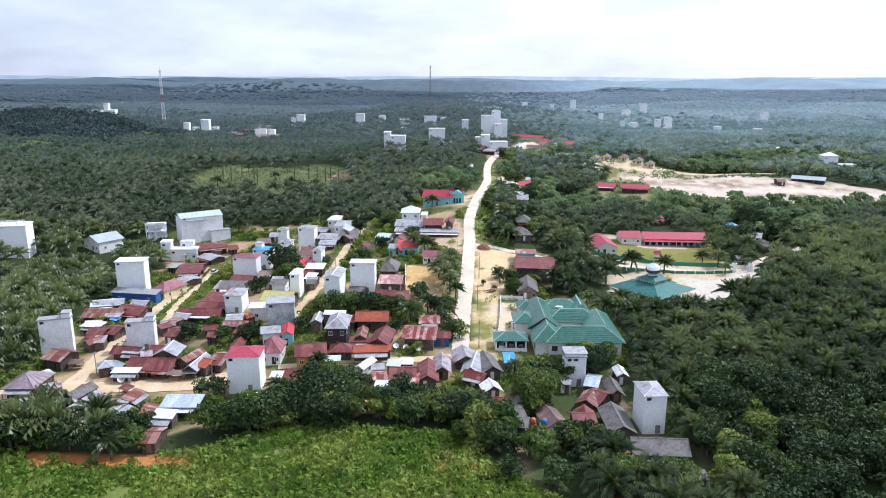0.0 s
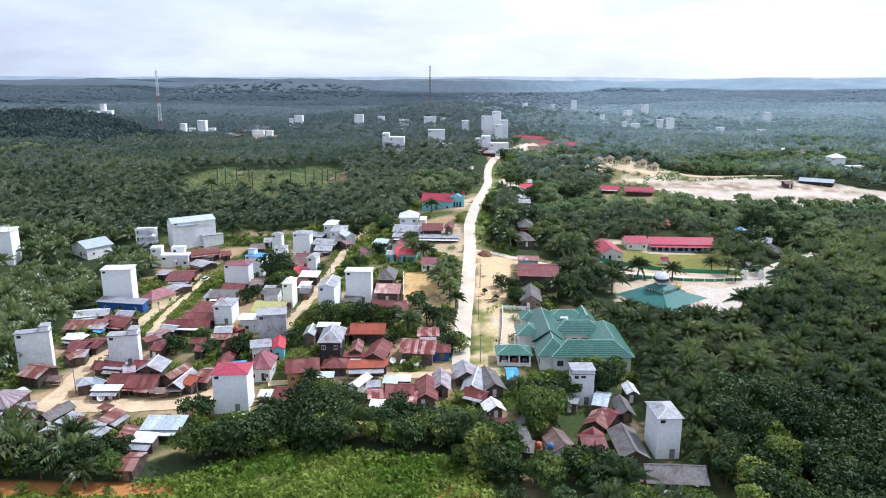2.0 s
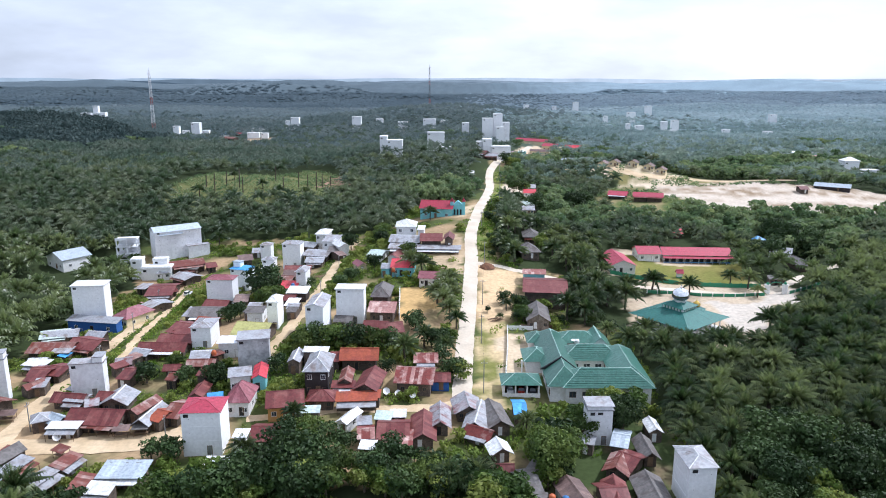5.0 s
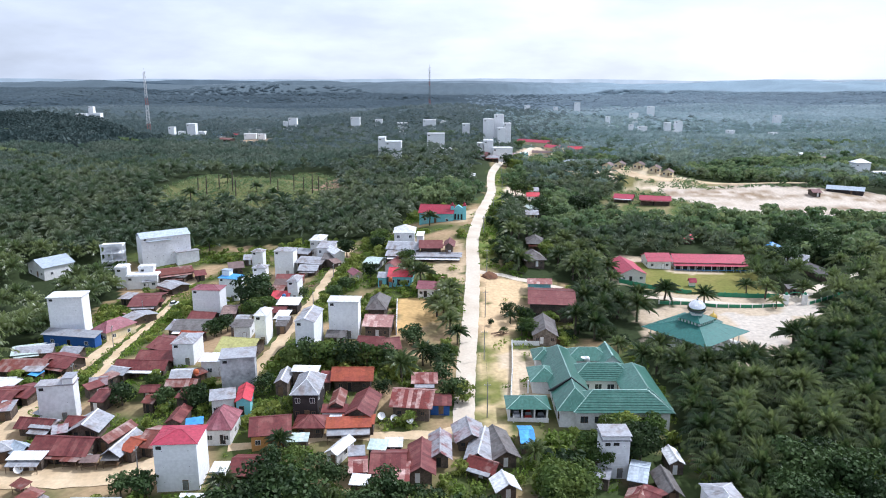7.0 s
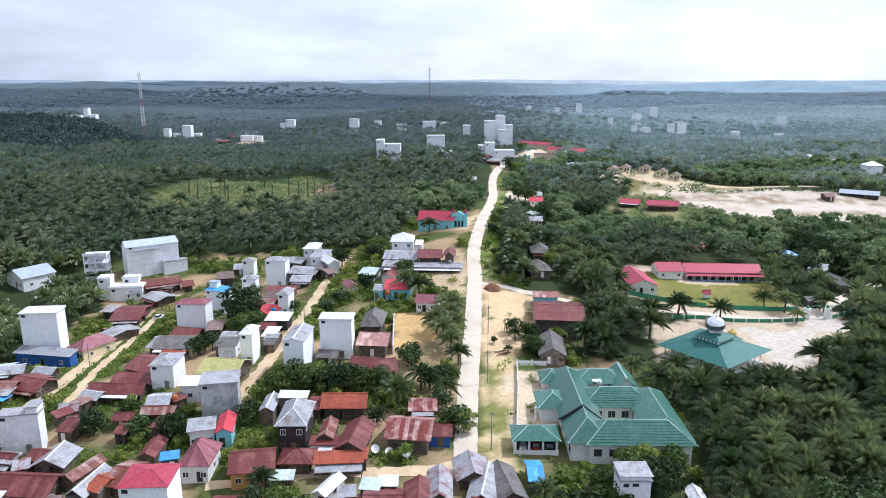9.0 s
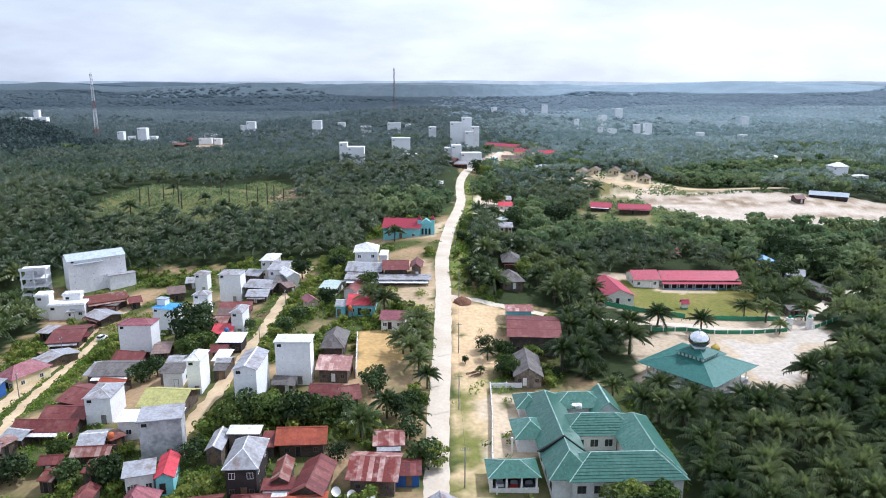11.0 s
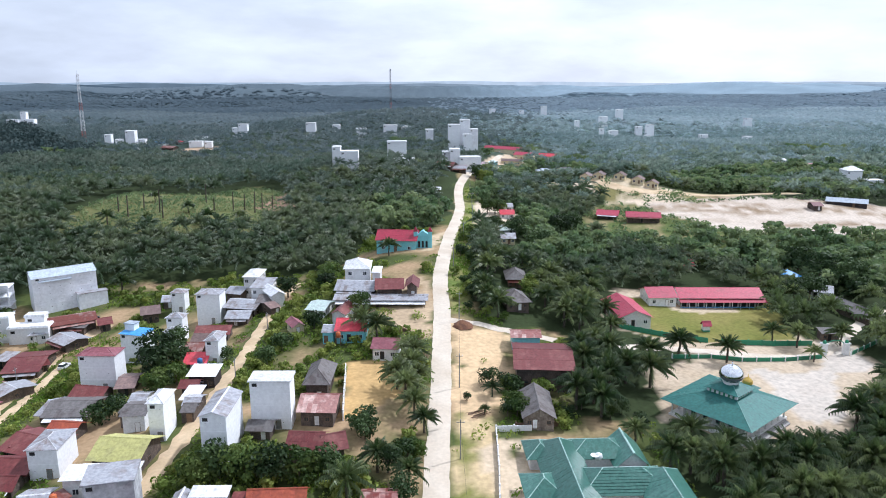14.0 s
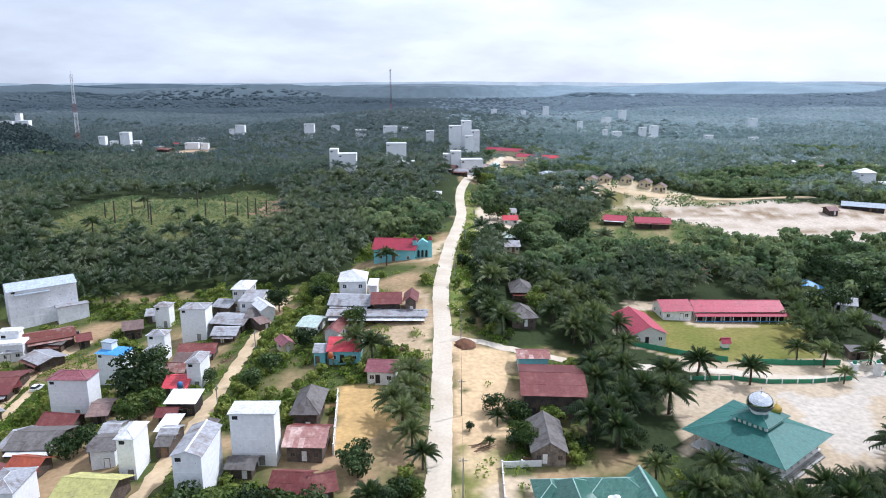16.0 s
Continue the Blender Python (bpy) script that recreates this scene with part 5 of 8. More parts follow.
def big_swiftlet_house():
    """The long five-storey block with unpainted render, wall grid, blue roof strip and a lower wing."""
    x, y, yaw, w, d = -121.6, 334.0, 36, 19.5, 9.0
    z, slope = base_level(x, y, yaw, w, d)
    H = 12.9 - z
    h = thing("swiftlet_house", x, y, z, yaw, "long grey-white rendered swiftlet block with a blue roof strip", "building", "swiftlet houses")
    HOUSES.append((x, y, yaw, w + 3, d + 4))
    X, Y = w / 2, d / 2
    part("wall", Shape().box(-X, X, -Y, Y, -slope - 1, H), M_TOWER_OLD, h)
    for k in range(1, 5):
        part("floor_band", Shape().box(-X - 0.05, X + 0.05, -Y - 0.05, Y + 0.05, H * k / 5 - 0.12, H * k / 5 + 0.12), M_TOWER_OLD, h)
    for u in np.linspace(-X, X, 7):
        part("pilaster", Shape().box(u - 0.15, u + 0.15, -Y - 0.06, -Y + 0.1, 0, H), M_TOWER_OLD, h)
    for u in np.linspace(-X + 1.8, X - 1.8, 6):
        for k in range(5):
            part("vent", Shape().tube((u, -Y - 0.08, H * (k + 0.5) / 5), (u, -Y + 0.02, H * (k + 0.5) / 5), 0.1, 0.1, 8), M_DARK, h)
    roof_parts(h, w, d, H + 0.05, 1.6, "g0", ROOF["bluegrey"], 0.4, random.Random(4), 1.6)
    part("blue_strip", Shape().hexa([(-X + 1.6, -Y - 0.9, H - 1.5), (2.0, -Y - 0.9, H - 1.5), (2.0, -Y - 0.02, H - 1.1), (-X + 1.6, -Y - 0.02, H - 1.1)],
                                    [(-X + 1.6, -Y - 0.9, H - 1.42), (2.0, -Y - 0.9, H - 1.42), (2.0, -Y - 0.02, H - 1.02), (-X + 1.6, -Y - 0.02, H - 1.02)]), ROOF["bluegrey"], h)
    part("entry_opening", Shape().box(-X + 1.0, -X + 2.0, -Y - 0.07, -Y + 0.05, H - 0.9, H - 0.3), M_DARK, h)
    part("low_wing", Shape().box(3.0, X + 2.5, -Y - 3.2, -Y - 0.01, -slope - 1, 4.6), M_TOWER_OLD, h)
    part("wing_roof", Shape().box(2.7, X + 2.8, -Y - 3.5, -Y - 0.01, 4.6, 4.8), ROOF["grey"], h)


def frame_building():
    """A concrete frame of three storeys, still without walls."""
    x, y, yaw = -139.5, 326, 14
    z = ground_z(x, y)
    h = thing("unfinished_building", x, y, z, yaw, "unfinished concrete frame building with open storeys", "building")
    HOUSES.append((x, y, yaw, 9, 7))
    for k in range(4):
        part("floor_slab", Shape().box(-4.4, 4.4, -3.4, 3.4, 3.1 * k - (1.5 if k == 0 else 0.12), 3.1 * k + 0.12), M_TOWER_OLD, h)
    for k in range(3):
        for ux in (-4, 0, 4):
            for uy in (-3, 3):
                part("column", Shape().box(ux - 0.2, ux + 0.2, uy - 0.2, uy + 0.2, 3.1 * k + 0.12, 3.1 * k + 2.98), M_TOWER_OLD, h)
        part("back_wall", Shape().box(-3.8, 3.8, 2.6, 2.75, 3.1 * k + 0.12, 3.1 * k + 2.9), M_TOWER_OLD, h)
    part("parapet", Shape().box(-4.4, 4.4, -3.4, -3.25, 9.42, 10.3), M_TOWER_OLD, h)


swiftlet_house(-115.9, 247.3, 6, 9.9, 5.6, 14.1, "C")
big_swiftlet_house()
frame_building()
plain_block("white_house", -119.5, 307.2, 8, 11.5, 5.0, 2.6, "low white rendered house with a flat roof", bands=False)
plain_block("white_house", -127.4, 307.4, 8, 4.4, 4.6, 5.8, "narrow white rendered tower beside a low house", bands=False)
plain_block("white_house", -119.2, 310.6, 8, 5.6, 3.6, 5.0, "white rendered storey with a flat roof behind a low house", bands=False)

# the far end of the road: white blocks round the junction
plain_block("white_block", 36, 722, 0, 10.3, 9.6, 41.5, "large white rendered block beside a distant junction")
plain_block("white_block", 46, 727, 0, 8.6, 9.6, 45.5, "tall white rendered block beside a distant junction")
plain_block("white_block", 53, 716, 0, 6.9, 8.0, 38.0, "grey-white rendered block beside a distant junction", True)
plain_block("white_block", 47, 708, 0, 6.9, 4.8, 34.0, "stepped white block beside a distant junction")
plain_block("white_block", 28, 573, 0, 6.9, 8.0, 33.4, "white stepped building at the end of the road")
plain_block("white_block", 38, 571, 4, 14.6, 9.6, 28.2, "long white building with a flat roof at the junction")
plain_block("white_block", 22, 574, 0, 4.3, 6.4, 31.5, "grey unfinished block beside a white building", True)
plain_block("white_block", -3, 552, 0, 7.7, 5.6, 28.0, "white roadside house with a flat roof")
plain_block("white_block", 15, 745, 0, 6.9, 6.4, 36.0, "unfinished dark concrete block among palms", True)
plain_block("white_block", -490.7, 1020.0, 0, 8.8, 6, 46.3, "white tower on a wooded hill")
plain_block("white_block", -501.5, 1014.0, 0, 18.3, 8, 34.8, "low white building on a wooded hill")
plain_block("white_block", -482.1, 1016.0, 0, 16.0, 8, 35.6, "low white annexe on a wooded hill")
plain_block("white_block", -296.4, 800.0, 0, 6.2, 6, 28.5, "narrow white swiftlet tower beyond the palms")
plain_block("white_block", -278.7, 810.5, 0, 9.0, 8, 31.5, "grey-white swiftlet block beyond the palms", True)
plain_block("white_block", -288.7, 806.0, 0, 6.0, 6, 23.5, "low white house beyond the palms")
plain_block("white_block", -266.6, 806.0, 0, 7.0, 6, 23.5, "pale low building beside a swiftlet block", True)
plain_block("white_block", -218.2, 818.0, 0, 13.0, 6, 20.5, "long low white house by a cleared slope")
plain_block("white_block", -203.7, 811.0, 0, 7.0, 6, 20.5, "low white shed by a cleared slope")
plain_block("white_block", -181.4, 865.5, 0, 9.6, 7, 34.8, "white block on a wooded hill")
plain_block("white_block", -189.7, 862.5, 0, 4.7, 5, 31.1, "small white shed on a wooded hill")
plain_block("white_block", -109.2, 863.5, 0, 10.4, 7, 36.0, "white block among distant palms")
plain_block("white_block", -86.4, 903.0, 0, 10.6, 6, 33.4, "small white house among distant palms")
plain_block("white_block", -57.0, 883.0, 0, 11.7, 6, 29.0, "small white house among distant palms")
plain_block("white_block", -24.8, 873.5, 0, 14.9, 7, 33.0, "low white house among distant palms")
plain_block("white_block", -48.3, 544.5, 0, 5.1, 7, 37.6, "white swiftlet block with a raised end above palms")
plain_block("white_block", -40.1, 544.5, 0, 11.0, 7, 34.8, "long white swiftlet block above the palms")
plain_block("white_block", -11.7, 606.0, 0, 13.7, 8, 36.1, "tall white swiftlet block above the palms")
plain_block("white_block", 214.4, 1265.5, 0, 11.8, 7, 45.3, "white tower on a far hillside")
plain_block("white_block", 130.0, 1265.5, 0, 11.8, 7, 39.4, "small white house on a far hillside")
plain_block("white_block", 177.8, 1265.5, 0, 8.8, 7, 36.6, "small white house on a far hillside")
plain_block("white_block", 207.7, 993.0, 0, 6.9, 6, 34.2, "narrow white tower among distant palms")
plain_block("white_block", 224.2, 935.0, 0, 6.5, 6, 27.5, "narrow white tower in a distant hamlet")
plain_block("white_block", 254.5, 1043.5, 0, 14.5, 7, 36.9, "white house on a far hillside")
plain_block("white_block", 316.4, 1183.5, 0, 13.7, 7, 41.4, "white house on a far hillside")
plain_block("white_block", 240.6, 943.5, 0, 13.9, 7, 24.2, "low white block in a distant hamlet")
plain_block("white_block", 277.0, 961.0, 0, 10.4, 6, 29.2, "white swiftlet block in a distant hamlet", True)
plain_block("white_block", 292.3, 965.5, 0, 12.0, 7, 31.2, "broad white swiftlet block in a distant hamlet")
plain_block("white_block", 281.7, 941.0, 0, 9.5, 6, 18.0, "low white block in a distant hamlet")
plain_block("white_block", 347.0, 933.0, 0, 12.3, 6, 20.1, "grey block among distant trees", True)
plain_block("white_block", 475.8, 1093.5, 0, 13.5, 7, 32.0, "unfinished block of rows of openings on a hillside", True)
plain_block("white_block", 386.8, 903.5, 0, 11.9, 7, 19.3, "low grey house among distant trees", True)
tower = plain_block("white_block", 301.0, 566.0, 0, 10.9, 9, 18.2, "pale swiftlet tower with a hipped roof beside an open sand flat")
roof_parts(tower, 10.9, 9, 18.8 - tower.location.z, 2.6, "h", ROOF["white"], 0.5, random.Random(6))
plain_block("white_block", 314.0, 562.0, 0, 12.0, 7, 4.4, "low pale annexe beside a swiftlet tower", bands=False)


def estate_house(x, y, yaw):
    h = thing("estate_house", x, y, ground_z(x, y), yaw, "small cream bungalow with a grey gabled roof", "house", "row of bungalows")
    HOUSES.append((x, y, yaw, 7, 8))
    walls(h, 6.4, 8, 2.8, 1.6, "g1", WALL["cream"], 1.5)
    roof_parts(h, 6.4, 8, 2.8, 1.6, "g1", ROOF["brown"], 0.6, random.Random(2))
    door(h, 0.8, -4.0, 0.05, 0.95, 2.05, "-y", M_WOOD)
    for u in (-1.9, 2.4):
        window(h, u, -4.0, 1.0, 1.1, 1.2, "-y")


for x, y in ((108, 529), (115, 524), (126, 517), (135, 510), (142, 505)):
    estate_house(x, y, -24)


# ---- lattice masts ----
def lattice_mast(x, y, base, top, half, taper, label, step, plain, painted):
    h = thing("lattice_mast", x, y, base, 12, label, "mast", "radio masts")
    H = top - base
    at = lambda t: half + (taper - half) * t
    n = int(H / step)
    for k in range(n):
        t0, t1 = k / n, (k + 1) / n
        mat = M_REDP if (k * 7 // n) in painted else plain
        c0 = [Vector((sx * at(t0), sy * at(t0), H * t0)) for sx, sy in ((-1, -1), (1, -1), (1, 1), (-1, 1))]
        c1 = [Vector((sx * at(t1), sy * at(t1), H * t1)) for sx, sy in ((-1, -1), (1, -1), (1, 1), (-1, 1))]
        s = Shape()
        for i in range(4):
            j = (i + 1) % 4
            s.tube(c0[i], c1[i], 0.11, 0.11, 5).tube(c0[i], c1[j], 0.06, 0.06, 4).tube(c0[j], c1[i], 0.06, 0.06, 4).tube(c1[i], c1[j], 0.06, 0.06, 4)
        part("mast_section", s, mat, h)
    part("antenna_rod", Shape().tube((0, 0, H), (0, 0, H + 4), 0.09, 0.04, 6), M_STEEL, h)
    for k, z in enumerate((H - 1.5, H - 3.5, H - 7)):
        for a in range(3):
            an = a * 2.09 + k
            c = Vector((math.cos(an) * (at(1) + 0.5), math.sin(an) * (at(1) + 0.5), z))
            part("antenna_panel", Shape().tube(c, c + Vector((0, 0, 2.0)), 0.16, 0.16, 6), M_WHITEP, h)
    part("dish", Shape().turned([(0.05, 0), (0.5, 0.08), (0.8, 0.3)], 12, (0, -at(0.9) - 0.4, H * 0.9)), M_WHITEP, h)


lattice_mast(-338, 840, ground_z(-338, 840), 86.5, 1.8, 0.8, "white lattice radio mast with red sections on a hillside", 4.0, M_WHITEP, (0, 3))
lattice_mast(-33.5, 1180, ground_z(-33.5, 1180), 98.5, 1.3, 0.7, "slender dark grey lattice radio mast with red sections", 4.0, M_MAST, (1, 4))


# ---- the green-roofed office ----
def office():
    x0, y0 = 0.0, 0.0
    z = ground_z(35, 205)
    h = thing("office_building", 35, 205, z, 0, "white single-storey office with steep green hipped roofs", "building")
    HOUSES.append((35, 206, 0, 27, 42))
    HOUSES.append((17.5, 192, 0, 9, 6))
    mat, e = ROOF["green"], 3.7
    rnd = random.Random(8)
    wings = [("west_wing", 28.0, 204, 7.6, 34, 3.5, "h"), ("front_wing", 38.0, 190.4, 20.5, 8.4, 3.2, "h"), ("east_wing", 44.6, 199.0, 7.6, 22.0, 3.2, "h"), ("middle_wing", 37.5, 207.2, 15, 8.0, 2.8, "h"),
             ("porch_wing", 23.0, 206.0, 6.0, 7.4, 2.2, "h"), ("back_wing", 36.0, 219.0, 11, 6.5, 2.2, "h"), ("side_wing", 41.4, 217.5, 5.6, 8.5, 2.5, "g1"), ("corner_wing", 24.6, 219.0, 4.6, 6.0, 1.9, "h")]
    for name, cx, cy, w, d, rise, kind in wings:
        sub = new(name)
        sub.parent = h
        sub.matrix_basis = pose(cx - 35, cy - 205, 0)
        walls(sub, w, d, e, rise, kind, WALL["white"], 2.5)
        roof_parts(sub, w, d, e, rise, kind, mat, 0.8, rnd, 0.9)
    for cx, cy, w, d, rise in ((38.0, 190.4, 20.5, 8.4, 3.2), (37.5, 207.2, 15, 8.0, 2.8)):
        for k in range(1, 9):
            t = k / 9
            yy = cy - 205 - (d / 2 + 0.8) * (1 - t)
            hw = (w / 2 + 0.8) - (d / 2 + 0.8) * t
            part("tile_course", Shape().box(cx - 35 - hw, cx - 35 + hw, yy - 0.04, yy + 0.04, e + rise * t + 0.02, e + rise * t + 0.11), mat, h)
    part("ridge_step", Shape().hexa([(-12.2, -9.4, e + 0.4), (-2.6, -9.4, e + 0.4), (-2.6, -8.9, e + 0.4), (-12.2, -8.9, e + 0.4)], [(-7.1, -9.4, e + 3.75), (-6.9, -9.4, e + 3.75), (-6.9, -8.9, e + 3.75), (-7.1, -8.9, e + 3.75)]), M_DARK, h)
    for u in (-5.5, -2.4, 0.8, 4.0, 7.2, 10.4):
        window(h, u, 190.4 - 205 - 4.2, 1.0, 1.5, 1.4, "-y", M_WOOD)
    for v in (188, 193, 198, 214, 219):
        window(h, 28.0 - 35 - 3.82, v - 205, 1.0, 1.4, 1.4, "-x", M_WOOD)
    for u in (33, 36, 39):
        window(h, u - 35, 207.2 - 205 - 4.0, 0.9, 1.6, 1.6, "-y", M_WHITE)
    door(h, 41.5 - 35, 207.2 - 205 - 4.0, 0.05, 1.6, 2.3, "-y", M_GLASS)
    for u in (18.9, 24.3):
        part("porch_column", Shape().box(u - 35 - 0.18, u - 35 + 0.18, 202.2 - 205, 202.6 - 205, -0.5, e), M_WHITE, h)
    part("court_lawn", Shape().box(32.0 - 35, 40.6 - 35, 195.0 - 205, 203.0 - 205, -1.5, 0.06), material("court_grass", (0.18, 0.20, 0.05), (0.13, 0.17, 0.04), 0.6, 0.95), h)
    part("water_tank", Shape().turned([(0.0, 0), (0.7, 0), (0.75, 0.7), (0.6, 1.2), (0.0, 1.35)], 14, (35.4 - 35, 215.2 - 205, e - 0.2)), M_WHITE, h, smooth=True)
    part("dish", Shape().turned([(0.05, 0), (0.5, 0.1), (0.85, 0.32)], 14, (34.5 - 35, 214.6 - 205, e + 0.8)), M_WHITE, h)
    # open garage in front
    g = thing("garage", 17.5, 192, ground_z(17.5, 192), 0, "open white garage with a green hipped roof", "garage")
    roof_parts(g, 9.0, 6.2, 3.0, 1.7, "h", mat, 0.5, rnd, 0.9)
    for u in (-4.2, -1.4, 1.4, 4.2):
        part("pier", Shape().box(u - 0.18, u + 0.18, -3.1, -2.75, -1.0, 3.0), M_WHITE, g)
    part("back_wall", Shape().box(-4.4, 4.4, 2.8, 3.0, -1.0, 3.0), WALL["white"], g)
    for e2 in (-1, 1):
        part("side_wall", Shape().box(e2 * 4.4 - 0.1, e2 * 4.4 + 0.1, -2.7, 2.78, -1.0, 3.0), WALL["white"], g)
    part("low_wall", Shape().box(-4.6, 4.6, -3.3, -3.14, -1.0, 0.8), M_WHITE, g)
    part("garage_floor", Shape().box(-4.28, 4.28, -3.1, 2.78, -0.8, 0.08), M_CONCRETE, g)


office()


# ---- the mosque ----
def mosque():
    x, y, yaw = 70.6, 237.2, 38.0
    z = ground_z(x, y) + 0.2
    h = thing("mosque", x, y, z, yaw, "white mosque with a broad green hipped roof and silver dome", "mosque")
    HOUSES.append((x, y, yaw, 27, 29))
    a = 9.6
    rnd = random.Random(5)
    part("plinth", Shape().box(-a + 0.4, a - 0.4, -a + 0.4, a - 0.4, -2.0, 0.5), M_WHITE, h)
    part("prayer_hall", Shape().box(-6.8, 6.8, -6.8, 6.8, 0.5, 4.1), WALL["white"], h)
    roof_parts(h, 19.2, 19.2, 3.8, 3.6, "h", ROOF["mosque"], 1.1, rnd, 1.3)
    part("soffit", Shape().box(-9.9, 9.9, -9.9, 9.9, 3.62, 3.74), M_WHITE, h)
    for i in range(7):
        u = -8.7 + 17.4 * i / 6
        for px_, py_ in ((u, -8.7), (u, 8.7), (8.7, u), (-8.7, u)):
            if abs(px_) == 8.7 and abs(py_) == 8.7 and px_ != u:
                continue
            part("column", Shape().tube((px_, py_, 0.5), (px_, py_, 3.62), 0.16, 0.16, 10).box(px_ - 0.24, px_ + 0.24, py_ - 0.24, py_ + 0.24, 0.5, 0.72), M_WHITE, h)
    for face, sx, sy in (("-y", 1, 0), ("+x", 0, 1), ("-x", 0, 1), ("+y", 1, 0)):
        for u in (-4.4, -1.5, 1.5, 4.4):
            px_, py_ = {"-y": (u, -6.8), "+y": (u, 6.8), "+x": (6.8, u), "-x": (-6.8, u)}[face]
            window(h, px_, py_, 1.1, 1.1, 1.9, face, M_FENCE)
    lantern = part("lantern", Shape().box(-3.5, 3.5, -3.5, 3.5, 5.6, 7.2), WALL["white"], h)
    for u in np.linspace(-2.7, 2.7, 6):
        for px_, py_, face in ((u, -3.5, "-y"), (u, 3.5, "+y"), (3.5, u, "+x"), (-3.5, u, "-x")):
            w_ = part("lantern_opening", Shape().box(-0.22, 0.22, -0.04, 0.02, 0, 0.75).tube((0, 0.02, 0.72), (0, -0.04, 0.72), 0.22, 0.22, 10), M_FENCE, lantern)
            w_.matrix_basis = pose(px_, py_, 6.1, 0, 0, {"-y": 0, "+x": 90, "+y": 180, "-x": -90}[face])
    roof_parts(h, 7.0, 7.0, 7.2, 1.7, "h", ROOF["mosque"], 0.5, rnd, 1.2)
    part("drum", Shape().turned([(1.7, 8.2), (1.75, 8.8), (1.95, 8.85), (1.95, 9.0)], 24), M_WHITE, h)
    part("dome", Shape().turned([(1.75, 9.0), (2.3, 9.4), (2.6, 9.95), (2.62, 10.45), (2.4, 11.1), (1.95, 11.7), (1.25, 12.2), (0.5, 12.5), (0.0, 12.58)], 32), M_DOME, h, smooth=True)
    # dark ring added as the reflection of the palms low on the dome
    part("dome_band", Shape().turned([(2.40, 9.5), (2.63, 9.95), (2.64, 10.1)], 32), M_MAST, h, smooth=True)
    part("finial", Shape().tube((0, 0, 12.5), (0, 0, 13.8), 0.09, 0.04, 8).turned([(0.0, 12.7), (0.24, 12.95), (0.0, 13.15)], 10).turned([(0.0, 13.25), (0.15, 13.4), (0.0, 13.55)], 10), M_DOME, h)
    for k in range(3):
        part("step", Shape().box(-8.0 + 0.2 * k, 8.0 - 0.2 * k, -a - 0.5 * k - 0.1, -a + 0.4 - 0.5 * k, -1.5, 0.36 - 0.15 * k), M_CONCRETE, h)
    s = Shape()
    s.hexa([(9.5, -1.0, 3.3), (13.5, -1.0, 3.3), (13.5, 4.0, 3.3), (9.5, 4.0, 3.3)], [(11.0, 1.0, 4.2), (12.0, 1.0, 4.2), (12.0, 2.0, 4.2), (11.0, 2.0, 4.2)])
    part("mihrab_roof", s, ROOF["mosque"], h)
    part("mihrab_wall", Shape().box(9.7, 13.1, -0.6, 3.6, -1.5, 3.3), WALL["white"], h)
    part("small_dome", Shape().turned([(1.0, 4.1), (1.25, 4.5), (1.1, 5.1), (0.6, 5.6), (0.1, 5.9), (0.04, 6.7), (0, 6.7)], 18, (11.5, 1.5, 0)), M_GOLD, h, smooth=True)


mosque()


# ---- plants ----
def frond(az, lift, length, droop, leaflets, rnd, width):
    """One arching palm frond: a rib and two rows of hanging leaflets. Returns vertices and triangles."""
    V, T = [], []
    ca, sa = math.cos(az), math.sin(az)
    def at(s):
        r = length * (math.cos(lift) * s - 0.10 * droop * s * s)
        zz = length * (math.sin(lift) * s - droop * s * s * 0.75)
        return np.array((ca * r, sa * r, zz))
    side = np.array((-sa, ca, 0.0))
    n = leaflets
    for k in range(n):
        s0 = 0.16 + 0.84 * k / n
        p, q = at(s0), at(min(1.0, s0 + 0.84 / n * 0.9))
        prof = width * math.sin(math.pi * min(0.97, 0.16 + 0.80 * s0)) ** 0.6
        for e in (-1, 1):
            fwd = (q - p) * (1.1 if n > 6 else 0.6)
            tip = p + fwd + side * e * prof * rnd.uniform(0.6, 0.9) + np.array((0, 0, -prof * rnd.uniform(0.6, 1.0)))
            b = len(V)
            V += [p, q, tip]
            T.append((b, b + 1, b + 2))
    b = len(V)
    up = np.array((0, 0, 0.05))
    V += [at(0) + side * 0.10, at(0) - side * 0.10, at(0.5) + up, at(1.0)]
    T += [(b, b + 1, b + 2), (b + 2, b + 1, b + 3)]
    return V, T


def palm_crown(fronds, leaflets, seed, length=5.2, width=1.0):
    rnd = random.Random(seed)
    V, T, A = [], [], []
    for k in range(fronds):
        u = k / fronds
        az = k * 2.39996 + rnd.uniform(-0.25, 0.25)
        lift = radians(86 - 72 * u + rnd.uniform(-9, 9))
        v, t = frond(az, lift, length * rnd.uniform(0.85, 1.1) * (0.75 + 0.25 * min(1, 2 * u)), rnd.uniform(0.48, 0.78) * (0.75 + 0.4 * u), leaflets, rnd, width * rnd.uniform(0.85, 1.1))
        b = len(V)
        V += v
        A += [rnd.random()] * len(v)
        T += [(i + b, j + b, m + b) for i, j, m in t]
    return np.array(V), np.array(T), np.array(A)


def trunk_shape(h, r0, r1, seed):
    rnd = random.Random(seed)
    s, p = Shape(), Vector((0, 0, -0.6))
    for k in range(3):
        q = Vector((rnd.uniform(-0.12, 0.12), rnd.uniform(-0.12, 0.12), h * (k + 1) / 3))
        s.tube(p, q, r0 + (r1 - r0) * k / 3, r0 + (r1 - r0) * (k + 1) / 3, 7)
        p = q
    return s


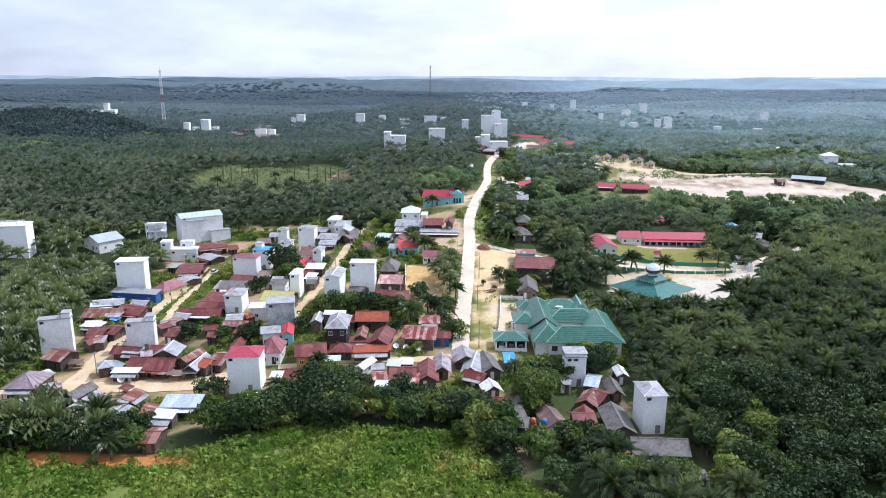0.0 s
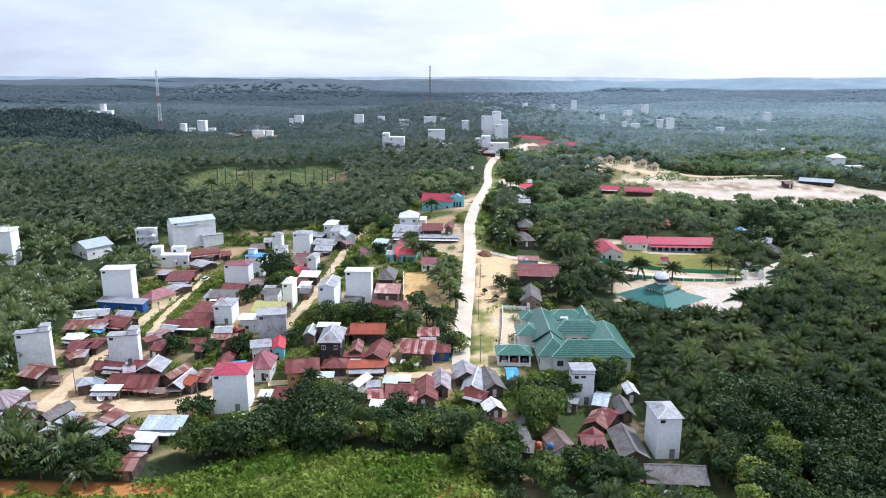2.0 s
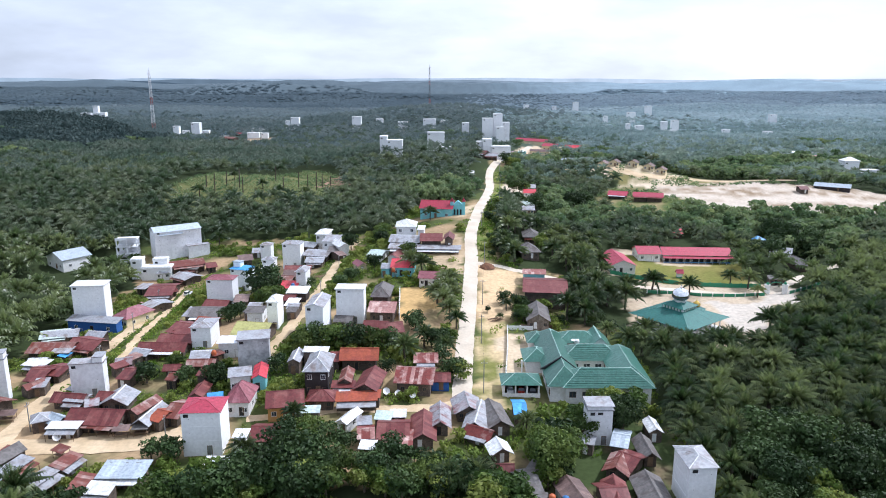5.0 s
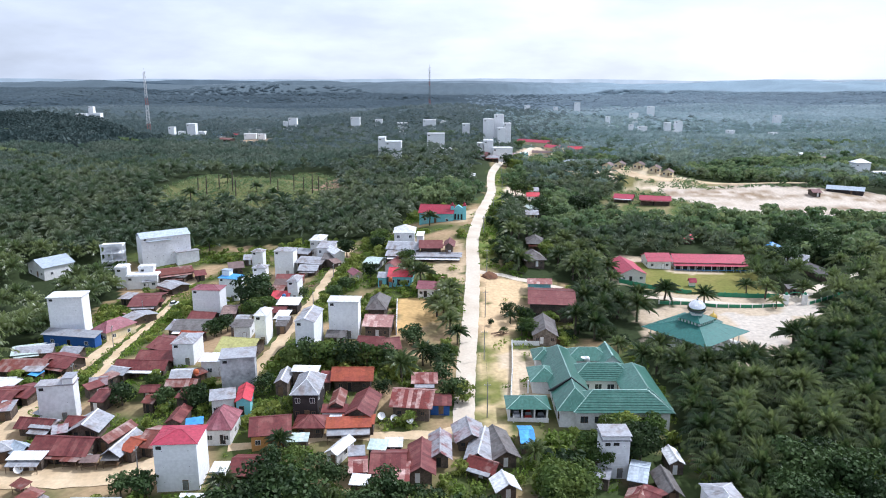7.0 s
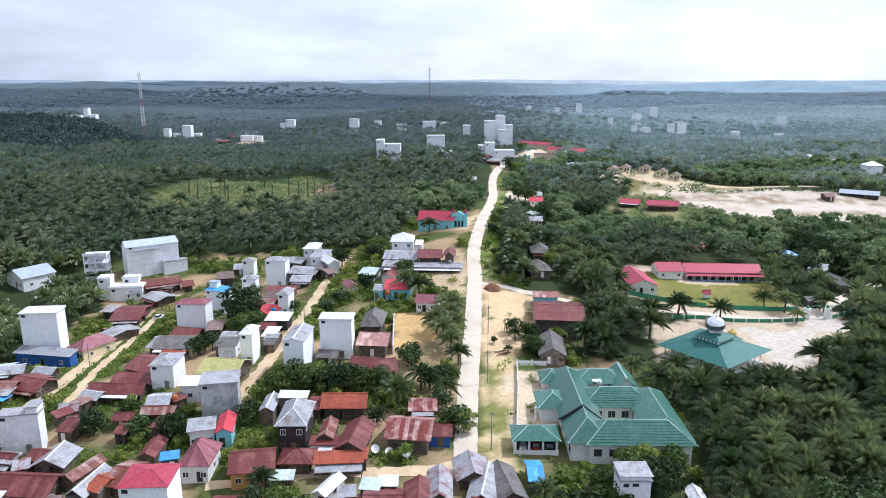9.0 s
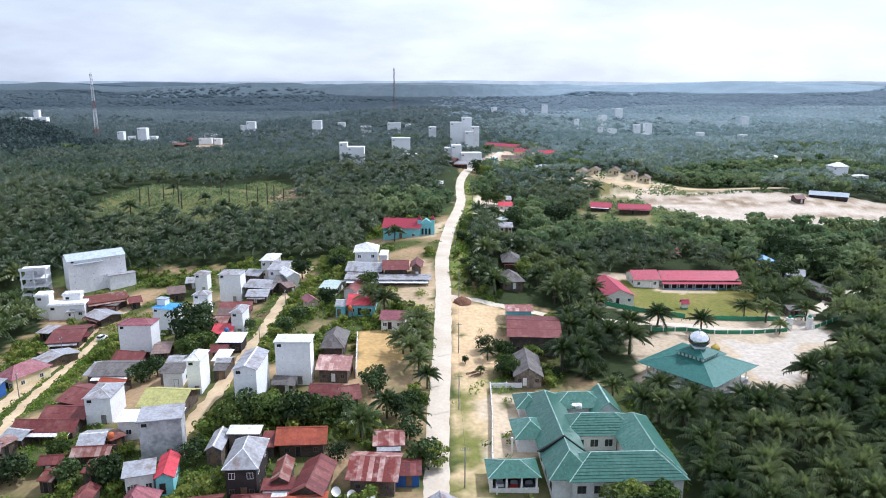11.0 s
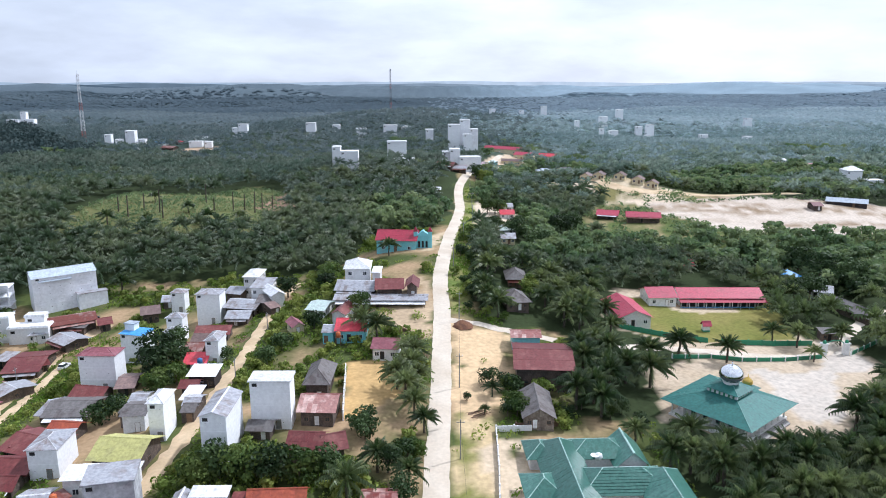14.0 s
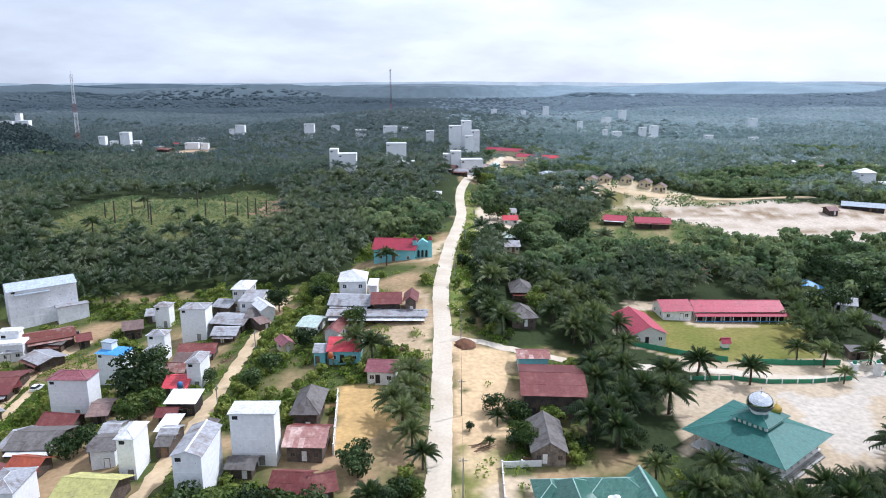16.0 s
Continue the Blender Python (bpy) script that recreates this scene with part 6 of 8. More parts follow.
OPEN_AREAS = [ROADSIDE, VILLAGE, MOSQUE_YARD, SAND, BANK, EDGE, JUNCTION, TERRACE, CLEARING, SCRUB, YARD]


def near_line(x, y, pts, r):
    best = np.full(np.shape(x), 1e9)
    for (x0, y0), (x1, y1) in zip(pts, pts[1:]):
        dx, dy = x1 - x0, y1 - y0
        t = np.clip(((x - x0) * dx + (y - y0) * dy) / (dx * dx + dy * dy), 0, 1)
        best = np.minimum(best, np.hypot(x - x0 - t * dx, y - y0 - t * dy))
    return best < r


def free_of_houses(x, y, margin):
    ok = np.ones(np.shape(x), bool)
    for hx, hy, yaw, w, d in HOUSES:
        c, s = math.cos(radians(yaw)), math.sin(radians(yaw))
        u, v = (x - hx) * c + (y - hy) * s, -(x - hx) * s + (y - hy) * c
        front = 9.0 if 60 < hx < 72 and 295 < hy < 310 else 12.0 if 25 < hx < 40 and 290 < hy < 325 else 16.0 if hx > 130 and 290 < hy < 345 else 34.0 if -30 < hx < 0 and 590 < hy < 640 else 1.0 if -60 < hx < -30 and 530 < hy < 560 else 3.0 if hx < -100 and 270 < hy < 400 else 2.0 if hy > 860 else 26.0 if hx > 280 and hy > 640 else 10.0 if hx < -180 and hy > 780 else 34.0 if hx > 30 and 340 < hy < 480 else 34.0 if hx > 280 and hy < 600 else 14.0 if 330 < hy < 640 else 34.0 if 30 < hx < 135 and 600 < hy < 760 else 4.0 if hy > 640 else 0.0
        ok &= ~((np.abs(u) < w / 2 + margin) & (v < d / 2 + margin) & (v > -d / 2 - margin - front))
    return ok


def free_of_roads(x, y, margin):
    ok = np.ones(np.shape(x), bool)
    for pts, wide in ROADS:
        ok &= ~near_line(x, y, pts, wide / 2 + margin)
    return ok


def scatter(x0, x1, y0, y1, step, seed, jitter=0.42):
    r = np.random.RandomState(seed)
    gx, gy = np.meshgrid(np.arange(x0, x1, step), np.arange(y0, y1, step * 0.87))
    gx = gx + (np.arange(gx.shape[0]) % 2)[:, None] * step / 2
    x = gx.ravel() + r.uniform(-jitter, jitter, gx.size) * step
    y = gy.ravel() + r.uniform(-jitter, jitter, gx.size) * step
    return x, y


def merged(variants, x, y, z, yaw, size, pick):
    Vs, Ts, As, off = [], [], [], 0
    plant = np.random.RandomState(len(x)).rand(len(x))
    for k, (V, T, A) in enumerate(variants):
        m = pick == k
        if not m.any():
            continue
        c, s, g = np.cos(yaw[m])[:, None], np.sin(yaw[m])[:, None], size[m][:, None]
        X = (V[None, :, 0] * c - V[None, :, 1] * s) * g + x[m][:, None]
        Y = (V[None, :, 0] * s + V[None, :, 1] * c) * g + y[m][:, None]
        Z = V[None, :, 2] * g + z[m][:, None]
        n = m.sum()
        Vs.append(np.stack([X, Y, Z], 2).reshape(-1, 3))
        Ts.append((T[None] + (np.arange(n) * len(V))[:, None, None]).reshape(-1, 3) + off)
        As.append((0.6 * plant[m][:, None] + 0.4 * A[None]).ravel())
        off += n * len(V)
    return np.concatenate(Vs), np.concatenate(Ts), np.concatenate(As)


def grove(name, x, y, variants, mat, label, category, lift, seed, sizes=(0.85, 1.15), smooth=False):
    r = np.random.RandomState(seed)
    n = len(x)
    z = height(x, y) + lift(r, n)
    V, T, A = merged(variants, x, y, z, r.uniform(0, 6.283, n), r.uniform(*sizes, n), r.randint(0, len(variants), n))
    return tagged(new(name, array_mesh(name, V, T, mat, smooth, A)), label, category, kind="stuff")


def in_view(x, y, margin=25):
    return np.abs(x) < 0.72 * (y + 20) + margin


def open_land(x, y):
    o = np.zeros(np.shape(x), bool)
    for poly in OPEN_AREAS:
        o |= inside(x, y, poly)
    return o


def broadleaf_zone(x, y):
    """Where the woods are of broad-leaved trees instead of palms."""
    z = inside(x, y, [(56, 100), (140, 120), (150, 150), (100, 162), (76, 166), (60, 156), (52, 140)])
    z |= inside(x, y, [(-135, 150), (-128, 335), (-300, 335), (-300, 150)]) & (fractal(x / 26.0 + 6, y / 26.0) > 0.46)
    z |= inside(x, y, [(40, 330), (60, 300), (58, 340), (80, 345), (110, 372), (128, 352), (128, 322), (160, 318), (200, 350), (200, 400), (120, 400), (60, 440), (40, 560), (110, 560), (60, 600), (33, 470)]) & (fractal(x / 30.0, y / 30.0) > 0.42)
    z |= (fractal(x / 70.0 + 4, y / 70.0 + 2) > 0.66) & (y > 380)
    z |= inside(x, y, [(150, 520), (400, 480), (600, 620), (300, 640), (160, 600)]) & (fractal(x / 40.0, y / 40.0) > 0.4)
    return z


# palms that stand by themselves or along the edges of the groves
NEAR = [(palm_crown(46, 9, 40 + k, 6.9, 1.1), trunk_shape(5.4, 0.36, 0.28, k)) for k in range(4)]
masters = []
for k, ((V, T, A), tr) in enumerate(NEAR):
    p = thing("oil_palm", 0, 0, 0, 0, "mature oil palm with arching dark green fronds", "palm tree", "oil palms")
    part("trunk", tr, M_PALM_TRUNK, p)
    c = new("crown", array_mesh("crown", V + np.array((0, 0, 5.3)), T, M_FROND, vary=A))
    c.parent = p
    masters.append(p)
px, py = scatter(-330, 330, 90, 330, 7.2, 21)
keep = in_view(px, py) & ~((px > -62) & (px < 22) & (py < 156)) & ~open_land(px, py) & free_of_houses(px, py, 3.0) & free_of_roads(px, py, 3.5) & ~near_line(px, py, MAIN, 9.0) & ~broadleaf_zone(px, py)
px, py = px[keep], py[keep]
edge = np.argsort(np.hypot(px - 30, (py - 190) * 0.8))
single, rest = edge[:240], edge[240:]
used = set()
spots = [(px[i], py[i], 1.0) for i in single] + [(-2, 262, .8), (0, 258, .8), (-1, 252, .85), (1, 247, .8), (-2, 240, .85), (0, 234, .8), (2, 228, .75), (-4, 246, .8), (-12, 205, .9), (-7, 214, .85), (-1, 210, .8),
         (-14, 275, .95), (-10, 272, .95), (-9, 345, .9), (72, 271, .9), (84, 268, .9), (104.5, 284, .75), (109, 278.5, .8), (122, 279, .8), (108, 268, .6), (-70, 131, .85), (-38, 149, .75), (-47, 146, .7), (-9, 150, .8), (5, 149, .75), (-22, 152, .8), (0, 148, .9), (33, 128, .9), (-105, 342, .9), (18, 244, .5),
         (46, 226, .8), (50, 216, .9), (28, 135, .8), (17, 172, .7), (-42, 160, .6), (110, 236, 1.0), (112, 226, 1.0), (102, 222, 1.0), (-34.6, 174, .6), (15.4, 236, .3), (52, 147, .85), (54.5, 153, .9), (53, 140.5, .85), (41, 122, .6), (51, 158, .9), (50, 165, .9), (-120, 410, .8), (-95, 418, .8), (-82, 425, .75), (-70, 430, .8), (-108, 432, .8), (-135, 405, .85), (-90, 400, .85), (-128, 445, .75)]
for i, (x, y, g) in enumerate(spots):
    k = i % 4
    m = pose(x, y, ground_z(x, y), 0, 0, (i * 77) % 360) @ Matrix.Scale(g * (0.85 + 0.3 * ((i * 37) % 10) / 10), 4)
    if k in used:
        o = copy_thing(masters[k], Matrix())
        o.matrix_basis = m
    else:
        masters[k].matrix_basis = m
        used.add(k)

MID = [palm_crown(28, 5, 60 + k, 6.8, 1.25) for k in range(5)]


def far_crown(seed, rays=9, wide=5.0, notch=0.72, drop=1.7):
    """A palm crown seen from afar: a drooping star of fronds round a raised heart."""
    r = random.Random(seed)
    V, T = [(0.0, 0.0, 1.5)], []
    for k in range(rays * 2):
        a = k * math.pi / rays + r.uniform(-0.08, 0.08)
        q = wide * (r.uniform(0.9, 1.15) if k % 2 == 0 else r.uniform(notch - 0.06, notch + 0.08))
        V.append((q * math.cos(a), q * math.sin(a), -drop * r.uniform(0.7, 1.2) if k % 2 == 0 else -0.24 * drop))
        T.append((0, k + 1, (k + 1) % (rays * 2) + 1))
    return np.array(V), np.array(T), np.array([r.random() for _ in V])


LOW = [palm_crown(14, 3, 70 + k, 6.5, 1.35) for k in range(5)]
SMALL = [palm_crown(10, 2, 75 + k, 6.4, 1.6) for k in range(5)]
FAR = [far_crown(80 + k, 8, 5.2, 0.5) for k in range(6)]
tall = lambda r, n: r.uniform(4.0, 7.0, n)
low = lambda r, n: r.uniform(1.8, 3.4, n)
x, y = px[rest], py[rest]
grove("palm_grove", x, y, MID, M_FROND, "dense grove of dark green oil palms", "palm grove", tall, 1, (0.95, 1.25))
hill_word = "oil palm plantation covering the hillside"
# each band beyond 500 m has more haze in its frond colour
for start, high, kinds, mat, seed, name in ((330, 500, MID, M_FROND_MID, 22, "palm_plantation"), (500, 720, LOW, M_HAZE_HILL, 24, "hill_palm_plantation"), (720, 980, SMALL, M_HAZE_FAR, 23, "far_palm_plantation"),
                                          (980, 1420, FAR, M_HAZE_LAST, 25, "farthest_palm_plantation")):
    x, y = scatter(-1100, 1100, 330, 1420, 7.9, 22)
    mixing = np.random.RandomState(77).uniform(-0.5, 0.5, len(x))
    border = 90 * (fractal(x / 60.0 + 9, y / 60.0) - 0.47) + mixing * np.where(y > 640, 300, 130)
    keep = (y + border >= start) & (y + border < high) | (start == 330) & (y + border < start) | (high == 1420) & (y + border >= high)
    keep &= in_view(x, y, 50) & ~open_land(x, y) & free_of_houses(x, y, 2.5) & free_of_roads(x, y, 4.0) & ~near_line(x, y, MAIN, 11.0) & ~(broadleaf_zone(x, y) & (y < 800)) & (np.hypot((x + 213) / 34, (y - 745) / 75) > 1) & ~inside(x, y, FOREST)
    # crowns on the sun's side get the brighter haze colours
    sunhaze = (x / y + 0.5 * (fractal(x / 80.0 + 3, y / 80.0) - 0.47) + 0.25 * mixing > 0.12) & (high > 500)
    for stand, leaf, key in ((keep & ~sunhaze, mat, name), (keep & sunhaze, {720: M_SUNHAZE_HILL, 980: M_SUNHAZE_FAR}.get(high, M_SUNHAZE_LAST), "young_" + name)):
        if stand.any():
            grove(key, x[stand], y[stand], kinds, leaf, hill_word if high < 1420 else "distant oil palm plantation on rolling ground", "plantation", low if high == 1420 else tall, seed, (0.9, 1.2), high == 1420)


def leaf_cloud(lobes, count, seed, leaf=0.55):
    """Crown of a broad-leaved tree: small leaf clumps scattered over several lobes."""
    r = np.random.RandomState(seed)
    V, T, A = [], [], []
    tone = r.rand(len(lobes))
    for k in range(count):
        cx, cy, cz, rad = lobes[k % len(lobes)]
        d = r.normal(size=3)
        d /= np.linalg.norm(d)
        d[2] = abs(d[2]) * 0.9 if r.rand() < 0.8 else d[2]
        p = np.array((cx, cy, cz)) + d * rad * r.uniform(0.72, 1.08) * np.array((1, 1, 0.8))
        a, b = r.normal(size=3), r.normal(size=3)
        nrm = d + 0.7 * a / np.linalg.norm(a)
        u = np.cross(nrm, b)
        u /= np.linalg.norm(u)
        w = np.cross(nrm, u)
        w /= np.linalg.norm(w)
        s = leaf * r.uniform(0.6, 1.4)
        i = len(V)
        V += [p - u * s, p - w * s * 0.6, p + u * s, p + w * s * 0.6 + d * 0.15 * s]
        T += [(i, i + 1, i + 2), (i, i + 2, i + 3)]
        A += [0.5 * tone[k % len(lobes)] + 0.5 * r.rand()] * 4
    return np.array(V), np.array(T), np.array(A)


def tree_lobes(seed, r=3.0, h=5.0, n=7):
    rnd = random.Random(seed)
    L = [(0, 0, h, r * 0.75)]
    for k in range(n):
        a = k * 6.283 / n + rnd.uniform(-0.4, 0.4)
        q = r * rnd.uniform(0.35, 0.75)
        L.append((q * math.cos(a), q * math.sin(a), h + rnd.uniform(-3.2, 1.0), r * rnd.uniform(0.34, 0.58)))
    return L


tree_masters = []
for k in range(8):
    dark, light = 3 <= k < 6, k >= 6
    lobes = tree_lobes(k, 3.3 + 0.3 * (k % 3), 4.4 + 0.5 * (k % 3), 13 + k % 2)
    t = thing("tree", 0, 0, 0, 0, "bushy broad-leaved tree with a %s green crown" % ("dark" if dark else "light yellowish" if light else "mid"), "tree", "broad-leaved trees")
    s = Shape().tube((0, 0, -0.6), (0.1, 0, 3.4), 0.28, 0.18, 7)
    for lx, ly, lz, lr in lobes[1:6]:
        s.tube((0.1, 0, 2.8 + 0.1 * lr), (lx, ly, lz - 0.3), 0.11, 0.04, 5)
    part("trunk", s, M_BARK, t)
    V, T, A = leaf_cloud(lobes, 1050, 100 + k, 0.38)
    c = new("crown", array_mesh("crown", V, T, M_LEAF_DARK if dark else M_LEAF_LIGHT if light else M_LEAF, vary=A))
    c.parent = t
    tree_masters.append(t)

x, y = scatter(-130, 160, 105, 330, 6.0, 31)
woods = broadleaf_zone(x, y) & ~open_land(x, y) & free_of_houses(x, y, 2.0) & free_of_roads(x, y, 2.0) & in_view(x, y)
order = np.argsort(np.hypot(x[woods] - 60, y[woods] - 120))
tree_spots = [(a, b, 1.0, (3, 4, 5, 0, 3, 4)[i % 6]) for i, (a, b) in enumerate(zip(x[woods][order], y[woods][order]))][:120]
wood_rest = (x[woods][order][120:], y[woods][order][120:])
hedge = random.Random(9)
for ax, ay, bx, by, n, g in [(-48, 147, -20, 148, 8, 0.95), (-6, 150, 4, 147, 4, 0.9), (-100, 135, -62, 136, 9, 0.8), (6, 140, 14, 142, 4, 1.2), (26, 138, 34, 132, 5, 1.0), (28, 162, 31, 168, 3, 0.8),(-56, 141, -36, 146, 6, 0.95), (-34, 150, -18, 152, 6, 0.95), (-36, 146, -24, 145, 4, .9), (-14, 152, -6, 145, 5, 0.85), (2, 140, 16, 132, 6, 0.9), (18, 150, 22, 166, 7, 1.05), (26, 176, 40, 184, 5, 0.8),
                             (36, 176, 46, 186, 4, 0.9), (-110, 140, -84, 138, 7, 0.9), (-40, 211, -24, 212, 5, 0.7), (-56, 205, -50, 203, 2, .5), (2, 197, 1, 195, 2, 0.85),
                             (-62, 250, -56, 256, 4, 0.8), (-49, 274, -51, 268, 2, 0.6), (-4, 222, 1, 216, 4, 0.5), (-26, 300, -16, 292, 3, 0.6), (16, 300, 22, 312, 5, 0.7), (20, 292, 28, 300, 3, 0.6), (18, 250, 26, 246, 4, 0.55),
                             (22, 240, 21, 236, 2, 0.6), (34, 300, 42, 320, 4, .8), (44, 120, 70, 124, 7, 0.9), (56, 132, 80, 138, 6, 0.9), (16, 335, 24, 345, 3, 0.6), (18, 360, 26, 372, 4, .8), (-30, 320, -26, 335, 4, .8),
                             (30, 385, 52, 420, 6, 1.0), (36, 430, 60, 470, 7, 1.0), (44, 520, 40, 540, 4, 1.3)]:
    for i in range(n):
        u = (i + 0.5) / n
        tree_spots.append((ax + (bx - ax) * u + hedge.uniform(-2, 2), ay + (by - ay) * u + hedge.uniform(-2, 2), g * hedge.uniform(0.8, 1.2), hedge.randrange(6)))
for x, y, g in ((24, 361, .8), (30, 348, .7), (21.6, 324, .7), (24.3, 315, .55), (16, 309, .45), (18.8, 298, .7), (16, 290, .42), (26, 286, .4), (29.6, 290.5, .5), (20, 331, .6), (27, 335, .7), (23.4, 246.5, .62), (29.5, 246.8, .62), (20.5, 236, .55), (12, 241.5, .3), (43.7, 236.5, .5), (47, 239, .45), (41.7, 246.5, .45), (49, 232, .5), (38, 240, .45), (34, 236, .4),
                (-34.7, 166.0, .8), (-30.6, 168.0, .75), (-25.4, 163.5, .8), (-22.5, 169.0, .7), (-38, 162.5, .8), (-29, 162, .9), (-33, 161, .85), (19, 133, 1.03), (25, 136, 0.88), (28, 129, 1.02), (21, 123, 0.98), (32, 122, 0.82), (32, 136, 0.71), (12, 125, 0.66), (42, 120, 0.83), (-89, 136, 1.2), (-92, 133, 1.2), (-72, 134, 1.14), (-68, 142, 0.78), (-65, 263, 1.39), (-69, 238, 1.15), (-66, 241, 0.95), (-74, 242, 0.97), (-36, 212, 1.03), (-31, 211, 1.02), (-26, 210, 1.01), (-21, 210, 1.01), (-16, 213, 0.76), (-77, 196, 1.25), (-72, 203, 0.95), (-42, 321, 1.02), (-16, 293, 0.85), (-2, 205, 0.72), (-62, 270, 0.95), (-83, 224, 0.61), (-44, 198, 0.68), (-66, 194, .8), (-58, 192.6, .95), (-53, 162, 0.83), (-57, 160, 0.83), (-61, 160, 0.67), (-29, 153, 1.24), (-34, 158, 1.1), (-35, 151, 1.06), (-25, 153, 1.06), (-16, 149, 0.94), (-22, 163, 0.74), (-12, 158, 0.9), (-9, 156, 0.88), (-41, 143, 0.85), (-44, 147, 0.88), (-36, 144, 0.68), (-29, 144, 0.61), (-4, 154, 0.87), (1, 149, 0.85), (7, 152, 0.87), (-10, 225, 0.81), (-5, 214, 0.76), (-16, 198, 0.53), (-66, 280, 1.11), (-69, 274, 1.3), (-75, 254, 0.8), (-12, 228, 0.62), (-10, 231, 0.56), (-35, 271, .8), (-28, 283, 0.85), (-37, 261, 0.77)):
    tree_spots.append((x, y, g, 3 + hedge.randrange(3) if hedge.random() < 0.7 else hedge.randrange(3)))
for k, (x, y, size) in enumerate(((20.5, 155.0, 1.0), (38.5, 173.5, 0.8), (24.0, 160.5, 0.75), (-30.5, 150.0, 0.7), (49.0, 365.0, 1.0), (65.0, 399.0, 1.2), (73.0, 412.0, 1.1), (43.5, 386.0, 1.0), (33.0, 388.0, 0.8), (151.0, 341.0, 1.2), (150.0, 354.0, 1.1), (135.0, 319.0, 1.0), (128.0, 316.0, 0.9), (158.0, 332.0, 1.1), (62.0, 148.0, 1.0), (73.0, 161.0, 1.0), (66.0, 163.0, 1.05), (76.0, 152.0, 0.95), (70.0, 167.0, 0.9), (60.0, 156.0, 0.9), (84.0, 158.0, 0.9), (100, 138, 1.0), (57.5, 142.0, 0.75), (34.0, 122.5, 0.75), (58.0, 131.0, 0.7), (66.0, 138.0, 0.85), (-40.0, 148.5, 0.75), (-15.0, 152.0, 0.7), (-24.0, 150.0, 0.72), (-50.0, 144.0, 0.6), (-104.0, 137.0, 0.75), (-92.0, 135.0, 0.7))):
    lobes = tree_lobes(50 + k, 5.0, 7.6, 18)
    t = thing("large_tree", x, y, ground_z(x, y), 0, "large spreading tree with a %s green crown" % ("light" if k in (23, 24, 25) else "dense dark"), "tree", "large trees")
    s = Shape().tube((0, 0, -0.6), (0.1, 0, 5.0), 0.42, 0.28, 8)
    for lx, ly, lz, lr in lobes[1:8]:
        s.tube((0.1, 0, 3.6 + 0.1 * lr), (lx, ly, lz - 0.3), 0.16, 0.05, 5)
    part("trunk", s, M_BARK, t)
    V, T, A = leaf_cloud(lobes, 2600, 500 + k, 0.38)
    c = new("crown", array_mesh("crown", V, T, M_LEAF_LIGHT if k in (23, 24, 25) else M_LEAF_DARK if k == 1 or k > 3 else M_LEAF, vary=A))
    c.parent = t
    t.matrix_basis = t.matrix_basis @ Matrix.Scale(size, 4)
used = set()
for i, (x, y, g, k) in enumerate(tree_spots):
    if not free_of_houses(np.array(x), np.array(y), 0.8):
        continue
    k = 6 + i % 2 if k < 3 and i % 5 < 2 and (x > 0 or y < 160) else k
    g *= 0.72 if -92 < x < -55 and 195 < y < 250 else 1.0
    m = pose(x, y, ground_z(x, y), 0, 0, (i * 61) % 360) @ Matrix.Scale(g, 4)
    if k in used:
        copy_thing(tree_masters[k], Matrix()).matrix_basis = m
    else:
        tree_masters[k].matrix_basis = m
        used.add(k)

BROAD = [leaf_cloud(tree_lobes(20 + k, 3.2, 4.6, 8), 150, 200 + k, 0.8) for k in range(4)]
if len(wood_rest[0]):
    grove("near_woods", *wood_rest, BROAD, M_LEAF_DARK, "dense dark broad-leaved woods", "woods", lambda r, n: r.uniform(-0.8, 0.6, n), 14, (0.9, 1.3))
x, y = scatter(-640, 640, 330, 810, 6.8, 32)
keep = in_view(x, y, 40) & ~open_land(x, y) & free_of_houses(x, y, 2.0) & free_of_roads(x, y, 3.0) & broadleaf_zone(x, y)
keep &= y < 800
grove("mixed_woods", x[keep], y[keep], BROAD, M_LEAF_SLOPE, "mixed broad-leaved woods between the palms", "woods", lambda r, n: r.uniform(-1.2, 0.8, n), 4, (0.8, 1.4))

x, y = scatter(60, 340, 366, 470, 7.0, 46)
keep = inside(x, y, EDGE) & ~inside(x, y, SAND) & (y < 400 + 8 * (fractal(x / 20.0, y / 20.0) - 0.4)) & free_of_houses(x, y, 3.0)
grove("sand_edge_woods", x[keep], y[keep], BROAD, M_LEAF_SLOPE, "green broad-leaved trees along the edge of bare sand", "woods", lambda r, n: r.uniform(-1.0, 0.6, n), 46, (0.8, 1.5))

# forest on the hill below the hilltop tower, cloud shade darkening its colour
CLUMPS = [leaf_cloud(tree_lobes(30 + k, 4.2, 4.0, 8), 56, 230 + k, 1.15) for k in range(4)]
x, y = scatter(-620, -230, 590, 1040, 7.0, 45)
keep = inside(x + 26 * (fractal(x / 30.0, y / 30.0) - 0.47), y, FOREST) & in_view(x, y, 40) & free_of_houses(x, y, 3.0)
grove("hill_forest", x[keep], y[keep], CLUMPS, M_FOREST, "dense dark forest on a hill, deepened like cloud shade", "forest", lambda r, n: r.uniform(-1.0, 2.5, n), 17, (0.8, 1.35))

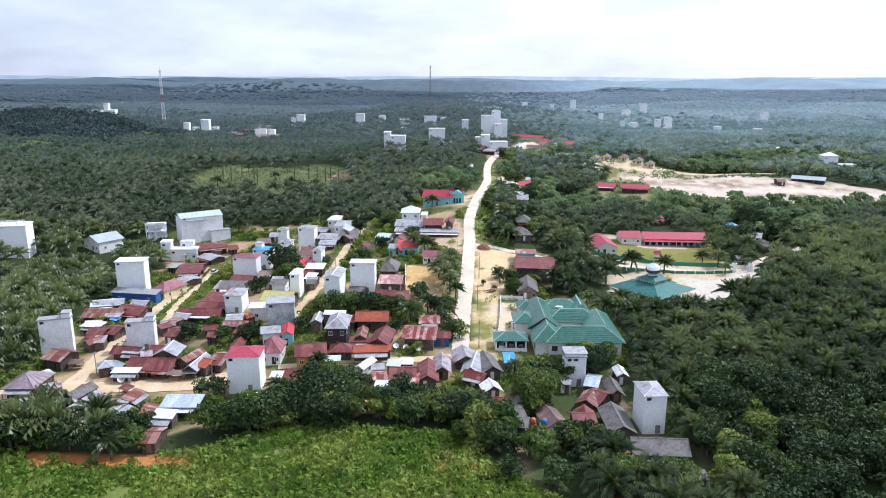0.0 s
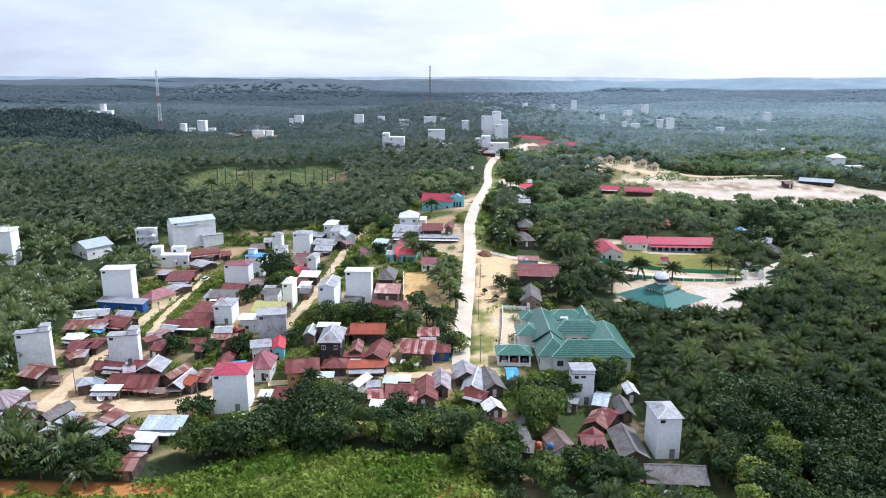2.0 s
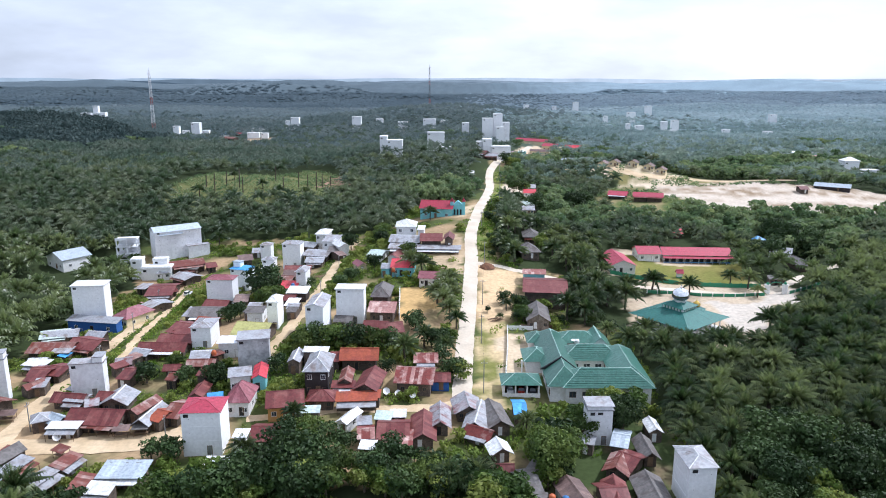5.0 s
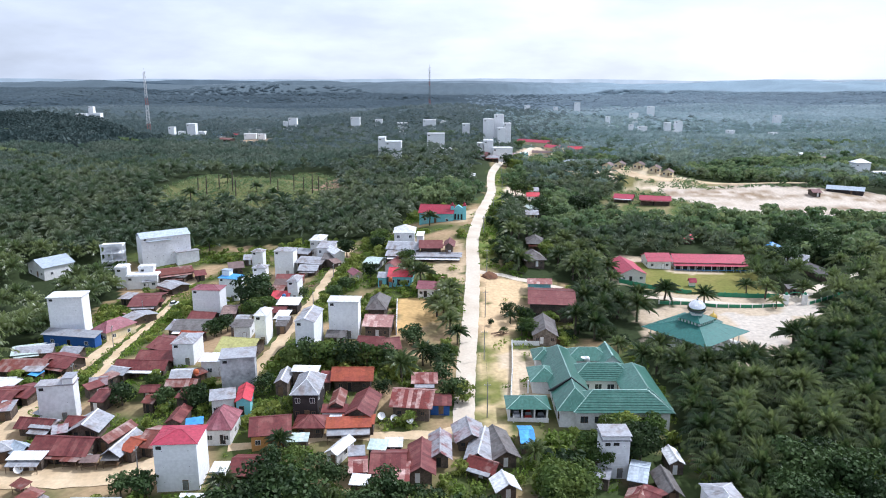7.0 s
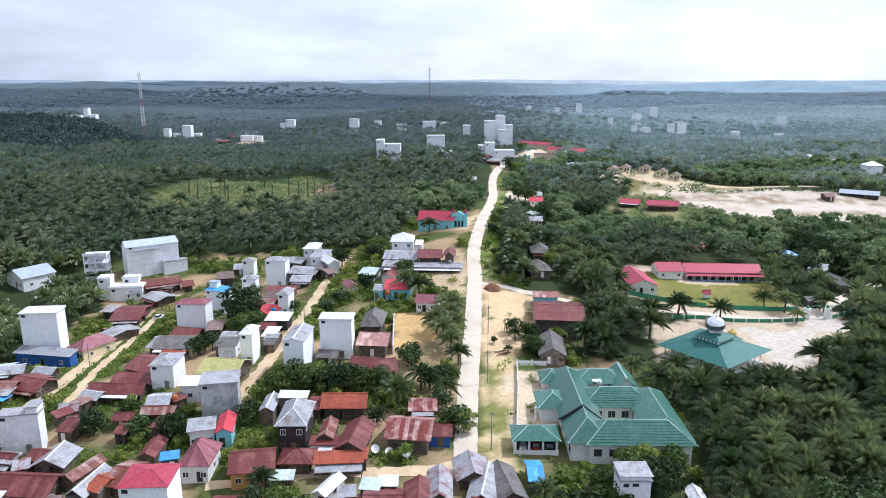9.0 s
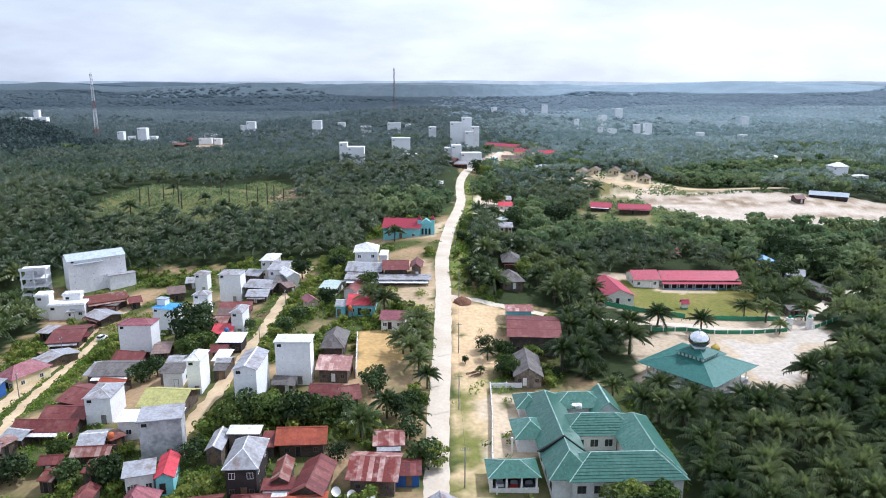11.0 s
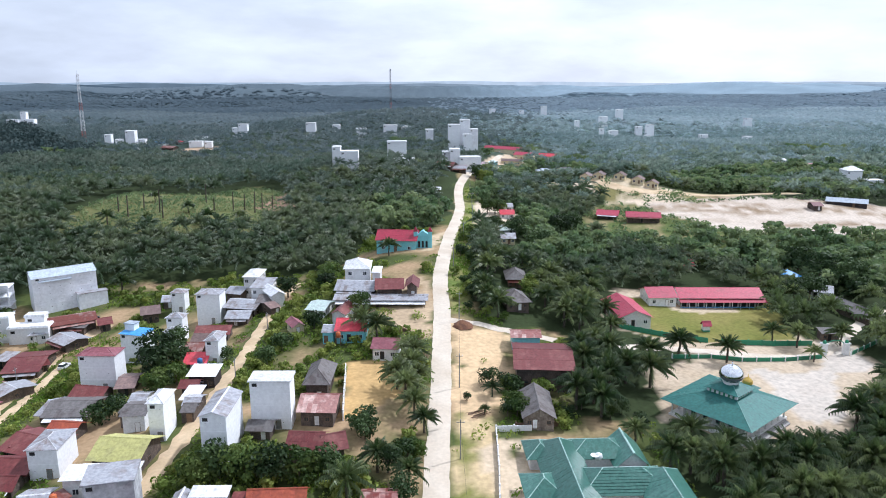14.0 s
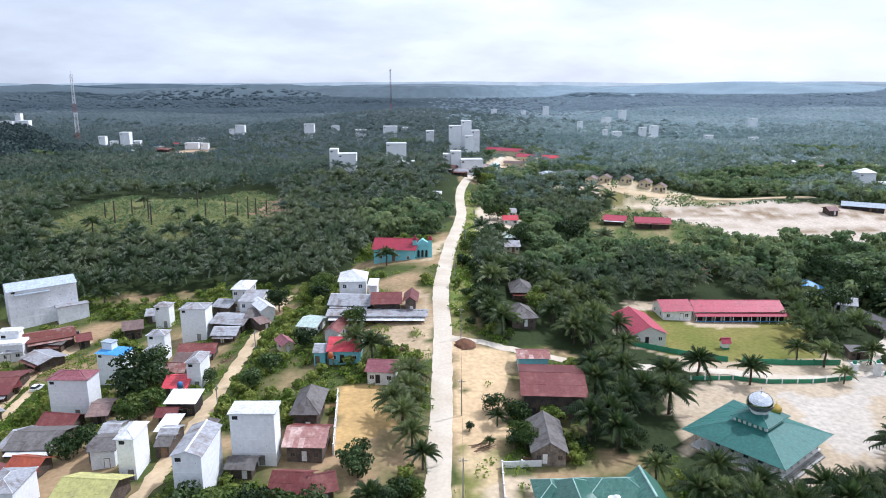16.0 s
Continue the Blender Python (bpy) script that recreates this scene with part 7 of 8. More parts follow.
# far woods: tree tops to the foot of the last ridges, haze in their colour
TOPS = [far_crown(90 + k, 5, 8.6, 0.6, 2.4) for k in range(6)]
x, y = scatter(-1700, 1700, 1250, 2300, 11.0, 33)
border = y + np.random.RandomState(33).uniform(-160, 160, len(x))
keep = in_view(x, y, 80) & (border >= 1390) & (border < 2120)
# woods on the sun's side get the brighter haze colour
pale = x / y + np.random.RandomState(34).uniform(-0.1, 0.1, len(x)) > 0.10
for stand, leaf, key in ((keep & ~pale, M_HAZE_WOODS, "far_woods"), (keep & pale, M_SUNHAZE_WOODS, "pale_far_woods")):
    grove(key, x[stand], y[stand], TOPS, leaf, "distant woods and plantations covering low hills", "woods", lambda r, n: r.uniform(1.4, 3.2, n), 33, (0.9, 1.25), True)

# shrubs and weeds
BUSHES = [leaf_cloud([(0, 0, 0.4, 0.9), (0.7, 0.3, 0.35, 0.6), (-0.5, 0.5, 0.3, 0.6)], 19, 400 + k, 0.29) for k in range(6)]
x, y = scatter(-150, 110, 98, 150, 1.35, 34)
keep = in_view(x, y, 10) & inside(x, y, SCRUB) & (fractal(x / 9.0, y / 9.0) > 0.33) & free_of_houses(x, y, 1.0)
keep &= np.hypot((x + 72) / 26, (y - 130) / 3.2) > 0.75
SCRUBS = [leaf_cloud([(0, 0, 0.4, 0.9), (0.7, 0.3, 0.35, 0.6), (-0.5, 0.5, 0.3, 0.6)], 34, 450 + k, 0.24) for k in range(6)]
grove("scrub", x[keep], y[keep], SCRUBS, M_BUSH, "bright green low scrub and weeds on open ground", "scrub", lambda r, n: r.uniform(-0.3, 0.1, n), 6, (0.6, 2.1))
x, y = scatter(-110, 60, 100, 146, 5.0, 48)
keep = inside(x, y, SCRUB) & in_view(x, y, 10) & (fractal(x / 10.0 + 4, y / 10.0) > 0.48) & free_of_houses(x, y, 2.0)
grove("meadow_shrubs", x[keep], y[keep], BROAD, M_LEAF_LIGHT, "leafy green shrubs scattered over open ground", "shrubs", lambda r, n: r.uniform(-0.6, -0.2, n), 48, (0.16, 0.4))
x, y = scatter(-150, 110, -60, 100, 6.0, 44)
keep = fractal(x / 9.0, y / 9.0) > 0.33
grove("open_scrub", x[keep], y[keep], SCRUBS, M_BUSH, "low green scrub on open ground", "scrub", lambda r, n: r.uniform(-0.3, 0.1, n), 19, (0.9, 2.2))
x, y = scatter(-130, 60, 140, 385, 2.2, 35)
keep = inside(x, y, VILLAGE) & (fractal(x / 14.0, y / 14.0) > 0.47) & free_of_houses(x, y, 0.8) & free_of_roads(x, y, 0.7) & ~((x > 5) & (x < 17) & (y > 180) & (y < 285) & (fractal(x / 4.0, y / 4.0) < 0.58))
for poly in DIRT:
    keep &= ~inside(x, y, poly) | (fractal(x / 5.0 + 3, y / 5.0) > 0.60)
grove("village_weeds", x[keep], y[keep], BUSHES, M_BUSH, "green weeds and shrubs between village houses", "weeds", lambda r, n: r.uniform(-0.3, 0.1, n), 7, (0.6, 1.5))
x, y = scatter(-130, 60, 150, 385, 4.2, 38)
keep = inside(x, y, VILLAGE) & ~((x > 5) & (x < 26) & (y > 180) & (y < 285)) & ~((x > -92) & (x < -52) & (y > 195) & (y < 245) & (fractal(x / 5.0, y / 5.0) < 0.55)) & (fractal(x / 14.0, y / 14.0) > 0.49) & free_of_houses(x, y, 1.6) & free_of_roads(x, y, 1.8)
for poly in DIRT:
    keep &= ~inside(x, y, poly)
grove("village_thicket", x[keep], y[keep], BROAD, M_LEAF_LIGHT, "green saplings and fruit trees among the houses", "thicket", lambda r, n: r.uniform(-0.9, -0.3, n), 15, (0.28, 0.6))
x, y = scatter(-160, -60, 400, 540, 3.0, 36)
keep = inside(x, y, CLEARING) & (fractal(x / 12.0, y / 12.0) > 0.36)
grove("clearing_weeds", x[keep], y[keep], BUSHES, M_LEAF_SLOPE, "yellow-green undergrowth in a felled clearing", "weeds", lambda r, n: r.uniform(-0.3, 0.1, n), 8, (0.8, 2.0))
x, y = scatter(60, 335, 370, 556, 3.4, 41)
keep = ((inside(x, y, EDGE) & ~inside(x, y, SAND) & (fractal(x / 12.0, y / 12.0) > 0.40)) | (inside(x, y, BANK) & (fractal(x / 12.0, y / 12.0) > 0.52))) & free_of_houses(x, y, 1.0)
keep |= near_line(x, y, [(104, 512), (128, 487), (158, 478), (186, 486), (225, 474), (262, 466)], 2.6) & (fractal(x / 7.0 + 1, y / 7.0) > 0.40) & free_of_houses(x, y, 1.0)
grove("bank_weeds", x[keep], y[keep], BUSHES, M_LEAF_SLOPE, "green weeds along the edge of bare sand", "weeds", lambda r, n: r.uniform(-0.3, 0.1, n), 18, (0.9, 2.6))
x, y = scatter(8, 40, 284, 506, 2.0, 47)
keep = inside(x, y, ROADSIDE) & (fractal(x / 6.0 + 2, y / 6.0) > 0.42) & free_of_houses(x, y, 0.8) & free_of_roads(x, y, 0.6)
grove("roadside_weeds", x[keep], y[keep], BUSHES, M_BUSH, "bright green weeds along the road verge", "weeds", lambda r, n: r.uniform(-0.3, 0.1, n), 47, (0.5, 1.6))
x, y = scatter(-106, -90, 195, 305, 1.6, 37)
keep = free_of_houses(x, y, 0.8) & free_of_roads(x, y, 0.3) & (fractal(x / 8.0 + 2, y / 8.0) > 0.38)
grove("verge_weeds", x[keep], y[keep], BUSHES, M_BUSH, "green weeds on the strip between two tracks", "weeds", lambda r, n: r.uniform(-0.3, 0.1, n), 9, (0.5, 1.2))

for i, (x, y) in enumerate([(-138, 425), (-131, 418), (-128, 430), (-120, 428), (-116, 420), (-98, 440), (-90, 445), (-86, 452), (-80, 448), (-78, 456), (-74, 462), (-106, 455)]):
    s = Shape().tube((0, 0, -0.5), (0.2, 0.1, 7 + (i * 3) % 5), 0.34, 0.26, 7)
    t = tagged(part("dead_palm_trunk", s, M_PALM_TRUNK), "bare dead palm trunk standing in a clearing", "tree trunk", "dead palm trunks")
    t.matrix_basis = pose(x, y, ground_z(x, y))


# ---- distance ----
# a glowing sheet: haze and its sunward brightening are in the emission colour
def ridge(name, dist, base, rise, seed, colour, sunward, glow):
    m = bpy.data.materials.new(name)
    m.use_nodes = True
    n, l = m.node_tree.nodes, m.node_tree.links
    n.clear()
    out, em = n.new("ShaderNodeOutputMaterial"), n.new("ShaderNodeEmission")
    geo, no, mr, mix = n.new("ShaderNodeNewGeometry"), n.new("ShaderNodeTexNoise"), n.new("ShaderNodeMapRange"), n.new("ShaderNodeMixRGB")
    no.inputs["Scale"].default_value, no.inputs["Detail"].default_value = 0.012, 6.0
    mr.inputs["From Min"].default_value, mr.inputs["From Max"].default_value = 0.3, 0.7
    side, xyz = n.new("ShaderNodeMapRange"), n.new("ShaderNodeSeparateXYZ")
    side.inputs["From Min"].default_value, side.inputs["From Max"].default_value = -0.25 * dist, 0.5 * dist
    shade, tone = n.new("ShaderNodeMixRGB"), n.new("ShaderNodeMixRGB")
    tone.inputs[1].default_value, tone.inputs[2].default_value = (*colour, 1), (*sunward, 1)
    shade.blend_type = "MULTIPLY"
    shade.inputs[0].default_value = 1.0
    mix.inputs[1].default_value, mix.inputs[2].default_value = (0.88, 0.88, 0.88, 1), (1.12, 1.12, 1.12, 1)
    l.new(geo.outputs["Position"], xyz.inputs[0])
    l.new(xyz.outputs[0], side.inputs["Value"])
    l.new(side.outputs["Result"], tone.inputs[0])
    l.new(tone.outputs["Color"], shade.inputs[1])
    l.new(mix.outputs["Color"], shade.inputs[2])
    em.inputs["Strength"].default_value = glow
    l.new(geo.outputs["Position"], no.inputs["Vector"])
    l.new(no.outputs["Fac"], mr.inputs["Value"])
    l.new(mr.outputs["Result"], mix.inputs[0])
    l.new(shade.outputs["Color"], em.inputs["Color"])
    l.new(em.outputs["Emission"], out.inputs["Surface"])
    s, N = Shape(), 160
    for i in range(N + 1):
        a = radians(-46 + 92 * i / N)
        x, y = dist * math.sin(a), dist * math.cos(a)
        z = base + rise * (float(fractal(np.array(i / 17.0 + seed), np.array(seed * 1.7), 6)) - 0.45)
        s.v += [(x, y, -60), (x, y, z)]
    for i in range(N):
        s.f.append((2 * i, 2 * i + 2, 2 * i + 3, 2 * i + 1))
    tagged(part(name, s, m), "backdrop of forested ridge, horizon haze in its glowing colour", "ridge", kind="structure")


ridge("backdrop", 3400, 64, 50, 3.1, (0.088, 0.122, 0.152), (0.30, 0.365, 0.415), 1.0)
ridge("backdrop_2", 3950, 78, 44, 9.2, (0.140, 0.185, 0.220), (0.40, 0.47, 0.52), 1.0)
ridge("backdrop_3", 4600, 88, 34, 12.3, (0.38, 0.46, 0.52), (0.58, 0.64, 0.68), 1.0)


# ---- fences, walls, poles and other small things ----
def wall_run(name, pts, high, thick, mat, label, panel=None, posts=True):
    """A boundary wall on the ground along plan points: lengths of wall with a coping, and posts."""
    h = thing(name, 0, 0, 0, 0, label, "wall")
    for (x0, y0), (x1, y1) in zip(pts, pts[1:]):
        n = max(1, int(math.hypot(x1 - x0, y1 - y0) / 3.0))
        for k in range(n):
            a, b = Vector((x0 + (x1 - x0) * k / n, y0 + (y1 - y0) * k / n, 0)), Vector((x0 + (x1 - x0) * (k + 1) / n, y0 + (y1 - y0) * (k + 1) / n, 0))
            d = (b - a).normalized()
            s_ = Vector((-d.y, d.x, 0)) * thick / 2
            za, zb = ground_z(a.x, a.y), ground_z(b.x, b.y)
            q = [a - s_, b - s_, b + s_, a + s_]
            zz = [za, zb, zb, za]
            part("wall_panel", Shape().hexa([(p.x, p.y, z - 0.5) for p, z in zip(q, zz)], [(p.x, p.y, z + high) for p, z in zip(q, zz)]), panel or mat, h)
            if posts:
                part("post", Shape().box(a.x - 0.16, a.x + 0.16, a.y - 0.16, a.y + 0.16, za - 0.5, za + high + 0.25), mat, h)
    return h


wall_run("school_fence", [(61.6, 291.5), (72.8, 286.9), (84.9, 282.6)], 1.5, 0.08, M_FENCE, "green painted school fence with posts")
wall_run("school_fence", [(88.5, 281.6), (103.3, 280.0), (114.2, 279.8)], 1.5, 0.08, M_FENCE, "green painted school fence with posts")
wall_run("mosque_wall", [(70, 270.5), (81.0, 271), (88.6, 268.8), (100.4, 268.6), (111.5, 270.2)], 1.1, 0.16, M_WHITE, "low white and green wall beside the mosque road", M_FENCE)
wall_run("mosque_wall", [(120.8, 272), (133, 280), (146, 292)], 1.1, 0.16, M_WHITE, "low white and green wall beside the mosque road", M_FENCE)
wall_run("office_wall", [(14.2, 188.3), (14.6, 200), (16.2, 215), (17.2, 229)], 1.3, 0.16, M_WHITE, "low white boundary wall along the office forecourt")
wall_run("office_wall", [(17.2, 229.3), (25.0, 230.2)], 1.3, 0.16, M_WHITE, "low white boundary wall behind the office forecourt")
wall_run("plank_fence", [(21.7, 231.0), (27, 232.0), (33, 232.4)], 1.2, 0.06, M_WOOD, "grey plank fence around a wooden hut")
wall_run("yard_wall", [(-15.2, 232), (-15.8, 241.4), (-16.6, 255)], 2.2, 0.18, M_WHITE, "tall white yard wall beside bare earth")


def arch():
    x, y = 116.4, 272.6
    h = thing("gate_arch", x, y, ground_z(x, y), 2, "white mosque gateway with two pillars and an arch", "gate")
    for e in (-1, 1):
        part("pillar", Shape().box(e * 3.2 - 0.7, e * 3.2 + 0.7, -0.6, 0.6, -0.6, 3.2).box(e * 3.2 - 0.85, e * 3.2 + 0.85, -0.75, 0.75, 3.2, 3.5), M_WHITE, h)
        part("pillar_cap", Shape().turned([(0.5, 3.5), (0.55, 3.8), (0.35, 4.2), (0, 4.45)], 14, (e * 3.2, 0, 0)), M_FENCE, h, smooth=True)
    s = Shape()
    for k in range(8):
        a0, a1 = math.pi * k / 8, math.pi * (k + 1) / 8
        s.tube((-2.5 * math.cos(a0), 0, 3.1 + 1.2 * math.sin(a0)), (-2.5 * math.cos(a1), 0, 3.1 + 1.2 * math.sin(a1)), 0.12, 0.12, 6)
    part("arch_bar", s, M_FENCE, h)


arch()


def kiosk(x, y):
    h = thing("gate_kiosk", x, y, ground_z(x, y), 0, "small white flag kiosk with a red roof", "kiosk")
    part("body", Shape().box(-1.0, 1.0, -0.8, 0.8, -0.5, 2.3), WALL["white"], h)
    part("band", Shape().box(-1.02, 1.02, -0.82, 0.82, 0.0, 0.5), M_FENCE, h)
    roof_parts(h, 2.0, 1.6, 2.3, 0.9, "g0", ROOF["school"], 0.4, random.Random(1))


kiosk(88.2, 292.3)


def school_details():
    """Dark veranda openings, posts and the green foot of the school blocks."""
    h = thing("school_veranda", 103.0, 315.4, ground_z(103.0, 316.5), -2.6, "school veranda with dark openings and white posts", "veranda")
    part("lean_roof", Shape().hexa([(-14.5, -2.2, 2.2), (14.5, -2.2, 2.2), (14.5, 0, 2.7), (-14.5, 0, 2.7)], [(-14.5, -2.2, 2.28), (14.5, -2.2, 2.28), (14.5, 0, 2.78), (-14.5, 0, 2.78)]), ROOF["school"], h)
    for k in range(11):
        u = -14.2 + 28.4 * k / 10
        part("post", Shape().box(u - 0.08, u + 0.08, -2.1, -1.94, -0.6, 2.2), M_WHITE, h)
    for k in range(10):
        u = -12.8 + 28.4 * k / 10
        part("opening", Shape().box(u - 1.1, u + 1.1, -0.08, 0.0, 0.1, 1.9), M_DARK, h)
    part("railing", Shape().box(-14.4, 14.4, -2.12, -2.04, 0.5, 0.75), ROOF["blue"], h)


school_details()


def church_front():
    """Turquoise gable front of the red-roofed church with two small towers."""
    x, y = 5.4, 351.0
    h = thing("church_porch", x, y, ground_z(x, y), -4, "turquoise church porch with arched openings and red caps", "church")
    part("front", Shape().box(-4.4, 0.6, -0.6, 2.2, -1.0, 4.6), WALL["cyan"], h)
    part("gable", Shape().hexa([(-4.4, -0.6, 4.6), (0.6, -0.6, 4.6), (0.6, 2.2, 4.6), (-4.4, 2.2, 4.6)], [(-2.0, -0.6, 6.4), (-1.8, -0.6, 6.4), (-1.8, 2.2, 6.4), (-2.0, 2.2, 6.4)]), WALL["cyan"], h)
    for u in (-4.6, 0.8):
        part("tower", Shape().box(u - 0.7, u + 0.7, -0.9, 0.5, -1.0, 6.2), WALL["cyan"], h)
        part("tower_cap", Shape().hexa([(u - 0.9, -1.1, 6.2), (u + 0.9, -1.1, 6.2), (u + 0.9, 0.7, 6.2), (u - 0.9, 0.7, 6.2)], [(u - 0.05, -0.25, 8.0), (u + 0.05, -0.25, 8.0), (u + 0.05, -0.15, 8.0), (u - 0.05, -0.15, 8.0)]), ROOF["church"], h)
    for u in (-3.3, -1.9, -0.5):
        part("arched_opening", Shape().box(u - 0.4, u + 0.4, -0.66, -0.55, 0.1, 2.2).tube((u, -0.66, 2.2), (u, -0.55, 2.2), 0.4, 0.4, 12), M_DARK, h)


church_front()


def utility_pole(x, y, yaw, hgt=8.5):
    h = thing("utility_pole", x, y, ground_z(x, y), yaw, "grey roadside utility pole with a cross-arm", "pole", "utility poles")
    part("pole", Shape().tube((0, 0, -0.5), (0, 0, hgt), 0.14, 0.09, 8), M_STEEL, h)
    part("cross_arm", Shape().box(-0.8, 0.8, -0.05, 0.05, hgt - 0.7, hgt - 0.58), M_STEEL, h)
    for u in (-0.7, 0, 0.7):
        part("insulator", Shape().tube((u, 0, hgt - 0.58), (u, 0, hgt - 0.36), 0.05, 0.04, 6), M_WHITE, h)


poles = [(8.4, 190), (9.0, 219), (10.6, 247.5), (12.8, 283.6), (13.2, 320), (19.5, 362), (26.5, 405), (29.5, 445), (32, 490), (39, 535)]
for x, y in poles:
    utility_pole(x, y, 0)
for i, ((x0, y0), (x1, y1)) in enumerate(zip(poles, poles[1:])):
    s = Shape()
    z0, z1 = ground_z(x0, y0) + 8.15, ground_z(x1, y1) + 8.15
    for k in range(9):
        t = k / 8
        p = (x0 + (x1 - x0) * t, y0 + (y1 - y0) * t, z0 + (z1 - z0) * t - 3.2 * t * (1 - t) * 0.9)
        s.v += [(p[0] + 0.018, p[1], p[2]), (p[0], p[1], p[2] + 0.018), (p[0] - 0.018, p[1], p[2]), (p[0], p[1], p[2] - 0.018)]
        if k:
            s.f += [(4 * k - 4 + j, 4 * k - 4 + (j + 1) % 4, 4 * k + (j + 1) % 4, 4 * k + j) for j in range(4)]
    tagged(part("overhead_cable", s, M_DARK), "thin dark overhead cable slung between poles", "cable", "overhead cables")
for x, y in ((-60.3, 166), (-93, 172), (-93.5, 206), (-98, 236), (-103, 268), (-42, 250), (-41.5, 285)):
    utility_pole(x, y, 90, 7.0)


def mound():
    s, r = Shape(), random.Random(3)
    rings = [(2.6, 0.0), (2.1, 0.7), (1.3, 1.3), (0.5, 1.7), (0.0, 1.8)]
    n = 14
    jit = [[r.uniform(0.85, 1.15) for _ in range(n)] for _ in rings]
    for j, (rad, z) in enumerate(rings):
        for i in range(n):
            a = i * 2 * math.pi / n
            s.v.append((rad * jit[j][i] * math.cos(a) * 1.2, rad * jit[j][i] * math.sin(a), z * jit[j][(i + 3) % n] - 0.15))
    for j in range(len(rings) - 1):
        for i in range(n):
            s.f.append((j * n + i, j * n + (i + 1) % n, (j + 1) * n + (i + 1) % n, (j + 1) * n + i))
    m = tagged(part("soil_mound", s, material("heaped_earth", (0.14, 0.07, 0.045), (0.22, 0.11, 0.06), 0.8, 0.95, fine_amount=0.3), smooth=True), "heap of dark brown soil beside the road", "mound")
    m.matrix_basis = pose(13.6, 280.2, ground_z(13.6, 280.2))


mound()


def car(x, y, yaw, mat, label):
    h = thing("car", x, y, ground_z(x, y) + 0.1, yaw, label, "car", "parked cars")
    part("body", Shape().hexa([(-2.0, -0.8, 0.3), (2.0, -0.8, 0.3), (2.0, 0.8, 0.3), (-2.0, 0.8, 0.3)], [(-1.95, -0.76, 0.92), (1.9, -0.74, 0.82), (1.9, 0.74, 0.82), (-1.95, 0.76, 0.92)]), mat, h)
    part("cabin", Shape().hexa([(-1.8, -0.74, 0.9), (0.9, -0.72, 0.88), (0.9, 0.72, 0.88), (-1.8, 0.74, 0.9)], [(-1.5, -0.6, 1.5), (0.2, -0.6, 1.5), (0.2, 0.6, 1.5), (-1.5, 0.6, 1.5)]), M_GLASS, h)
    part("roof", Shape().box(-1.48, 0.18, -0.6, 0.6, 1.5, 1.56), mat, h)
    for u in (-1.25, 1.25):
        for e in (-1, 1):
            w_ = part("wheel", Shape().tube((u, e * 0.82, 0.3), (u, e * 0.62, 0.3), 0.3, 0.3, 14), M_DARK, h)
            part("rim", Shape().tube((u, e * 0.835, 0.3), (u, e * 0.8, 0.3), 0.17, 0.17, 10), M_STEEL, w_)
    for e in (-1, 1):
        part("headlight", Shape().box(1.9, 1.97, e * 0.55 - 0.14, e * 0.55 + 0.14, 0.55, 0.72), M_WHITE, h)


M_CAR_W = material("white_car_paint", (0.72, 0.72, 0.72), (0.66, 0.66, 0.66), 0.5, 0.25, fine_amount=0.03)
M_CAR_R = material("red_car_paint", (0.35, 0.04, 0.03), (0.3, 0.04, 0.03), 0.5, 0.25, fine_amount=0.03)
M_CAR_K = material("dark_car_paint", (0.04, 0.045, 0.05), (0.05, 0.05, 0.055), 0.5, 0.25, fine_amount=0.03)
car(-99.0, 284.5, 80, M_CAR_W, "white car parked on the village track")
car(14.9, 191.6, 90, M_CAR_W, "white car parked in the open garage")
car(17.6, 191.6, 90, M_CAR_R, "red car parked in the open garage")
car(20.4, 191.6, 90, M_CAR_K, "dark car parked in the open garage")
car(-107, 322, 20, M_CAR_K, "dark car parked beside a rusty roof")


def satellite_dish(x, y):
    h = thing("satellite_dish", x, y, ground_z(x, y), 25, "white satellite dish on a short post", "dish", "satellite dishes")
    part("post", Shape().tube((0, 0, -0.4), (0, 0, 1.2), 0.06, 0.06, 6), M_STEEL, h)
    d = part("dish", Shape().turned([(0.05, 0.0), (0.4, 0.06), (0.7, 0.2), (0.88, 0.34)], 18), M_WHITE, h, smooth=True)
    d.matrix_basis = pose(0, 0, 1.25, 50, 0, 0)
    part("feed_arm", Shape().tube((0, 0, 1.25), (0, -0.55, 2.0), 0.03, 0.03, 5), M_STEEL, h)


for x, y in ((-15.2, 186.7), (-12.3, 185.8), (-8.9, 185.4), (-57.6, 177), (-84.5, 167.5), (-72.5, 171.5)):
    satellite_dish(x, y)


def stall(x, y, yaw, roof, label):
    h = thing("market_stall", x, y, ground_z(x, y), yaw, label, "stall", "market stalls")
    for u in (-1.4, 1.4):
        for e in (-0.9, 0.9):
            part("post", Shape().tube((u, e, -0.3), (u, e, 2.0), 0.05, 0.05, 6), M_WOOD, h)
    slope_part(h, ROOF[roof], (-1.8, -1.2, 1.95), (1.8, -1.2, 1.95), (1.8, 1.2, 2.35), (-1.8, 1.2, 2.35), random.Random(2))
    part("table", Shape().box(-1.5, 1.5, -0.7, 0.7, 0.75, 0.83), M_WOOD, h)


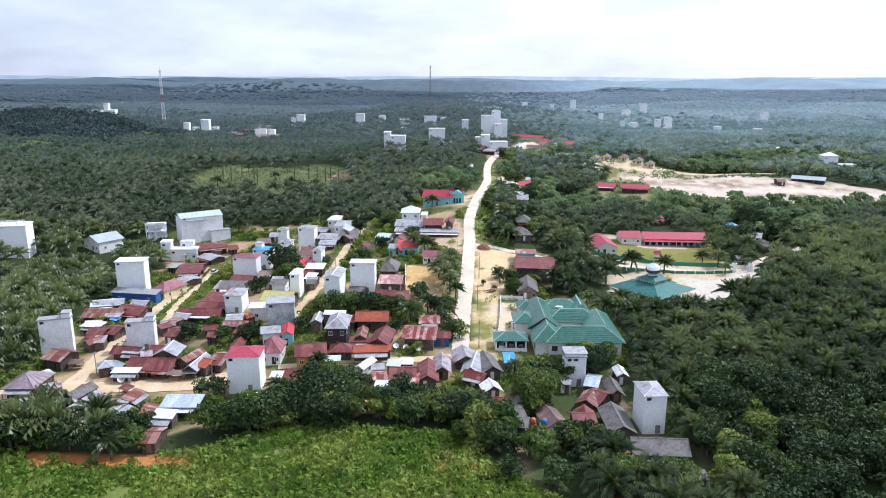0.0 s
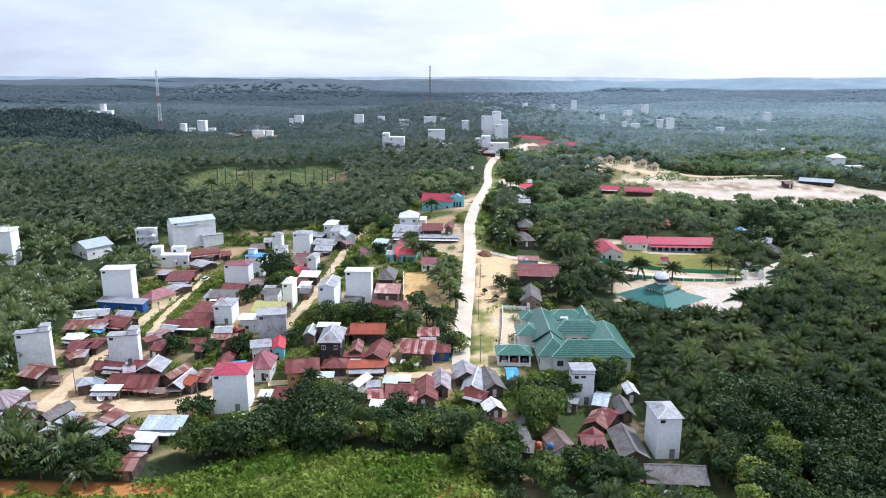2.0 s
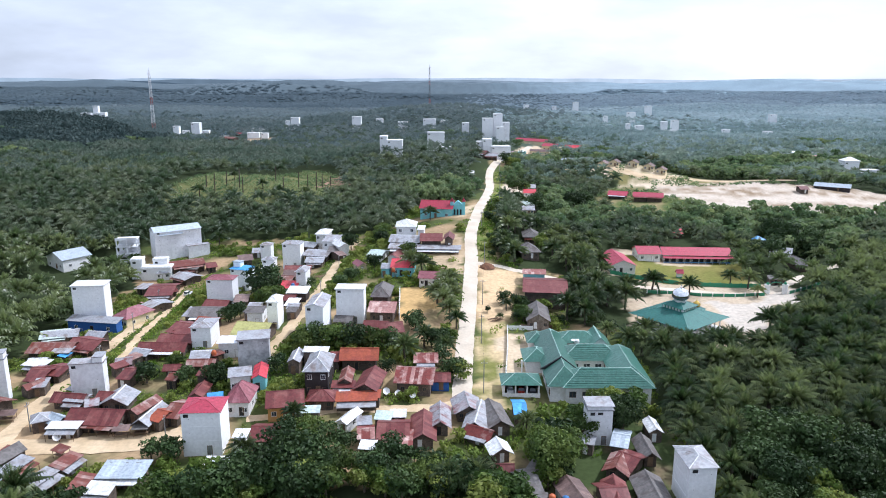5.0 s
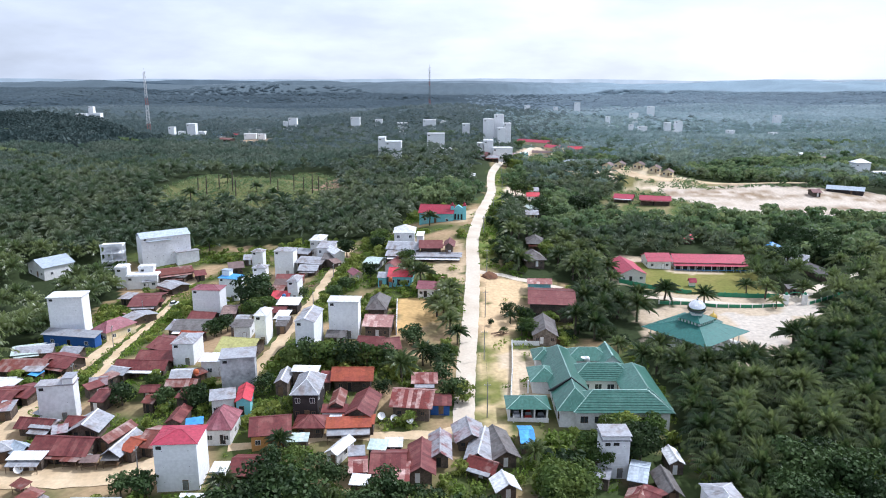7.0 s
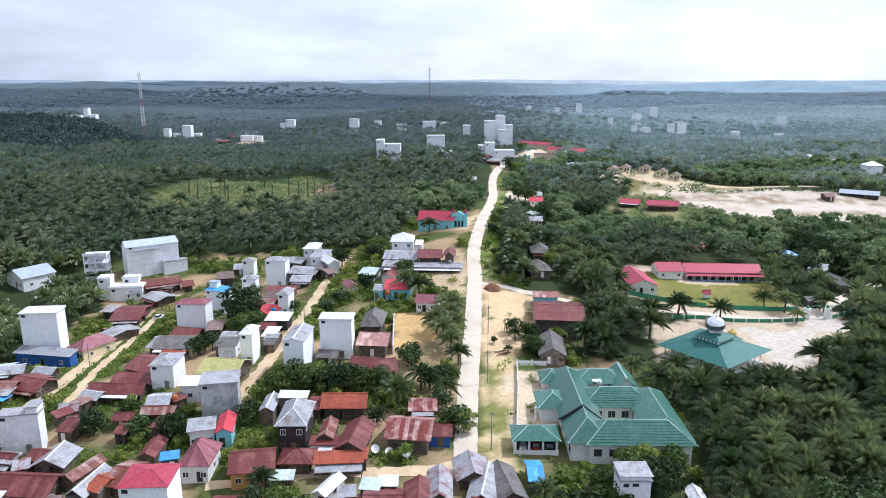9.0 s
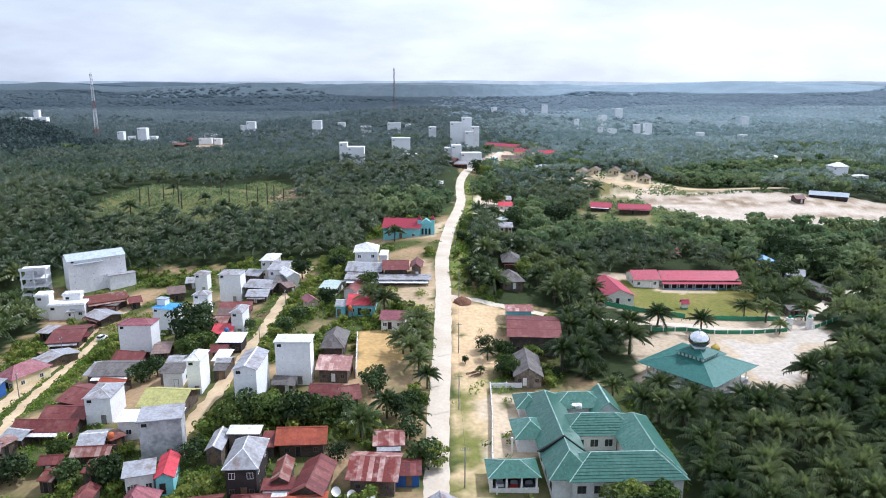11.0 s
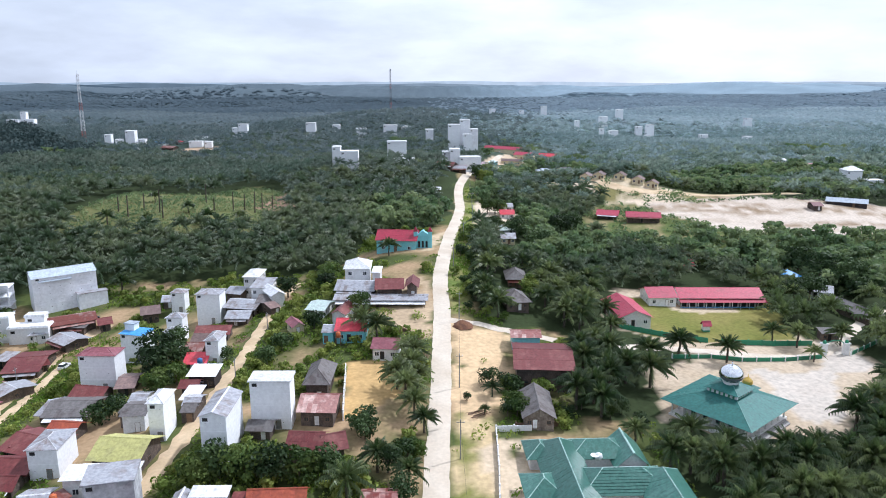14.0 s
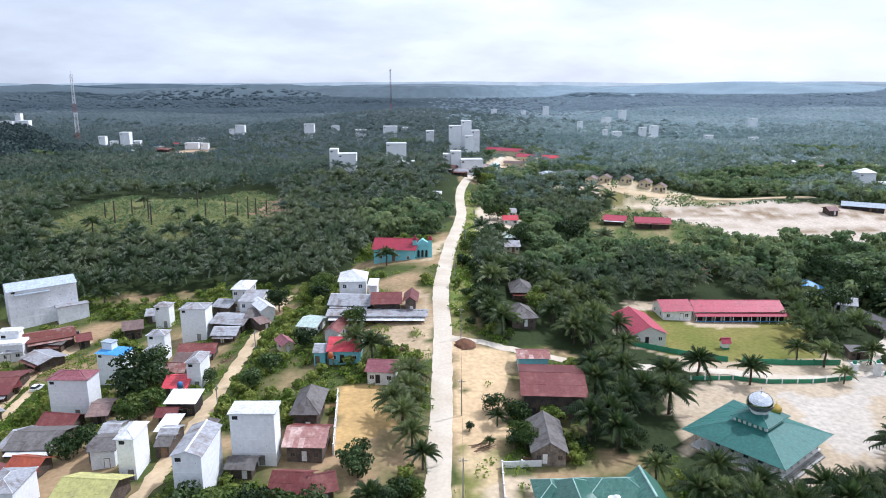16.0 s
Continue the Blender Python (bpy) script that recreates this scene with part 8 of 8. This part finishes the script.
for x, y, yaw, r in ((-100.6, 176.5, 10, "brown"), (-71.5, 169.8, 5, "brown"), (-75.5, 170.2, -4, "rust"), (-67.5, 170.4, 5, "darkgrey"), (-90.5, 160.5, -20, "rust"), (-80.2, 161.2, -25, "rust"), (-92.4, 190, 80, "grey"),
                     (-93.5, 198, 84, "rust"), (-94.5, 204, 86, "maroon"), (-106.5, 212, 86, "blue"), (-108, 262, 85, "grey"), (-109, 270, 85, "rust"), (-50.8, 252, 88, "grey"), (-41.0, 242, 85, "darkgrey")):
    stall(x, y, yaw, r, "open wooden stall with a %s roof" % ROOF_WORD[r])


def timber_stack(x, y, yaw, n=12):
    r = random.Random(int(x * 7))
    h = thing("timber_stack", x, y, ground_z(x, y), yaw, "untidy stack of weathered planks and poles", "timber", "timber stacks")
    for k in range(n):
        a = r.uniform(-0.25, 0.25)
        ox, oy, oz = r.uniform(-0.6, 0.6), r.uniform(-1.2, 1.2), 0.1 + 0.12 * (k // 4)
        L = r.uniform(1.6, 2.6)
        part("plank", Shape().tube((ox - L * math.cos(a), oy - L * math.sin(a), oz), (ox + L * math.cos(a), oy + L * math.sin(a), oz), 0.09, 0.09, 4), M_WOOD, h)


for x, y, yaw in ((-3.6, 277.4, 20), (1.2, 272.0, 80), (2.6, 262.5, 85), (-78.4, 145.2, 40), (-74.6, 143.0, 35), (-62, 262, 10), (-105.5, 296, 60), (14.2, 236, 30), (-48.8, 285, 70)):
    timber_stack(x, y, yaw)


def water_tank(x, y, mat, label):
    h = thing("water_tank", x, y, ground_z(x, y), 0, label, "tank", "water tanks")
    for u in (-0.6, 0.6):
        for e in (-0.6, 0.6):
            part("leg", Shape().box(u - 0.06, u + 0.06, e - 0.06, e + 0.06, -0.4, 2.4), M_WOOD, h)
    part("platform", Shape().box(-0.8, 0.8, -0.8, 0.8, 2.4, 2.5), M_WOOD, h)
    part("tank", Shape().turned([(0.0, 2.5), (0.62, 2.5), (0.66, 3.1), (0.62, 3.7), (0.3, 3.95), (0.0, 4.0)], 16), mat, h, smooth=True)


M_TANK_O = material("orange_tank", (0.5, 0.13, 0.04), (0.44, 0.12, 0.05), 0.6, 0.5)
M_TANK_B = material("blue_tank", (0.05, 0.16, 0.36), (0.06, 0.2, 0.4), 0.6, 0.5)
for x, y, m, l in ((18.6, 143.4, M_TANK_O, "orange plastic water tank on a timber stand"), (21.0, 143.0, M_TANK_B, "blue plastic water tank on a timber stand"), (-37.5, 263, M_TANK_B, "blue plastic water tank on a timber stand"),
                   (-20, 270.5, M_TANK_O, "orange plastic water tank on a timber stand"), (-62.5, 205, M_TANK_O, "orange plastic water tank on a timber stand"), (-54, 262.5, M_TANK_B, "blue plastic water tank on a timber stand")):
    water_tank(x, y, m, l)
